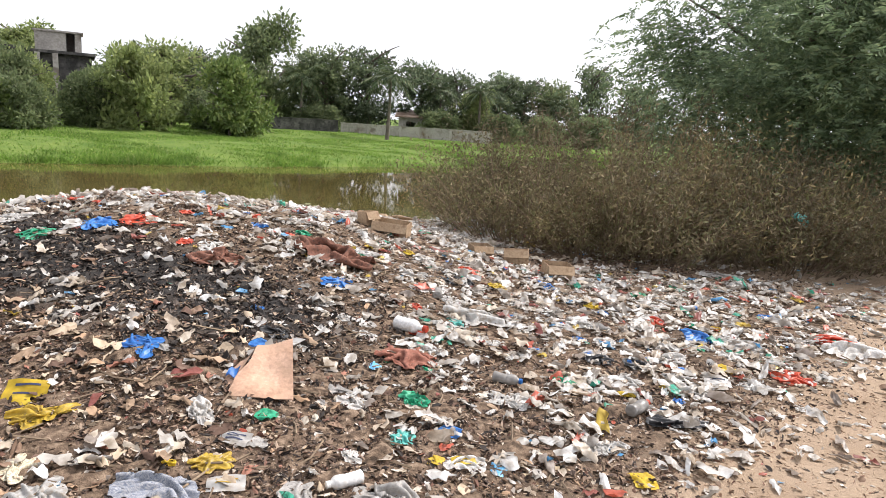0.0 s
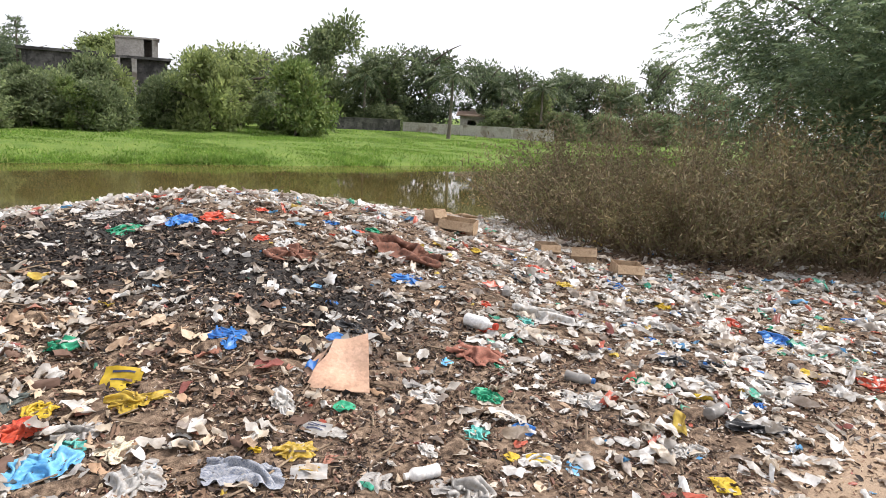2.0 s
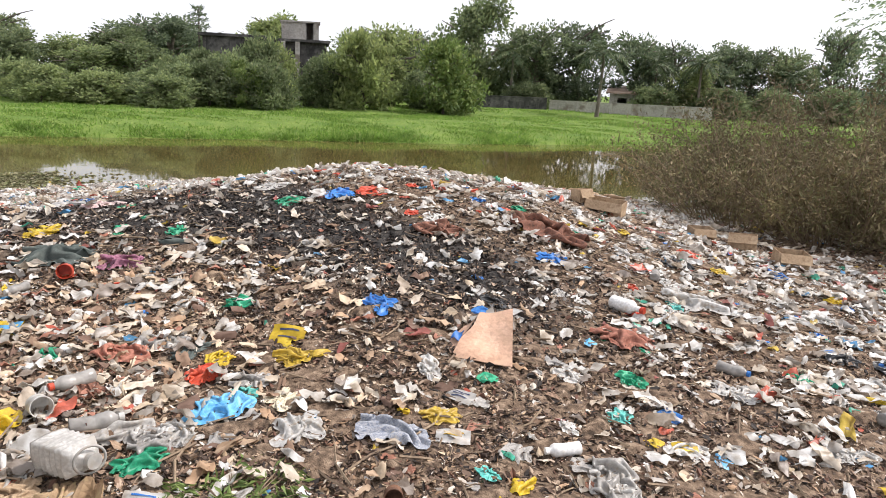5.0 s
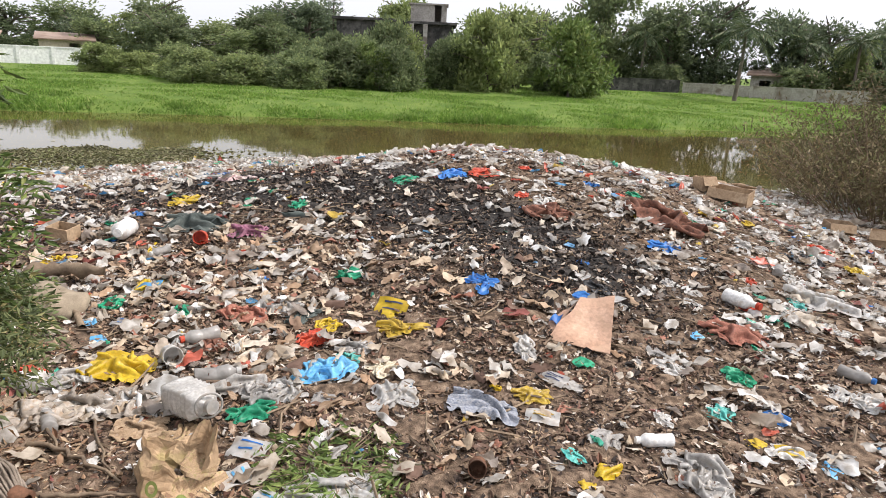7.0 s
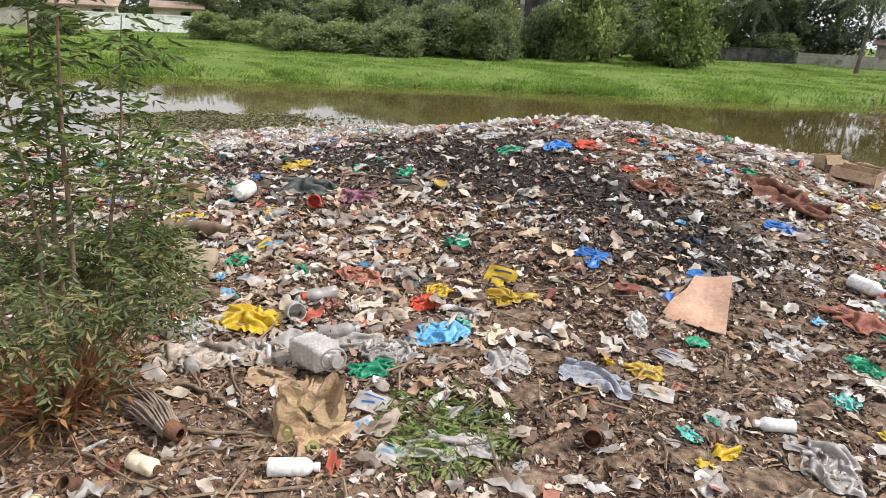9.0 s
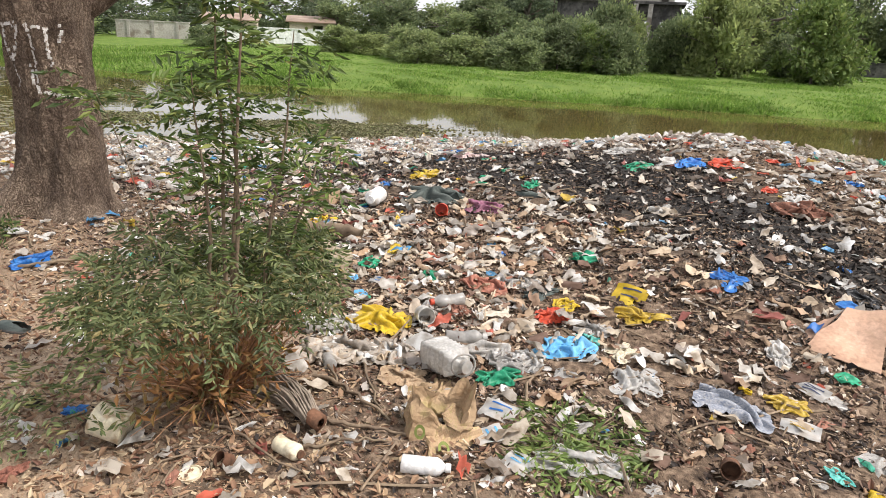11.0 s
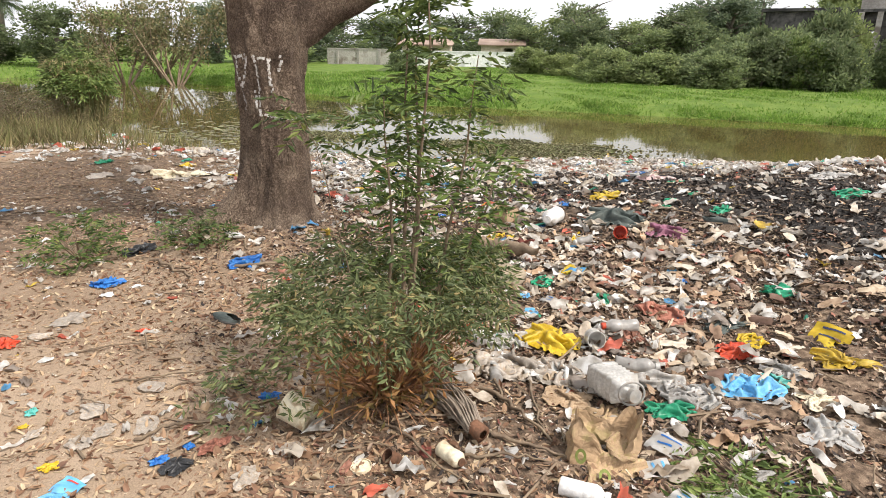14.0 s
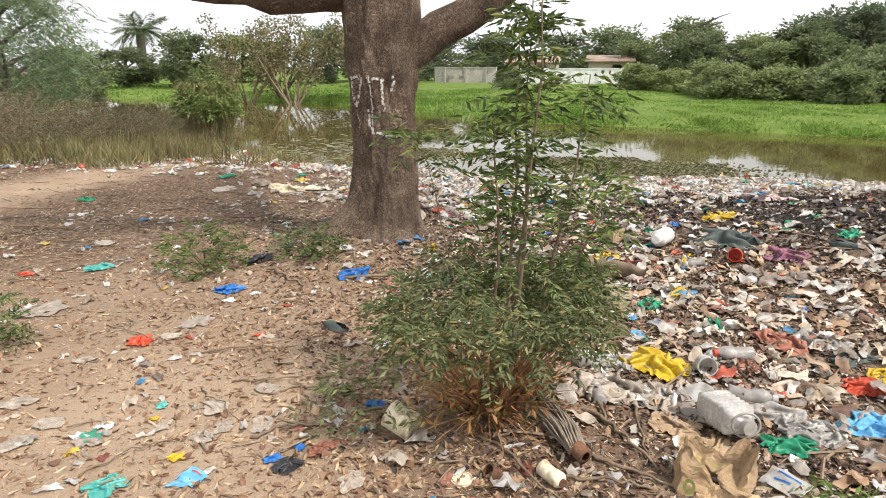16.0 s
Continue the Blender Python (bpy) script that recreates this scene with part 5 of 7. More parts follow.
PILE = (-10, 5.5, 1.4, 14)
litter("film_scraps", 9000, film_density, PILE, 0.02, 0.10, FILM, "torn dirty white and grey plastic film over the heap", 201, 3, 0.26, 0.24, 0.3)
litter("film_scraps", 14000, film_density, PILE, 0.04, 0.18, FILM, "crumpled white and grey plastic film in folds over the heap", 221, 5, 0, 0.24, soft=True, lift=0.006)
litter("film_scraps", 1900, shore_density, (-24, -4, -6, 13), 0.04, 0.24, FILM, "torn plastic film washed up along the shore", 202, 5, 0.22, 0.15, soft=True)
litter("film_scraps", 2700, lambda x, y: on_land(x, y) * np.exp(-((x + 9.2) / 1.5) ** 2 - ((y - 4.9) / 1.6) ** 2), (-13, -6, 1.5, 9), 0.04, 0.2, FILM, "pale torn plastic film and paper thick on the shore", 212, 5, 0.26, 0.2, 0.3, True)
litter("paper_scraps", 1700, lambda x, y: on_land(x, y) * rubbish(x, y) * np.exp(-((x + 3.3) / 1.6) ** 2 - ((y - 4.0) / 1.1) ** 2) * uncovered(x, y), (-7, 0, 2, 7), 0.03, 0.14, PAPER, "pale torn paper and card thick on the heap", 213, 5, 0.18, 0.22, soft=True)
litter("paper_scraps", 9000, lambda x, y: heap_density(x, y) * uncovered(x, y), PILE, 0.02, 0.09, PAPER, "torn brown paper and cardboard scraps on the heap", 203, 4, 0.15, 0.22, 0.3)
litter("rotting_scraps", 200000, near_heap, (-8, 4.5, 1.2, 9.5), 0.008, 0.052, MULCH, "dark curled leaf and rag flakes rotting on the heap", 204, 0, 0, 0.36, 0.22)
litter("burnt_scraps", 22000, char_density, (-9, 1.5, 3, 9), 0.02, 0.07, CHAR, "charred black scraps and ash on the heap", 205, 0, 0, 0.5, 0.25)
litter("dead_leaves", 125000, leaf_density, (-16, 3, -4, 6), 0.010, 0.038, DEADLEAF, "brown dead leaves scattered over the sand", 206, 2, 0.3, 0.3, 0.16)
litter("curled_leaves", 16000, lambda x, y: on_land(x, y) * (0.15 + np.exp(-((x + 2.6) ** 2 + (y - 1.6) ** 2) / 0.7) + 0.5 * np.exp(-((x + 4.6) ** 2 + (y - 1.6) ** 2) / 1.2)), (-6.5, -0.8, -0.5, 3.6), 0.02, 0.06, DEADLEAF, "curled yellow-brown dead leaves lying round the bush", 222, 0, 0, 0.35, 0.2)
litter("straw", 85000, lambda x, y: on_land(x, y) * (1 - 0.6 * rubbish(x, y)) * (0.35 + 0.65 * smooth(-0.3, 0.3, waves(x, y, 0.7, 31))) * (1 - 0.5 * smooth(1, 3, x)), (-9.5, 3.5, -1.6, 5.5), 0.008, 0.05, STRAW, "straw, bark and leaf bits trodden into the sand", 211, 2, 0.2, 0.2, 0.06)
litter("sand_scraps", 1900, lambda x, y: on_land(x, y) * (1 - rubbish(x, y)) * (0.2 + 0.8 * (waves(x, y, 1.3, 23) > 0)), (-9, 4, -1.5, 6), 0.02, 0.11, FILM, "thin plastic and paper scraps on the sand", 207, 5, 0.22, 0.1, soft=True)


def sticks_and_straw():
    rng = np.random.RandomState(208)
    x, y = strewn(4200, lambda x, y: np.maximum(heap_density(x, y) * 0.6, leaf_density(x, y)), (-13, 4, -2, 9), rng)
    z, out = ground_z(x, y), []
    for k in range(len(x)):
        a, ln = rng.uniform(0, 6.283), 0.05 + 0.3 * rng.uniform(0, 1) ** 3
        d = np.array([math.cos(a), math.sin(a), rng.normal(0, 0.15)]) * ln
        p = np.array([x[k], y[k], z[k] + 0.012])
        out.append(tube([p - d / 2, p + np.array([-d[1], d[0], 0]) * rng.normal(0, 0.1), p + d / 2], 0.0025 + 0.012 * ln, 4))
    setting("twigs", mesh("twigs", *joined(out), TWIG), "dry twigs and straw strewn over the ground", "twigs", "stuff")


sticks_and_straw()


# ---- single pieces of rubbish ----
def plastic(name, c1, c2, thin=0.25, rough=0.38):
    return surface(name, c1, c2, 5, 22, rough, 0.14, vary=0.12, spec=0.45, thin=thin)


BLUE = plastic("blue_plastic", (0.02, 0.12, 0.42), (0.045, 0.23, 0.60))
PALEBLUE = plastic("pale_blue_plastic", (0.10, 0.38, 0.70), (0.20, 0.52, 0.80))
GREEN = plastic("green_plastic", (0.005, 0.20, 0.10), (0.03, 0.38, 0.20))
TEAL = plastic("teal_plastic", (0.05, 0.40, 0.36), (0.18, 0.55, 0.48))
ORANGE = plastic("orange_red_plastic", (0.50, 0.05, 0.022), (0.68, 0.115, 0.055))
YELLOW = plastic("yellow_plastic", (0.50, 0.33, 0.015), (0.70, 0.50, 0.04))
OCHRE = plastic("dirty_yellow_plastic", (0.38, 0.25, 0.03), (0.55, 0.38, 0.05))
WHITE = surface("dirty_white_plastic", (0.53, 0.51, 0.48), (0.72, 0.71, 0.69), 5, 20, 0.36, 0.12, spec=0.45, thin=0.4, dirt=(0.50, 0.44, 0.37))
CLEAR = surface("clouded_clear_plastic", (0.33, 0.31, 0.285), (0.50, 0.48, 0.455), 5, 20, 0.22, 0.12, spec=0.6, thin=0.35, dirt=(0.40, 0.36, 0.31))
BOTTLEWHITE = surface("white_bottle_plastic", (0.70, 0.69, 0.67), (0.80, 0.79, 0.77), 12, 60, 0.35, 0.08, spec=0.45, dirt=(0.62, 0.58, 0.53))
MILKY = surface("milky_translucent_plastic", (0.50, 0.48, 0.45), (0.66, 0.645, 0.62), 12, 60, 0.2, 0.08, spec=0.6, thin=0.4, dirt=(0.44, 0.41, 0.37))
BLACK = plastic("black_plastic", (0.012, 0.012, 0.013), (0.03, 0.03, 0.032), 0.0)
CARD = surface("brown_cardboard", (0.34, 0.235, 0.145), (0.45, 0.33, 0.215), 6, 50, 0.85, 0.3, dirt=(0.25, 0.165, 0.10))
KRAFT = surface("crumpled_brown_paper", (0.30, 0.20, 0.115), (0.42, 0.295, 0.18), 6, 50, 0.85, 0.3, dirt=(0.32, 0.25, 0.12))
OLIVE = surface("olive_print", (0.16, 0.19, 0.05), (0.24, 0.27, 0.08), 10, 60, 0.8, 0.1)
PEACH = surface("peach_cardboard", (0.40, 0.245, 0.165), (0.52, 0.34, 0.245), 7, 50, 0.85, 0.2, dirt=(0.44, 0.29, 0.20))
GRIMY = surface("grimy_pale_plastic", (0.30, 0.255, 0.21), (0.47, 0.415, 0.355), 6, 24, 0.45, 0.15, spec=0.4, thin=0.2, dirt=(0.36, 0.27, 0.19))
DARKRUST = surface("dark_rusty_debris", (0.13, 0.06, 0.04), (0.24, 0.11, 0.075), 14, 120, 0.95, 0.6, dirt=(0.09, 0.05, 0.04))
RUSTCLOTH = surface("rust_red_cloth", (0.25, 0.095, 0.065), (0.37, 0.165, 0.12), 12, 120, 0.95, 0.5, dirt=(0.2, 0.09, 0.06))
GREYCLOTH = surface("dark_grey_green_cloth", (0.055, 0.07, 0.065), (0.11, 0.125, 0.115), 10, 150, 0.95, 0.5)
PURPLE = surface("purple_net", (0.20, 0.07, 0.12), (0.32, 0.15, 0.20), 14, 160, 0.85, 0.6)
PINK = surface("pink_white_plastic", (0.50, 0.32, 0.31), (0.68, 0.58, 0.56), 9, 24, 0.4, 0.12, spec=0.4, thin=0.25)
SACKING = surface("woven_sacking", (0.21, 0.168, 0.12), (0.31, 0.255, 0.185), 8, 140, 0.95, 0.6)
RUST = surface("rusted_tin", (0.10, 0.055, 0.035), (0.20, 0.10, 0.06), 20, 90, 0.85, 0.5, metal=0.3)
OLDWOOD = surface("weathered_wood", (0.20, 0.16, 0.125), (0.31, 0.255, 0.205), 6, 60, 0.9, 0.5, stretch=(4, 4, 0.6))
CREAM = surface("dirty_cream_plastic", (0.58, 0.51, 0.36), (0.68, 0.62, 0.48), 9, 60, 0.5, 0.2, dirt=(0.36, 0.27, 0.17))
RUBBER = surface("grey_rubber", (0.07, 0.065, 0.06), (0.14, 0.13, 0.12), 12, 80, 0.85, 0.3)
STRIPE = surface("blue_white_striped_cloth", (0.17, 0.20, 0.27), (0.46, 0.46, 0.47), 30, 120, 0.95, 0.5, stretch=(1, 6, 1))


def lump(seed, material, ears=2, flat=0.42, creases=0.19, soft=True, fine=3):
    """A crumpled bag of film: a knotted lump with creases and pulled-out corners, about one metre across."""
    rng = np.random.RandomState(seed)
    bm = bmesh.new()
    bmesh.ops.create_icosphere(bm, subdivisions=fine, radius=1.0)
    p = np.array([v.co[:] for v in bm.verts])
    f = np.array([[v.index for v in fc.verts] for fc in bm.faces])
    bm.free()
    r = np.ones(len(p))
    for k in range(10):
        d = rng.normal(size=3)
        d /= np.linalg.norm(d)
        fr = rng.uniform(2.0, 7.5)
        bend = 0.5 * np.sin(p @ rng.normal(size=3) * 2)
        r += creases * (2.2 / fr ** 0.6) * (np.abs(np.sin((p @ d) * fr + bend + rng.uniform(0, 6))) - 0.6)
    for k in range(9):
        d = rng.normal(size=3)
        d /= np.linalg.norm(d)
        fr = rng.uniform(6, 12)
        r += creases * 0.22 * (np.abs(np.sin((p @ d) * fr + 1.5 * np.sin(p @ rng.normal(size=3) * 3) + rng.uniform(0, 6))) - 0.6)
    a = np.arctan2(p[:, 1], p[:, 0])
    for _ in range(ears):
        c = rng.uniform(-math.pi, math.pi)
        off = (a - c + math.pi) % (2 * math.pi) - math.pi
        r += rng.uniform(0.3, 0.6) * np.exp(-(off / 0.4) ** 2) * np.exp(-(p[:, 2] / 0.5) ** 2)
    r = np.maximum(r, 0.3)
    q = p * r[:, None] * np.array([0.40, 0.40 * rng.uniform(0.55, 0.9), 0.40 * flat])
    q[:, 2] += 0.05 * np.sin(q[:, 0] * 17 + rng.uniform(0, 6)) * (q[:, 2] > 0)
    q[:, 2] = np.where(q[:, 2] < -0.05, -0.05 + 0.1 * (q[:, 2] + 0.05), q[:, 2])
    return mesh("plastic_bag", q, f, material, soft)


def crumple(seed, k, ragged):
    """A ragged sheet pushed together and let fall: it buckles into folds and settles on the ground."""
    rng = np.random.RandomState(seed)
    g = np.linspace(-1, 1, k)
    U, V = np.meshgrid(g, g, indexing="ij")
    disc = np.sqrt(np.maximum(1e-6, U ** 2 + V ** 2 - (U * V) ** 2)) / np.maximum(1e-6, np.hypot(U, V))
    disc = 0.5 + 0.5 * disc
    a = np.arctan2(V, U)
    rim = 1 + ragged * sum(rng.normal() * 0.8 / m ** 0.7 * np.sin(m * a + rng.uniform(0, 6)) for m in (1, 2, 3, 4, 7))
    rim = np.clip(rim, 0.55, 1.4)
    rest = np.stack([U * disc * rim, V * disc * rim, np.zeros_like(U)], -1)
    links = [(np.s_[1:, :], np.s_[:-1, :], 1.0), (np.s_[:, 1:], np.s_[:, :-1], 1.0), (np.s_[1:, 1:], np.s_[:-1, :-1], 0.6), (np.s_[1:, :-1], np.s_[:-1, 1:], 0.6), (np.s_[2:, :], np.s_[:-2, :], 0.16), (np.s_[:, 2:], np.s_[:, :-2], 0.16)]
    size = [np.linalg.norm(rest[b] - rest[c], axis=-1, keepdims=True) for b, c, _ in links]
    squeeze = rng.uniform(0.42, 0.62), rng.uniform(0.55, 0.8)
    swirl = rng.uniform(-0.5, 0.5) * np.exp(-3 * (rest[..., 0] ** 2 + rest[..., 1] ** 2))
    P = rest.copy()
    P[..., 0] = (rest[..., 0] * np.cos(swirl) - rest[..., 1] * np.sin(swirl)) * squeeze[0]
    P[..., 1] = (rest[..., 0] * np.sin(swirl) + rest[..., 1] * np.cos(swirl)) * squeeze[1]
    lump_ = np.zeros_like(U)
    for _ in range(6):
        b, fr = rng.uniform(0, 3.14), rng.uniform(2, 6.5)
        lump_ += np.sin((U * np.cos(b) + V * np.sin(b)) * fr + rng.uniform(0, 6)) * 0.045
    P[..., 2] = 0.22 + lump_ + 0.01 * rng.normal(size=U.shape)
    last = P.copy()
    for step in range(70):
        P, last = P + 0.9 * (P - last) - np.array([0, 0, 0.0012]), P
        for _ in range(6):
            D = np.zeros_like(P)
            for (b, c, stiff), ln in zip(links, size):
                d = P[b] - P[c]
                m = d * (1 - ln / (np.linalg.norm(d, axis=-1, keepdims=True) + 1e-9)) * (0.5 * stiff)
                D[b] -= m
                D[c] += m
            P = P + 0.42 * D
            under = P[..., 2] < 0
            P[..., 2] = np.where(under, 0, P[..., 2])
        grip = (P[..., 2] < 0.004)[..., None]
        P = np.where(grip, last * [1, 1, 0] + P * [0, 0, 1], P)
    P[..., :2] -= (P[..., :2].max((0, 1)) + P[..., :2].min((0, 1))) / 2
    return P


@functools.lru_cache(None)
def crumpled(n, fine):
    return crumple(700 + n, 30 if fine else 14, (0.1, 0.2, 0.28)[n % 3])


def drape(seed, material, aspect=0.8, fold=0.13, k=30, name="cloth", soft=True):
    """A thrown-down sheet in folds, about one metre long, from one of several crumpled shapes."""
    P = crumpled(4 if seed % 11 == 9 else seed % 11, k > 16).copy()
    if seed // 11 % 2:
        P[..., 0] *= -1
    reach = P[..., :2].max((0, 1)) - P[..., :2].min((0, 1))
    if reach[1] > reach[0]:
        P = P[..., [1, 0, 2]]
        reach = reach[::-1]
    high = np.percentile(P[..., 2], 97)
    v = (P * np.array([0.95 / reach[0], 0.95 * (0.4 * reach[1] / reach[0] + 0.6 * aspect) / reach[1], min(1.15 / reach[0], max(0.1, fold) * 0.62 / high)]) + np.array([0, 0, 0.006])).reshape(-1, 3)
    m = P.shape[0]
    i, j = np.meshgrid(np.arange(m - 1), np.arange(m - 1), indexing="ij")
    q = (i * m + j).ravel()
    f = np.stack([q, q + m, q + m + 1, q + 1], -1)
    return mesh(name, v, f, material, soft)


def lay(ob, x, y, size, turn=0.0, lift=0.0, tall=1.0):
    """Sets a thing on the ground there, leaning as the ground does."""
    e = 0.12
    z = float(ground_z(x, y))
    nx, ny = (float(ground_z(x - e, y)) - float(ground_z(x + e, y))) / (2 * e), (float(ground_z(x, y - e)) - float(ground_z(x, y + e))) / (2 * e)
    up = Vector((nx, ny, 1)).normalized()
    tiltm = Vector((0, 0, 1)).rotation_difference(up).to_matrix().to_4x4()
    ob.matrix_basis = Matrix.Translation((x, y, z + lift)) @ tiltm @ pose(0, 0, 0, 0, 0, turn) @ Matrix.Diagonal((size, size, size * tall, 1))
    return ob


def bags(rows, material, label, seed, kind="bag", name="plastic_bag", category="plastic bag"):
    rng = random.Random(seed)
    if kind == "bag":
        shapes = [drape(seed * 10 + 7 + k, material, 0.55 + 0.1 * k, 0.42, 34 if name == "plastic_bag" else 13, "plastic_bag") for k in range(6)]
    else:
        shapes = [drape(seed * 10 + k, material, rng.uniform(0.55, 0.95), 0.13, 14, name) for k in range(4)]
    for k, (x, y, s) in enumerate(rows):
        ob = thing(name, label, category, label.split(" on ")[0] + "s", None, shapes[rng.randrange(len(shapes))])
        lay(ob, x, y, s * (1.1 if kind == "bag" else 0.92), rng.uniform(0, 360), 0.008, rng.uniform(0.8, 1.15) * min(1.0, 0.24 / s))


BLUE_BAGS = [(-3.2, 6.83, 0.31), (-1.97, 7.51, 0.17), (-1.08, 7.26, 0.22), (-1.05, 6.42, 0.29), (-1.5, 5.6, 0.09), (-1.87, 4.59, 0.24), (-0.05, 7.87, 0.15), (0.97, 7.71, 0.24), (2.03, 6.4, 0.29), (0.51, 5.76, 0.12), (0.96, 6.12, 0.12), (3.09, 7.24, 0.18), (1.35, 5.01, 0.09), (-5.23, 4.84, 0.15), (-6.08, 6.66, 0.21), (-5.31, 0.89, 0.2), (-5.22, 1.8, 0.26), (-3.3, 1.44, 0.1), (-3.05, 0.92, 0.08), (-3.09, 1.04, 0.06), (-5.75, 3.73, 0.17)]
PALE_BAGS = [(-3.52, 3.13, 0.14), (-3.78, 3.25, 0.14), (-2.98, 0.55, 0.11), (-0.63, 5.05, 0.11), (0.06, 4.01, 0.12)]
GREEN_BAGS = [(-3.54, 6.48, 0.33), (-1.54, 7.59, 0.17), (0.66, 5.19, 0.2), (-0.36, 4.67, 0.2), (2.11, 6.67, 0.14), (1.96, 7.72, 0.19), (-0.95, 7.31, 0.11), (-9.05, 9.54, 0.23), (-5.05, 6.1, 0.17), (-4.52, 5.74, 0.13), (-4.49, 5.33, 0.11), (-4.06, 5.53, 0.22), (-5.23, 4.55, 0.12), (-2.82, 4.54, 0.24), (-3.42, 3.63, 0.18), (-3.88, 3.51, 0.18), (-6.85, 8.41, 0.24), (-2.28, 2.98, 0.23), (-9.6, -0.55, 0.2), (-10.99, 1.22, 0.29)]
TEAL_BAGS = [(-0.41, 4.22, 0.17), (-2.2, 3.61, 0.14), (-3.07, 0.28, 0.16), (-3.69, 0.47, 0.07), (-6.28, -0.07, 0.23), (-0.05, 6.13, 0.18)]
ORANGE_BAGS = [(-3.92, 7.9, 0.2), (-2.95, 7.11, 0.31), (-2.68, 7.52, 0.13), (-2.41, 6.73, 0.14), (-0.38, 6.26, 0.12), (0.15, 7.73, 0.24), (1.8, 6.75, 0.21), (3.32, 6.53, 0.42), (2.37, 5.53, 0.29), (0.94, 8.32, 0.23), (-4.24, 4.58, 0.13), (-2.51, 3.72, 0.19), (-3.51, 2.71, 0.23), (-4.56, 0.33, 0.18), (-4.4, 1.01, 0.08), (-6.33, -0.59, 0.15), (-4.33, 8.27, 0.14)]
YELLOW_BAGS = [(-0.85, 7.75, 0.22), (-0.49, 7.91, 0.15), (0.41, 7.36, 0.17), (1.31, 7.15, 0.16), (2.3, 6.58, 0.16), (-5.13, 5.23, 0.28), (-4.91, 3.84, 0.22), (-3.9, 3.79, 0.29), (-2.53, 3.88, 0.17), (-10.27, 2.23, 0.24), (-3.19, 0.54, 0.08)]
YELLOW_PACKS = [(1.94, 5.63, 0.18), (-0.24, 4.03, 0.13), (0.79, 4.01, 0.18), (1.35, 5.25, 0.1), (-3.58, 0.44, 0.06), (-0.83, 3.29, 0.1)]
WHITE_BAGS = [(-3.96, 6.9, 0.42), (-2.18, 6.7, 0.26), (-1.47, 8.1, 0.28), (-1.25, 8.67, 0.28), (0.51, 7, 0.28), (0.92, 6.48, 0.3), (1.93, 7.3, 0.36), (1.59, 5.77, 0.29), (2.35, 6.24, 0.38), (3.47, 9.05, 0.48), (2.43, 8.76, 0.36), (-0.73, 5.55, 0.18), (-0.85, 11.09, 0.35), (-1.66, 7.99, 0.21), (-3.28, 2.76, 0.21), (-3.01, 2.68, 0.27), (-2.33, 3.18, 0.18), (-3.12, 4.42, 0.2), (-6.92, 7.99, 0.42), (-3.95, 6.89, 0.3), (-5.9, 6.19, 0.53)]
WHITE_SHEETS = [(-3.72, -0.02, 0.16), (-4.59, 0.5, 0.15), (-4.79, 0.66, 0.28), (-3.98, -0.19, 0.22), (-3.49, 0.17, 0.18), (-3.38, 0.74, 0.15), (-3.35, 0.91, 0.16), (-3.67, 0.97, 0.15), (-3.57, 0.71, 0.17), (-3.58, -0.14, 0.16), (-5.34, -0.32, 0.38), (-3.32, 0.64, 0.14), (-9.84, 1.1, 0.51), (-9.47, 1.97, 0.65), (-9.16, 2.38, 0.37), (-4.39, 0.05, 0.16), (-3.49, 0.48, 0.12), (-7.22, -0.12, 0.27), (-2.75, 1.19, 0.19), (-2.85, 1.4, 0.18), (-3.54, 0.21, 0.13)]
BLACK_BAGS = [(-1.29, 5.2, 0.18), (-5.91, 1.16, 0.27), (-2.97, 0.97, 0.12), (-0.1, 7.17, 0.22), (-3.47, 1.33, 0.06), (0.07, 7.3, 0.22), (1, 5.67, 0.22), (1.28, 5.62, 0.22)]
bags(BLUE_BAGS, BLUE, "crumpled bright blue plastic bag on the rubbish", 301)
bags(PALE_BAGS, PALEBLUE, "torn pale blue plastic film on the rubbish", 302, "sheet", "plastic_sheet", "plastic sheet")
bags(GREEN_BAGS, GREEN, "crumpled green plastic bag on the rubbish", 303)
bags(TEAL_BAGS, TEAL, "tangled teal plastic bag on the rubbish", 304)
bags(ORANGE_BAGS, ORANGE, "crumpled orange-red plastic bag on the rubbish", 305)
bags(YELLOW_BAGS, YELLOW, "crumpled yellow plastic bag on the rubbish", 306)
bags(YELLOW_PACKS, YELLOW, "flattened yellow packet on the ground", 307, "sheet", "packet", "packet")
bags(WHITE_BAGS, WHITE, "crumpled dirty white plastic bag on the rubbish", 308)
bags(WHITE_SHEETS, GRIMY, "flattened dirty white plastic on the sand", 309, "sheet", "plastic_sheet", "plastic sheet")
bags(BLACK_BAGS, BLACK, "crumpled black plastic bag on the rubbish", 310)


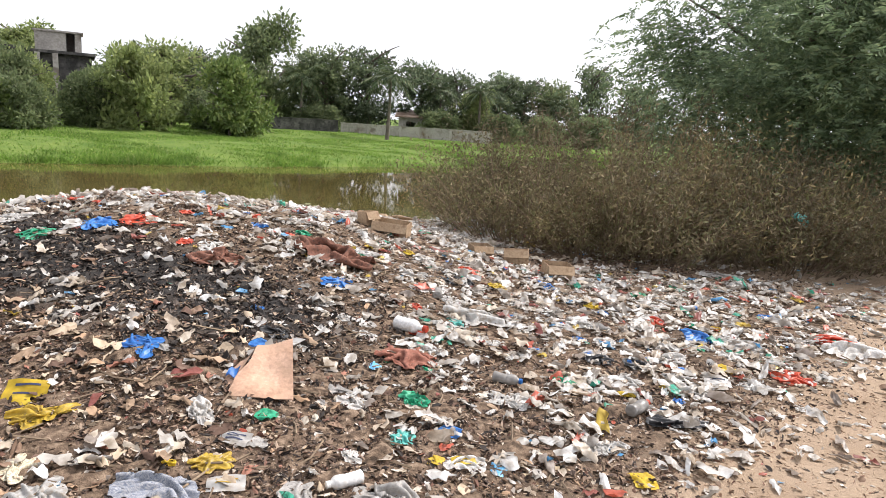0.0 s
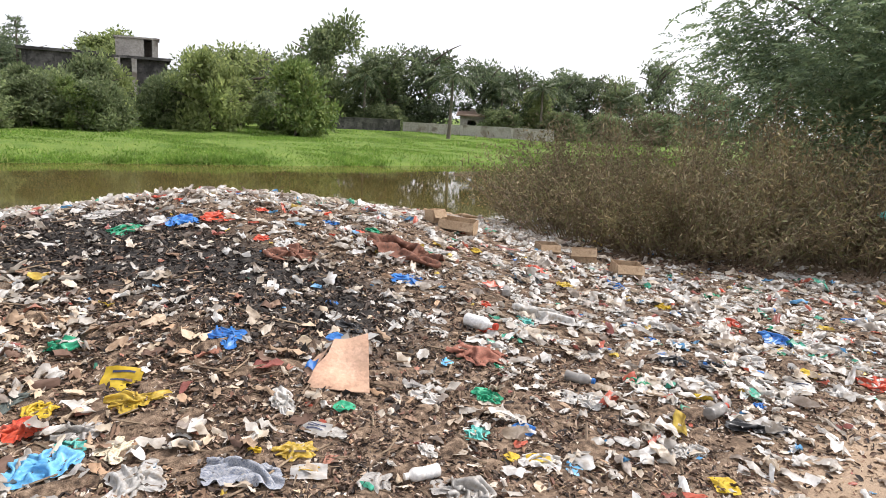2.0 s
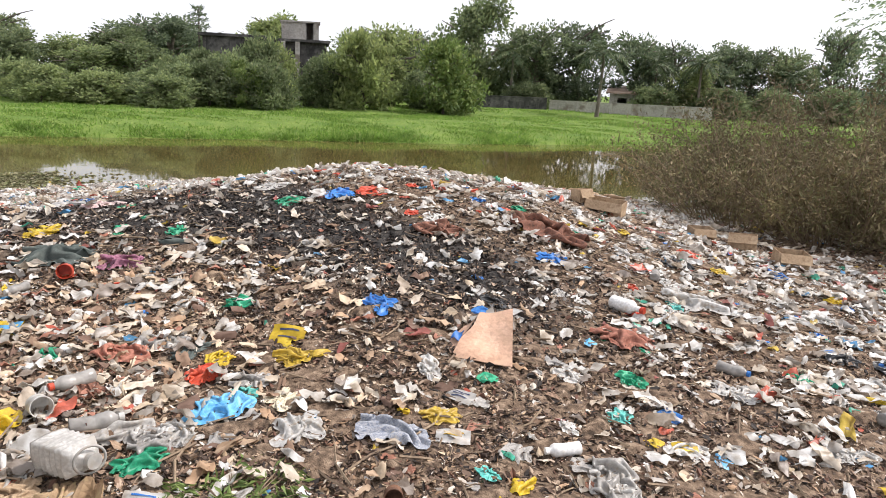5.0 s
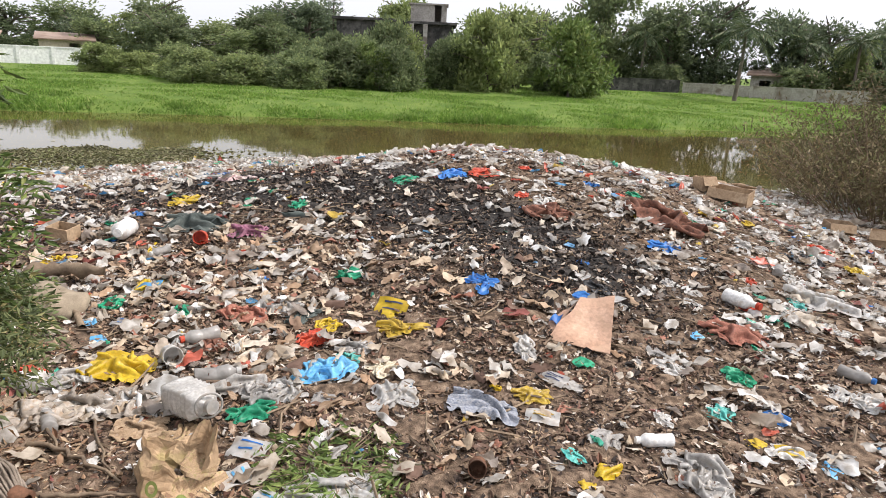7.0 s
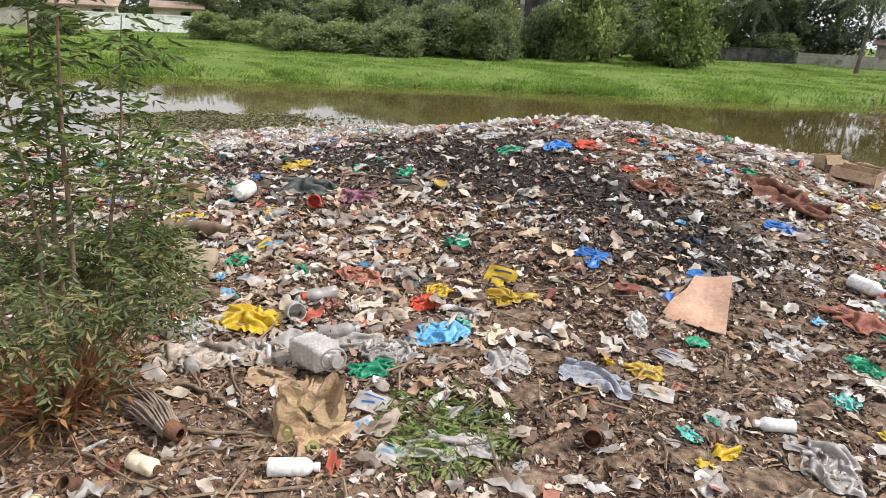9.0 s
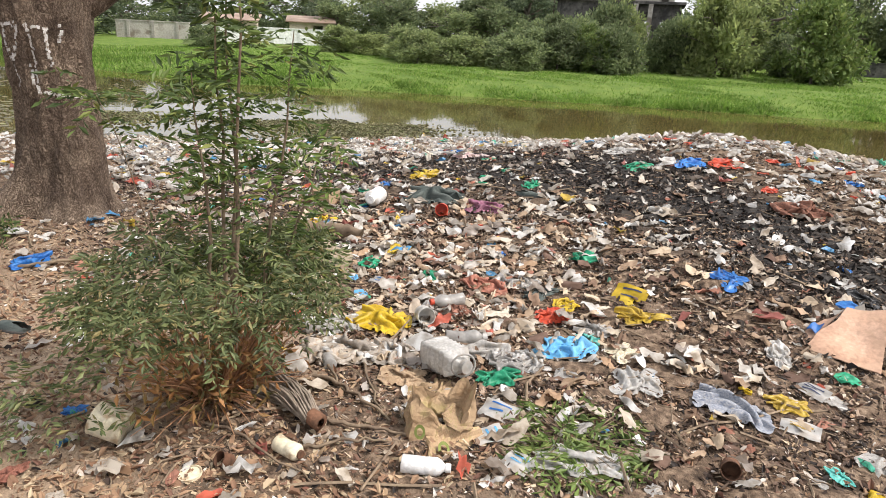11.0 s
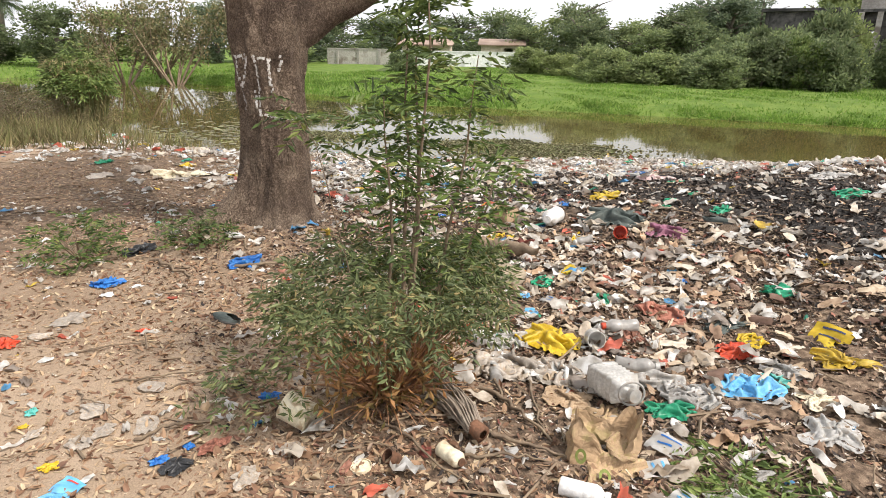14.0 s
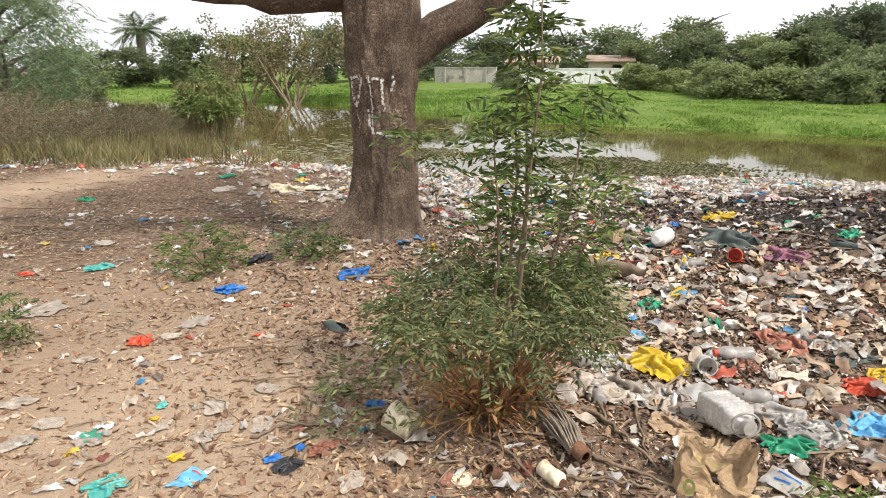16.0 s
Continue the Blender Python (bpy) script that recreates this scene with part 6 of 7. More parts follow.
def more_bags():
    rng = np.random.RandomState(320)
    x, y = strewn(110, lambda x, y: film_density(x, y) * (x > -1.2) * 1.0, (-1.2, 4.5, 3.2, 10.5), rng)
    bags([(a, b, s) for a, b, s in zip(x.tolist(), y.tolist(), rng.uniform(0.09, 0.26, 110).tolist())], WHITE, "small crumpled white plastic bag on the slope", 321)
    x, y = strewn(32, lambda x, y: film_density(x, y) * (y > 6.5) * 1.0, (-8, 0.5, 6.5, 11), rng)
    bags([(a, b, s) for a, b, s in zip(x.tolist(), y.tolist(), rng.uniform(0.08, 0.2, 32).tolist())], WHITE, "small crumpled white plastic bag near the crest", 322)
    x, y = strewn(60, lambda x, y: heap_density(x, y), (-6, 0.5, 2.2, 6), rng)
    bags([(a, b, s) for a, b, s in zip(x.tolist(), y.tolist(), rng.uniform(0.07, 0.18, 60).tolist())], CLEAR, "crumpled clouded plastic film on the rubbish", 323, "sheet", "plastic_film", "plastic film")
    x, y = strewn(28, shore_density, (-16, -6, -3, 9), rng)
    bags([(a, b, s) for a, b, s in zip(x.tolist(), y.tolist(), rng.uniform(0.12, 0.3, 28).tolist())], WHITE, "crumpled white plastic bag washed ashore", 324)
    for n, (m, word) in enumerate(((BLUE, "blue"), (ORANGE, "orange-red"), (GREEN, "green"), (YELLOW, "yellow"), (RUSTCLOTH, "brown"))):
        x, y = strewn(26, lambda x, y: film_density(x, y) + 0.2 * heap_density(x, y), (-7, 4, 3, 11), rng)
        bags([(a, b, s) for a, b, s in zip(x.tolist(), y.tolist(), rng.uniform(0.04, 0.13, 26).tolist())], m, "small " + word + " plastic scrap on the rubbish", 330 + n, "bag", "plastic_scrap", "plastic scrap")


more_bags()


def box(x, y, w, d, h, turn, label, tilt=0.0, flaps=2):
    """An open cardboard box with wall thickness and bent flaps."""
    ob = thing("cardboard_box", label, "cardboard box", "cardboard boxes")
    t = 0.006
    part("body", mesh("body", *joined([block(-w / 2, w / 2, -d / 2, d / 2, 0, t), block(-w / 2, w / 2, -d / 2, -d / 2 + t, t, h), block(-w / 2, w / 2, d / 2 - t, d / 2, t, h), block(-w / 2, -w / 2 + t, -d / 2 + t, d / 2 - t, t, h), block(w / 2 - t, w / 2, -d / 2 + t, d / 2 - t, t, h)]), CARD), ob)
    for k in range(flaps):
        f = part("flap", mesh("flap", *block(-w / 2, w / 2, 0, d * 0.48, -t / 2, t / 2), CARD), ob)
        f.matrix_basis = pose(0, (-d / 2, d / 2)[k], h, (-62, 35)[k], 0, (180, 0)[k])
    ob.matrix_basis = pose(x, y, float(ground_z(x, y)) - 0.02, tilt, tilt * 0.6, turn)


box(-0.72, 8.72, 0.42, 0.22, 0.18, -14, "flattened brown cardboard box lying near the water", 5, 1)
box(-1.0, 8.85, 0.16, 0.22, 0.19, 34, "brown cardboard box beside a larger one", -6, 1)
box(0.36, 8.95, 0.26, 0.18, 0.13, 20, "grey-brown cardboard box below the scrub", 4, 1)
box(0.78, 8.7, 0.29, 0.20, 0.19, -8, "brown cardboard box at the foot of the scrub", -4, 1)
box(1.17, 8.25, 0.31, 0.20, 0.18, 12, "tan cardboard box with its flap open", 5, 1)
box(-5.28, 4.15, 0.19, 0.15, 0.14, 15, "small tan cardboard box on burnt rubbish", 6, 0)


def bottle(x, y, length, turn, label, material=WHITE, cap=None, dent=0.0, shoulder=0.72, slant=0.0, fat=0.19):
    ob = thing("plastic_bottle", label, "bottle", "plastic bottles")
    r = length * fat
    v, f = lathe([(0.0, 0), (r * 0.9, 0), (r, 0.02 * length), (r * 0.97, 0.18 * length), (r, 0.2 * length), (r, 0.45 * length), (r * 0.97, 0.47 * length), (r, 0.5 * length), (r, shoulder * length), (r * 0.8, (shoulder + 0.08) * length), (r * 0.42, (shoulder + 0.15) * length), (r * 0.4, 0.93 * length), (0.0, 0.93 * length)], 22)
    v[:, 1] -= dent * r * np.exp(-((v[:, 2] / length - 0.35) / 0.15) ** 2) * (v[:, 1] > 0)
    part("body", mesh("body", v, f, material, True), ob)
    part("cap", mesh("cap", *lathe([(0, 0.9 * length), (r * 0.5, 0.9 * length), (r * 0.5, length), (r * 0.46, length * 1.005), (0, length * 1.005)], 16), cap or material, False), ob)
    ob.matrix_basis = pose(x, y, float(ground_z(x, y)) + r * 0.8, 90 + slant, 0, turn)
    return ob


spray = bottle(-0.52, 5.80, 0.27, 58, "white bottle with an orange-red lower end and bag", BOTTLEWHITE, ORANGE, 0.1, 0.6)
bottle(-0.58, 3.80, 0.17, -60, "empty dirty white plastic bottle on the heap", BOTTLEWHITE, None, 0.25)
bottle(-2.10, 2.19, 0.185, 128, "white plastic bottle lying on dead leaves", BOTTLEWHITE, BOTTLEWHITE, 0.1)
bottle(-4.96, 4.50, 0.24, 30, "squat white plastic canister on burnt rubbish", BOTTLEWHITE, BOTTLEWHITE, 0.1, 0.75, 0, 0.30)
bottle(-2.52, 1.92, 0.13, 100, "crushed printed drink can beside the bush", CREAM, RUST, 0.3, 0.8, 0, 0.26)
bottle(-2.72, 3.06, 0.22, 140, "clouded clear plastic bottle among the rubbish", CLEAR, WHITE, 0.4)
for n, (bx, by) in enumerate(((-4.35, 4.35), (0.15, 5.1), (0.95, 4.75), (1.25, 6.35), (-3.3, 2.62), (-3.0, 3.5), (-5.6, 4.2), (2.2, 7.2), (-0.2, 6.6), (-2.9, 2.45))):
    bottle(bx, by, 0.17 + 0.02 * (n % 3), 67 * n, "clear plastic bottle lying on the rubbish", CLEAR, (WHITE, BLUE, ORANGE)[n % 3], 0.35)


def water_jug():
    """A ribbed rectangular jug of clouded plastic with a neck and a loop handle."""
    ob = thing("water_jug", "large clouded ribbed plastic water jug lying on its side", "jug")
    prof = [(0.0, 0.0), (0.92, 0.0), (1.0, 0.03)]
    for k in range(5):
        prof += [(1.0, 0.06 + 0.045 * k), (0.925, 0.078 + 0.045 * k), (1.0, 0.098 + 0.045 * k)]
    prof += [(0.97, 0.29), (0.7, 0.335), (0.34, 0.355), (0.30, 0.375), (0.0, 0.375)]
    v, f = lathe(prof, 40)
    a = np.arctan2(v[:, 1], v[:, 0])
    sq = 1 / np.maximum(np.abs(np.cos(a)), np.abs(np.sin(a))) ** 0.72
    body = v * np.stack([0.088 * sq, 0.074 * sq, np.full(len(v), 0.80)], -1)
    part("body", mesh("body", body, f, MILKY, True), ob)
    part("cap", mesh("cap", *lathe([(0, 0.295), (0.036, 0.295), (0.036, 0.325), (0, 0.326)], 20), WHITE), ob, "white screw cap")
    t = np.linspace(0, 2 * np.pi, 25)
    part("handle", mesh("handle", *tube(np.stack([0.062 * np.cos(t), 0.062 * np.sin(t), 0.29 + 0.02 * np.cos(t)], -1), 0.006, 8), WHITE, True), ob, "white loop handle")
    ob.matrix_basis = pose(-2.62, 2.86, float(ground_z(-2.6, 2.9)) + 0.075, 84, 0, 80) @ Matrix.Scale(0.88, 4)


water_jug()


def paper_sack():
    """A crushed paper bag standing open: buckled walls with sharp creases, a torn mouth, a hanging front flap."""
    ob = thing("paper_bag", "large torn crumpled brown paper bag on the ground", "paper bag")
    rng = np.random.RandomState(401)
    na, nz = 40, 13
    A, T = np.meshgrid(np.arange(na) * 2 * np.pi / na, np.linspace(0, 1, nz))
    corner = 1 / np.maximum(np.abs(np.cos(A)), np.abs(np.sin(A))) ** 0.75
    R = 0.105 * corner * (1 + 0.12 * T)
    for _ in range(7):
        m, kz, ph = rng.randint(2, 7), rng.uniform(-7, 7), rng.uniform(0, 6)
        R = R * (1 + 0.075 * (np.abs(np.sin(m * A / 2 + kz * T + ph)) - 0.6))
    top = 0.15 + 0.04 * np.sin(A * 2 + 1) + 0.035 * np.abs(np.sin(A * 4.5 + 0.6)) - 0.11 * np.exp(-((A - 4.9) / 0.55) ** 2)
    Z = T * top + 0.014 * np.sin(A * 6 + T * 8) * T
    X, Y = R * np.cos(A) * 1.15 + 0.05 * T * T, R * np.sin(A) * 0.85 + 0.05 * T
    v = np.stack([X, Y, Z], -1).reshape(-1, 3)
    i, j = np.meshgrid(np.arange(nz - 1), np.arange(na), indexing="ij")
    q0, q1 = i * na + j, i * na + (j + 1) % na
    f = np.stack([q0, q1, q1 + na, q0 + na], -1).reshape(-1, 4)
    part("wall", mesh("wall", v, f, KRAFT, False), ob)
    for n, (px, py, pz, size, tx, tz) in enumerate(((0.10, -0.09, 0.02, 0.27, 12, 25), (-0.02, -0.14, 0.0, 0.19, 4, 60), (0.11, 0.0, 0.07, 0.20, 15, 70))):
        part("torn_flap", drape(405 + n, KRAFT, 0.75, 0.42, 13, "torn_flap", False), ob, "torn hanging flap").matrix_basis = pose(px, py, pz, tx, 0, tz) @ Matrix.Scale(size, 4)
    for px, py, pz, rx, rz in ((-0.075, -0.125, 0.09, 75, -25), (0.03, -0.165, 0.03, 40, 10)):
        a = np.arange(14) * 2 * np.pi / 14
        ring = np.concatenate([np.stack([r * np.cos(a), 1.3 * r * np.sin(a), 0 * a], -1) for r in (0.014, 0.026)])
        rf = [(c, (c + 1) % 14, 14 + (c + 1) % 14, 14 + c) for c in range(14)]
        part("print_ring", mesh("print_ring", ring, rf, OLIVE), ob, "olive green printed ring").matrix_basis = pose(px, py, pz, rx, 0, rz)
    ob.matrix_basis = pose(-2.2, 2.46, float(ground_z(-2.2, 2.46)) - 0.01, 0, 0, 50) @ Matrix.Scale(0.9, 4)
    ob = thing("paper_sheet", "torn sheet of brown paper on the ground", "paper sheet", me=drape(402, KRAFT, 0.7, 0.14))
    lay(ob, -2.42, 2.66, 0.26, 70, 0.01)


paper_sack()


def sheet_of_card():
    """A torn side of a carton: it stands up from its long lower edge, with a bent-over flap and a crease across."""
    ob = thing("cardboard_sheet", "peach-coloured cardboard sheet bent up on the heap", "cardboard")
    k = 16
    U, V = np.meshgrid(np.linspace(0, 1, k), np.linspace(0, 1, k), indexing="ij")
    low_l, low_r, top_l, top_r = np.array([-0.20, 0.03, 0.0]), np.array([0.165, -0.01, 0.0]), np.array([-0.035, 0.30, 0.185]), np.array([0.150, 0.33, 0.215])
    a, b = U[..., None], V[..., None]
    P = (low_l * (1 - a) + low_r * a) * (1 - b) + (top_l * (1 - a) + top_r * a) * b
    bend = 0.020 * np.abs(U + 0.5 * V - 0.75) + 0.010 * np.sin(U * 5 + V * 3) + 0.022 * (np.maximum(0, V - 0.72) * 3) ** 2 * (1 - U) + 0.007 * np.sin(V * 9 + U * 2)
    P = P + np.stack([0.008 * np.sin(V * 11) * (U < 0.05), -0.5 * bend, 0.7 * bend + 0.012], -1)
    v = P.reshape(-1, 3)
    i, j = np.meshgrid(np.arange(k - 1), np.arange(k - 1), indexing="ij")
    q = (i * k + j).ravel()
    f = np.stack([q, q + k, q + k + 1, q + 1], -1)
    both = joined([(v, f), (v + [0, 0.003, -0.006], f[:, ::-1])])
    part("sheet", mesh("sheet", *both, PEACH, True), ob)

    def flap(corners, mat, name, label):
        c = np.array(corners, float)
        m = 6
        A, B = np.meshgrid(np.linspace(0, 1, m), np.linspace(0, 1, m), indexing="ij")
        A, B = A[..., None], B[..., None]
        w = (c[0] * (1 - A) + c[1] * A) * (1 - B) + (c[3] * (1 - A) + c[2] * A) * B + np.array([0, 0, 0.012]) * np.sin(A * 4 + B * 3)
        w = w.reshape(-1, 3)
        i, j = np.meshgrid(np.arange(m - 1), np.arange(m - 1), indexing="ij")
        q = (i * m + j).ravel()
        g = np.stack([q, q + m, q + m + 1, q + 1], -1)
        part(name, mesh(name, *joined([(w, g), (w - [0, 0, 0.005], g[:, ::-1])]), mat, True), ob, label)

    flap([(-0.27, 0.06, 0.015), (-0.205, 0.035, 0.022), (-0.045, 0.305, 0.20), (-0.13, 0.28, 0.12)], PEACH, "flap", "folded side flap")
    flap([(-0.09, 0.275, 0.16), (0.05, 0.33, 0.20), (0.03, 0.40, 0.21), (-0.12, 0.36, 0.15)], CLEAR, "inner_flap", "pale grey torn edge")
    flap([(-0.20, 0.14, 0.092), (-0.155, 0.13, 0.094), (-0.125, 0.19, 0.124), (-0.17, 0.2, 0.12)], BLUE, "print_patch", "blue printed patch")
    part("torn_label", drape(403, BLUE, 0.5, 0.1, 12, "torn_label"), ob, "torn blue label").matrix_basis = pose(-0.04, 0.39, 0.19, 25) @ Matrix.Scale(0.13, 4)
    ob.matrix_basis = pose(-1.17, 4.37, float(ground_z(-1.17, 4.40)), 0, 0, 10)


sheet_of_card()

CLOTHS = (
    ("plastic_sheet", "dirty beige plastic sheeting beside the jug", GRIMY, -3.05, 2.5, 0.42, 70, 0.6, 0.28),
    ("plastic_sheet", "dirty beige plastic sheeting beside the jug", GRIMY, -2.85, 2.78, 0.34, 10, 0.6, 0.28),
    ("plastic_sheet", "torn brown card and plastic near the jug", CARD, -2.62, 2.66, 0.26, 30, 0.7, 0.12),
    ("plastic_sheet", "clouded plastic sheeting beyond the jug", CLEAR, -2.52, 3.12, 0.34, 50, 0.5, 0.25),
    ("plastic_sheet", "clouded plastic sheeting beyond the jug", WHITE, -2.28, 3.2, 0.24, 110, 0.7, 0.35),
    ("plastic_sheet", "grey plastic sheet standing up in folds", CLEAR, -2.95, 3.95, 0.34, 20, 0.7, 0.4),
    ("plastic_sheet", "dark grey plastic sheet in stiff folds", GREYCLOTH, -2.72, 3.92, 0.30, 60, 0.6, 0.35),
    ("plastic_bag", "orange-red bag tied round a bottle", ORANGE, -0.36, 5.74, 0.15, 60, 0.7, 0.45),
    ("cloth", "torn brown rag on the heap", DARKRUST, -2.95, 3.4, 0.3, 0, 0.4, 0.2),
    ("cloth", "torn red and white packaging on the heap", RUSTCLOTH, -3.05, 3.75, 0.36, 10, 0.25, 0.2),
    ("cloth", "rust-brown crumpled cloth lying on the slope", RUSTCLOTH, -0.42, 5.25, 0.44, 30, 0.9, 0.25),
    ("cloth", "rust-red torn cloth on the dark heap", DARKRUST, -2.07, 6.45, 0.5, 10, 0.5, 0.2),
    ("cloth", "long strip of rust-red cloth across the heap", DARKRUST, -1.16, 7.05, 0.85, -12, 0.28, 0.16),
    ("cloth", "dark grey-green cloth lying in thick folds", GREYCLOTH, -4.62, 4.85, 0.62, 25, 0.6, 0.3),
    ("net_bag", "crumpled purple net bag on ashes", PURPLE, -4.05, 4.88, 0.38, 10, 0.6, 0.25),
    ("cloth", "blue and white striped cloth trodden into rubbish", STRIPE, -1.4, 3.55, 0.38, 10, 0.4, 0.2),
    ("cloth", "bright pale blue cloth lying on rubbish", PALEBLUE, -2.24, 3.44, 0.36, 65, 0.72, 0.26),
    ("plastic_bag", "dirty yellow torn plastic bag on the heap", OCHRE, -2.1, 4.0, 0.34, 20, 0.5, 0.22),
    ("plastic_bag", "large yellow plastic bag spread in folds", YELLOW, -3.15, 2.98, 0.40, 15, 0.6, 0.28),
    ("plastic_bag", "white plastic carrier bag with handles spread out", WHITE, -1.8, 3.42, 0.36, 100, 0.75, 0.24),
    ("plastic_sheet", "long crumpled grey-white plastic sheet", CLEAR, -0.42, 3.62, 0.36, 100, 0.45, 0.18),
    ("plastic_strip", "bent white plastic strip among green twigs", WHITE, -1.66, 2.72, 0.42, 35, 0.16, 0.1),
    ("plastic_strip", "pale crumpled plastic strip beside cardboard", WHITE, -1.42, 4.15, 0.26, 120, 0.25, 0.15),
    ("packet", "flat teal packet on the ground", TEAL, -0.93, 3.44, 0.13, -30, 0.45, 0.05),
    ("cloth", "dirty clouded plastic sheeting in folds", GRIMY, -2.98, 2.66, 0.40, 40, 0.7, 0.3),
    ("cloth", "dirty clouded plastic sheeting in folds", CLEAR, -3.28, 2.78, 0.3, 80, 0.7, 0.3),
    ("cloth", "black crumpled strip of cloth on sand", BLACK, 1.2, 4.65, 0.40, -8, 0.14, 0.1),
    ("cloth", "dark red strip of cloth on the sand", RUSTCLOTH, -3.03, 1.13, 0.17, 100, 0.3, 0.12),
    ("plastic_bag", "pink and white thin plastic bag on the heap", PINK, -5.35, 6.15, 0.44, 40, 0.6, 0.3),
    ("plastic_bag", "clouded thin bag beside blue cloth", CLEAR, -2.24, 3.72, 0.24, 20, 0.6, 0.3),
    ("cloth", "cream crumpled cloth behind a white bag", CREAM, -2.0, 3.62, 0.24, 100, 0.7, 0.22),
    ("plastic_bag", "clouded thin bag below the blue cloth", CLEAR, -2.34, 3.12, 0.26, 140, 0.8, 0.3),
    ("net_bag", "tangled dirty yellow net on the heap", OCHRE, -1.24, 3.78, 0.22, 30, 0.6, 0.16),
    ("cardboard_sheet", "large flattened tan cardboard by the water", CARD, -2.2, 11.6, 0.9, 10, 0.6, 0.12),
    ("cardboard_sheet", "large flattened tan cardboard by the water", CARD, -1.45, 11.9, 1.0, 30, 0.6, 0.12),
    ("cardboard_sheet", "large flattened tan cardboard by the water", CARD, -0.7, 11.8, 0.9, 160, 0.6, 0.12),
    ("plastic_sheet", "large white plastic sheet half buried in rubbish", WHITE, 0.1, 6.25, 0.55, 5, 0.5, 0.2),
    ("plastic_sheet", "large white plastic bag spread on the sand", WHITE, 3.3, 6.2, 0.55, 15, 0.55, 0.3),
    ("cloth", "brown rag on the ground by the shore", OLDWOOD, -10.1, 1.62, 0.55, 12, 0.35, 0.3),
    ("plastic_sheet", "pale plastic sheet lying by the shore", CREAM, -9.5, 2.0, 0.8, 70, 0.4, 0.12),
)
for n, (nm, lb, m, x, y, s, turn, asp, fold) in enumerate(CLOTHS):
    lay(thing(nm, lb, nm.replace("_", " "), me=drape(420 + n, m, asp, fold, 42, nm)), x, y, s, turn, 0.012)


def tin_can(x, y, r, h, turn, lean, label, material, name="tin_can"):
    ob = thing(name, label, name.replace("_", " "))
    part("body", mesh("body", *lathe([(0, 0), (r, 0), (r * 1.03, 0.004), (r, 0.01), (r, h * 0.5), (r * 0.98, h * 0.52), (r, h * 0.54), (r, h - 0.006), (r * 1.03, h), (r * 0.95, h), (r * 0.95, 0.006), (0, 0.006)], 40), material), ob)
    ob.matrix_basis = pose(x, y, float(ground_z(x, y)) + (r * 0.9 if abs(lean) > 60 else 0.0), lean, 0, turn)


tin_can(-1.24, 3.13, 0.036, 0.075, 20, 70, "open rusty tin can on the ground", RUST)
tin_can(-3.0, 3.16, 0.048, 0.10, 60, 75, "white plastic cup lying on its side", WHITE, "plastic_cup")
tin_can(-2.95, 1.52, 0.064, 0.13, 310, 72, "cream plastic pot lying by the bush", CREAM, "plastic_pot")
tin_can(-2.59, 1.60, 0.042, 0.012, 0, 6, "round cream lid lying on dead leaves", CREAM, "lid")
tin_can(-2.56, 1.74, 0.028, 0.055, 0, 50, "rusty crushed tin among dead leaves", RUST)
tin_can(-3.46, 1.34, 0.03, 0.03, 0, 20, "small black plastic lid on the sand", BLACK, "lid")
tin_can(-4.25, 4.58, 0.05, 0.11, 40, 78, "orange-red plastic cup on ashes", ORANGE, "plastic_cup")


def fibre_stump():
    """A dried palm stump: a bundle of grey fibres that ends in a hollow ring."""
    rng = np.random.RandomState(450)
    ob = thing("palm_fibre_stump", "dried grey bundle of palm fibres with a hollow end", "dry stump")
    u = np.linspace(0, 1, 9)
    for k in range(80):
        a, r = rng.uniform(0, 6.283), 0.05 * rng.uniform(0.1, 1) ** 0.5
        spread = 2.1 - 1.4 * u ** 0.8
        bow = 0.05 * np.sin(u * 3.1) + 0.012 * np.sin(u * 7 + k)
        c = np.stack([u * 0.40 + rng.uniform(-0.03, 0.02) * (1 - u), np.cos(a) * r * spread + bow, 0.045 + np.sin(a) * r * 0.6 * spread + 0.01 * np.sin(u * 5 + k)], -1)
        part("fibre", mesh("fibre", *tube(c, (0.0035 + 0.003 * rng.uniform()) * (0.6 + 0.5 * u), 4), OLDWOOD, True), ob)
    part("hollow_end", mesh("hollow_end", *tube([(0.39, 0, 0.05), (0.45, 0, 0.045), (0.451, 0, 0.045)], [0.034, 0.036, 0.02], 14), RUST, True), ob, "dark hollow end")
    ob.matrix_basis = pose(-2.93, 2.02, float(ground_z(-2.9, 2.05)), 0, 6, 10)


fibre_stump()


def filled_sack():
    ob = thing("sack", "half-full pale woven sack lying behind the bush", "sack", me=lump(460, SACKING, 0, 0.55, 0.06))
    lay(ob, -4.12, 3.22, 0.60, 35, 0.03)


filled_sack()


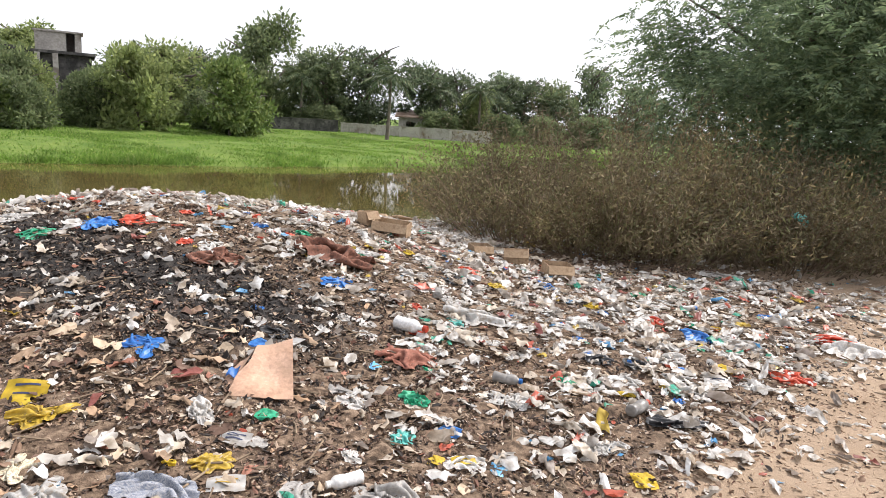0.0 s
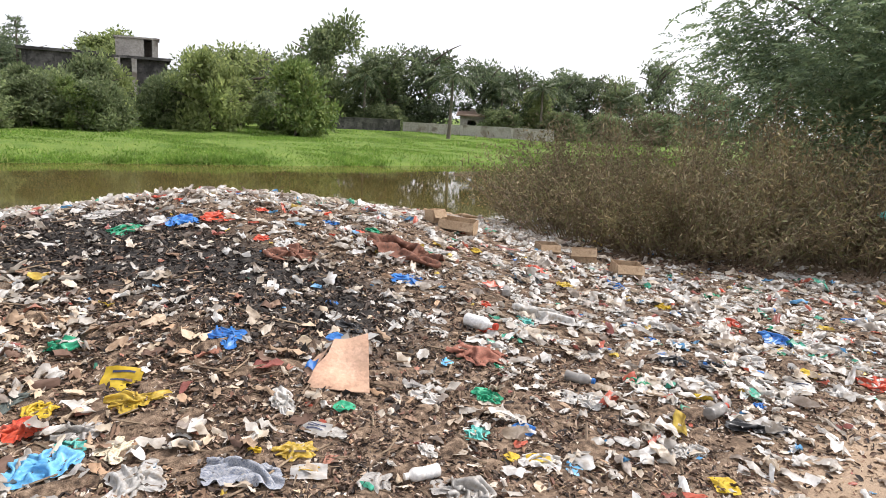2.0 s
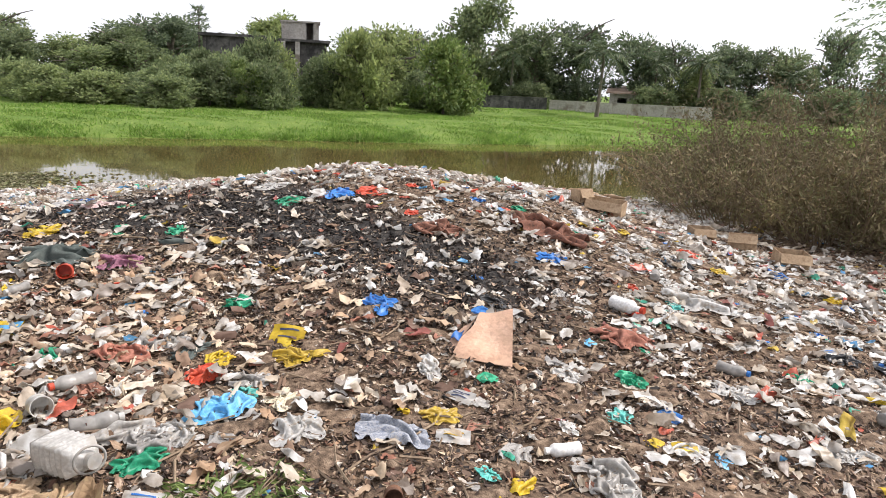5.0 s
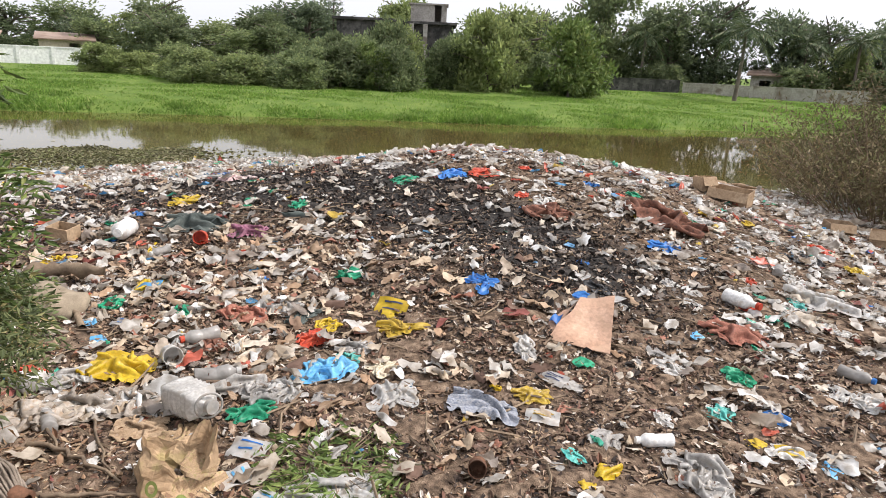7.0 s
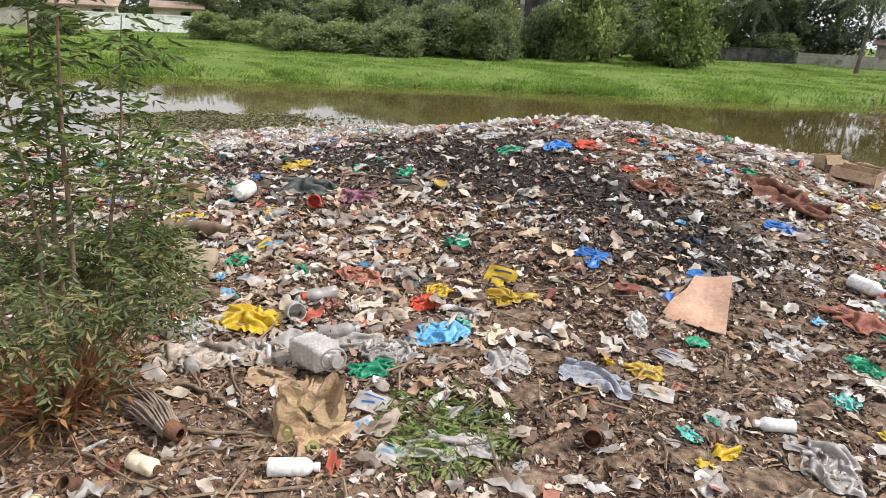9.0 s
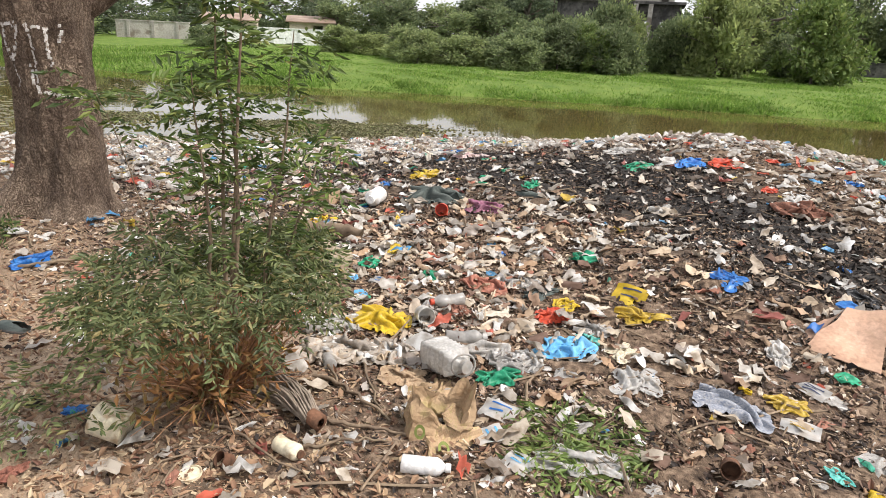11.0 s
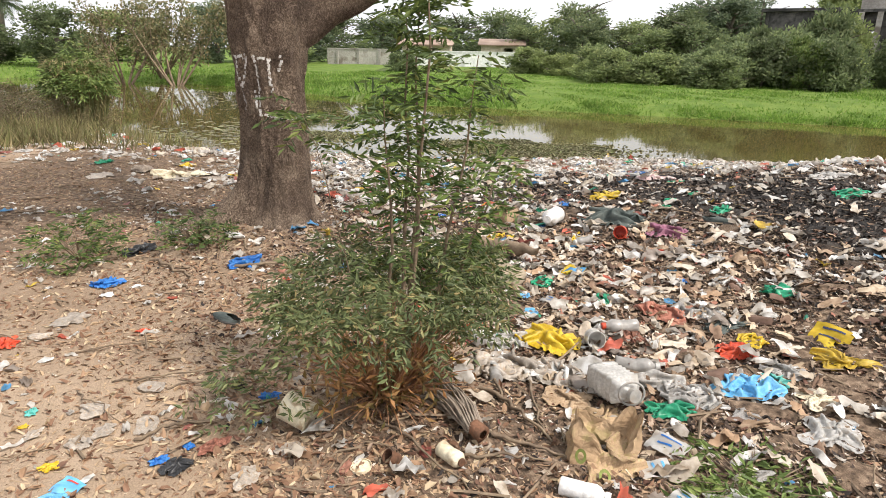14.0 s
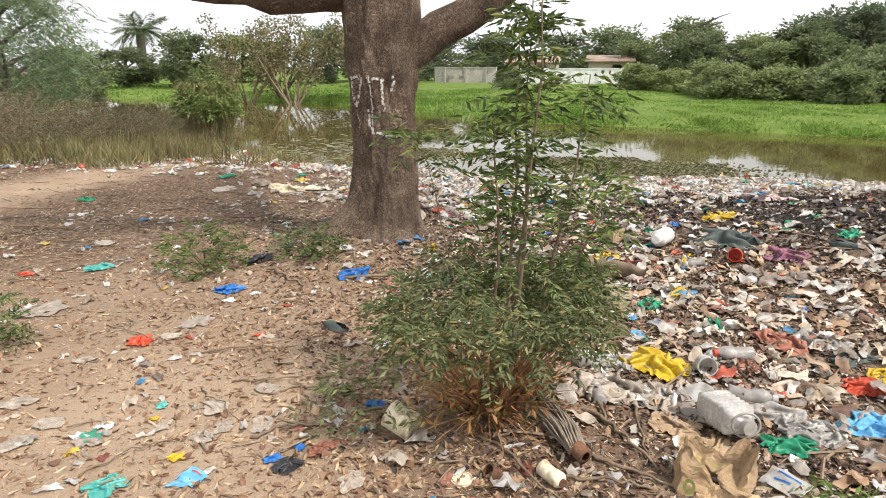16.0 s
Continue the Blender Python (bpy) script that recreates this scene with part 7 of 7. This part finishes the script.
def shoe(x, y, turn, label):
    ob = thing("shoe", label, "shoe", "discarded shoes")
    t = np.linspace(0, 2 * np.pi, 28, endpoint=False)
    out = np.stack([0.13 * np.cos(t), (0.045 + 0.008 * np.cos(t + 0.4)) * np.sin(t)], -1)
    sole = [np.column_stack([out * s, np.full(28, z)]) for s, z in ((0.97, 0), (1, 0.008), (1, 0.02), (0.97, 0.026))]
    v = np.concatenate(sole)
    f = [[r * 28 + c, r * 28 + (c + 1) % 28, (r + 1) * 28 + (c + 1) % 28, (r + 1) * 28 + c] for r in range(3) for c in range(28)]
    part("sole", mesh("sole", v, f, RUBBER, True), ob)
    up = []
    for s, z in ((0.95, 0.024), (0.93, 0.045), (0.78, 0.066), (0.5, 0.074)):
        up.append(np.column_stack([out * s + [0.02 * (1 - s) * 8, 0], z - 0.02 * (out[:, 0] / 0.13 > 0.2) * (z > 0.04)]))
    part("upper", mesh("upper", np.concatenate(up), f, GREYCLOTH, True), ob)
    lay(ob, x, y, 0.9, turn, 0.002, 0.7)


shoe(-4.34, 1.46, 30, "old grey shoe lying on the sand")
shoe(-3.9, 5.3, 200, "old dark shoe on the heap")


def branch(x, y, ln, r, turn, label, seed):
    rng = np.random.RandomState(seed)
    u = np.linspace(0, 1, 12)
    px, py = (u - 0.5) * ln, 0.06 * ln * np.sin(u * 3.1 + rng.uniform(0, 3)) + 0.01 * rng.normal(size=12)
    ca, sa = math.cos(radians(turn)), math.sin(radians(turn))
    wx, wy = x + px * ca - py * sa, y + px * sa + py * ca
    wz = ground_z(wx, wy) + r * 0.7 + 0.02 * np.sin(u * 3.1)
    me = mesh("branch", *tube(np.stack([wx - x, wy - y, wz - float(ground_z(x, y))], -1), r * (1.15 - 0.6 * u), 8), TWIG, True)
    ob = thing("branch", label, "branch", "fallen branches", None, me)
    ob.matrix_basis = pose(x, y, float(ground_z(x, y)))


for n, (x, y, ln, r, turn) in enumerate(((-2.75, 2.5, 0.75, 0.012, -25), (-2.55, 1.85, 0.55, 0.010, 20), (-2.4, 2.25, 0.4, 0.014, 40), (-2.35, 2.12, 0.35, 0.012, 55), (-2.62, 2.36, 0.5, 0.016, 10), (-2.9, 2.4, 0.5, 0.014, -10), (-3.1, 2.3, 0.5, 0.01, -40), (-3.5, 1.25, 0.5, 0.008, 60), (-3.75, 1.1, 0.6, 0.008, 80), (-4.2, 0.9, 0.5, 0.008, 70), (-3.6, 0.75, 0.45, 0.006, 30), (-3.25, 1.0, 0.3, 0.012, 85), (-4.7, 0.3, 0.6, 0.006, 45), (-3.3, 0.35, 0.4, 0.006, 120), (-5.4, 1.3, 0.5, 0.02, 30), (-5.1, 2.0, 0.6, 0.02, 75), (-3.95, 3.3, 0.5, 0.03, 160), (-1.05, 3.3, 0.3, 0.006, 30))):
    branch(x, y, ln, r * 0.62, turn, "bare brown branch lying on the ground", 470 + n)


def driftwood():
    """A dark rotten log among the weeds."""
    rng = np.random.RandomState(495)
    u = np.linspace(0, 1, 16)
    c = np.stack([(u - 0.5) * 0.62, 0.05 * np.sin(u * 4), 0.06 + 0.05 * u + 0.01 * rng.normal(size=16)], -1)
    ob = thing("log", "dark rotten piece of driftwood among weeds", "log", me=mesh("log", *tube(c, (0.062 * (1 - 0.5 * u) + 0.008 * rng.normal(size=16)) * np.minimum(1, 9 * u * (1 - u) + 0.02), 12), TWIG, True))
    lay(ob, -4.46, 3.6, 1.0, 25)


driftwood()


def caught_bag():
    ob = thing("plastic_bag", "green plastic bag caught in the dry scrub", "plastic bag", me=lump(490, TEAL, 2, 0.8))
    ob.matrix_basis = pose(4.55, 9.45, 0.62, 20, 30, 10) @ Matrix.Scale(0.26, 4)


caught_bag()


def printed_packet(x, y, w, d, turn, material, ink, label, bars, lean=8.0):
    """A flattened packet that curls a little, with bars in place of its print."""
    ob = thing("packet", label, "packet", "printed packets")

    def curl(u, v):
        return 0.03 * w * np.cos(u * 2.4 + 0.4) + 0.03 * w * np.sin(v * 4.1 + 2 * u + 9 * x) + 0.025 * w * np.abs(np.sin(u * 3.3 - v * 2 + 5 * y)) + 0.03 * w

    def patch(u0, u1, v0, v1, n, lift, mat, name):
        U, V = np.meshgrid(np.linspace(u0, u1, n), np.linspace(v0, v1, n), indexing="ij")
        v = np.stack([U * w / 2, V * d / 2, curl(U, V) + lift], -1).reshape(-1, 3)
        i, j = np.meshgrid(np.arange(n - 1), np.arange(n - 1), indexing="ij")
        k = (i * n + j).ravel()
        return mesh(name, v, np.stack([k, k + n, k + n + 1, k + 1], -1), mat, True)

    part("wrapper", patch(-1, 1, -1, 1, 14, 0, material, "wrapper"), ob)
    for k in range(bars):
        top = 0.65 - 1.2 * k / max(1, bars)
        part("print_bar", patch(-0.55, 0.6 - 0.35 * (k % 2), top - 0.15, top, 8, 0.0025, ink, "print_bar"), ob, "printed bar")
    ob.matrix_basis = pose(x, y, float(ground_z(x, y)) + 0.012, lean, 0, turn)


INK = surface("dark_ink", (0.03, 0.04, 0.09), (0.06, 0.07, 0.13), 10, 60, 0.6, 0.1)
REDINK = surface("red_ink", (0.45, 0.05, 0.04), (0.55, 0.08, 0.06), 10, 60, 0.6, 0.1)
printed_packet(-2.27, 4.16, 0.20, 0.15, 8, YELLOW, INK, "yellow plastic bag with dark print on the heap", 2, 35)
printed_packet(-1.14, 3.64, 0.16, 0.10, 12, WHITE, OCHRE, "torn white packet with yellow print on the ground", 2)
printed_packet(-2.10, 2.76, 0.16, 0.11, 15, WHITE, BLUE, "white sachet with blue print on the ground", 2, 15)
printed_packet(-1.82, 2.54, 0.12, 0.10, 5, WHITE, PALEBLUE, "white sachet with pale blue print on green twigs", 2)
printed_packet(-2.02, 2.60, 0.11, 0.13, -30, WHITE, PALEBLUE, "white sachet with pale blue print on green twigs", 2)
printed_packet(-1.20, 3.98, 0.15, 0.09, -12, WHITE, INK, "crumpled white printed sheet on the heap", 3, 12)
printed_packet(-0.10, 4.05, 0.12, 0.07, 20, YELLOW, INK, "yellow printed sachet on the heap", 2)
printed_packet(0.95, 5.75, 0.16, 0.10, 40, CLEAR, BLUE, "clouded sachet with blue print on the slope", 2)
printed_packet(1.75, 5.35, 0.18, 0.12, -15, WHITE, INK, "white printed packet at the edge of the sand", 2)
printed_packet(-3.0, 0.6, 0.11, 0.08, 35, PALEBLUE, REDINK, "pale blue printed sachet lying on the sand", 1)
printed_packet(-3.35, 4.0, 0.14, 0.09, 60, CLEAR, REDINK, "clouded sachet with red print among rubbish", 2)
printed_packet(-3.6, 3.35, 0.13, 0.08, 10, CLEAR, BLUE, "clouded sachet with blue print among rubbish", 2)
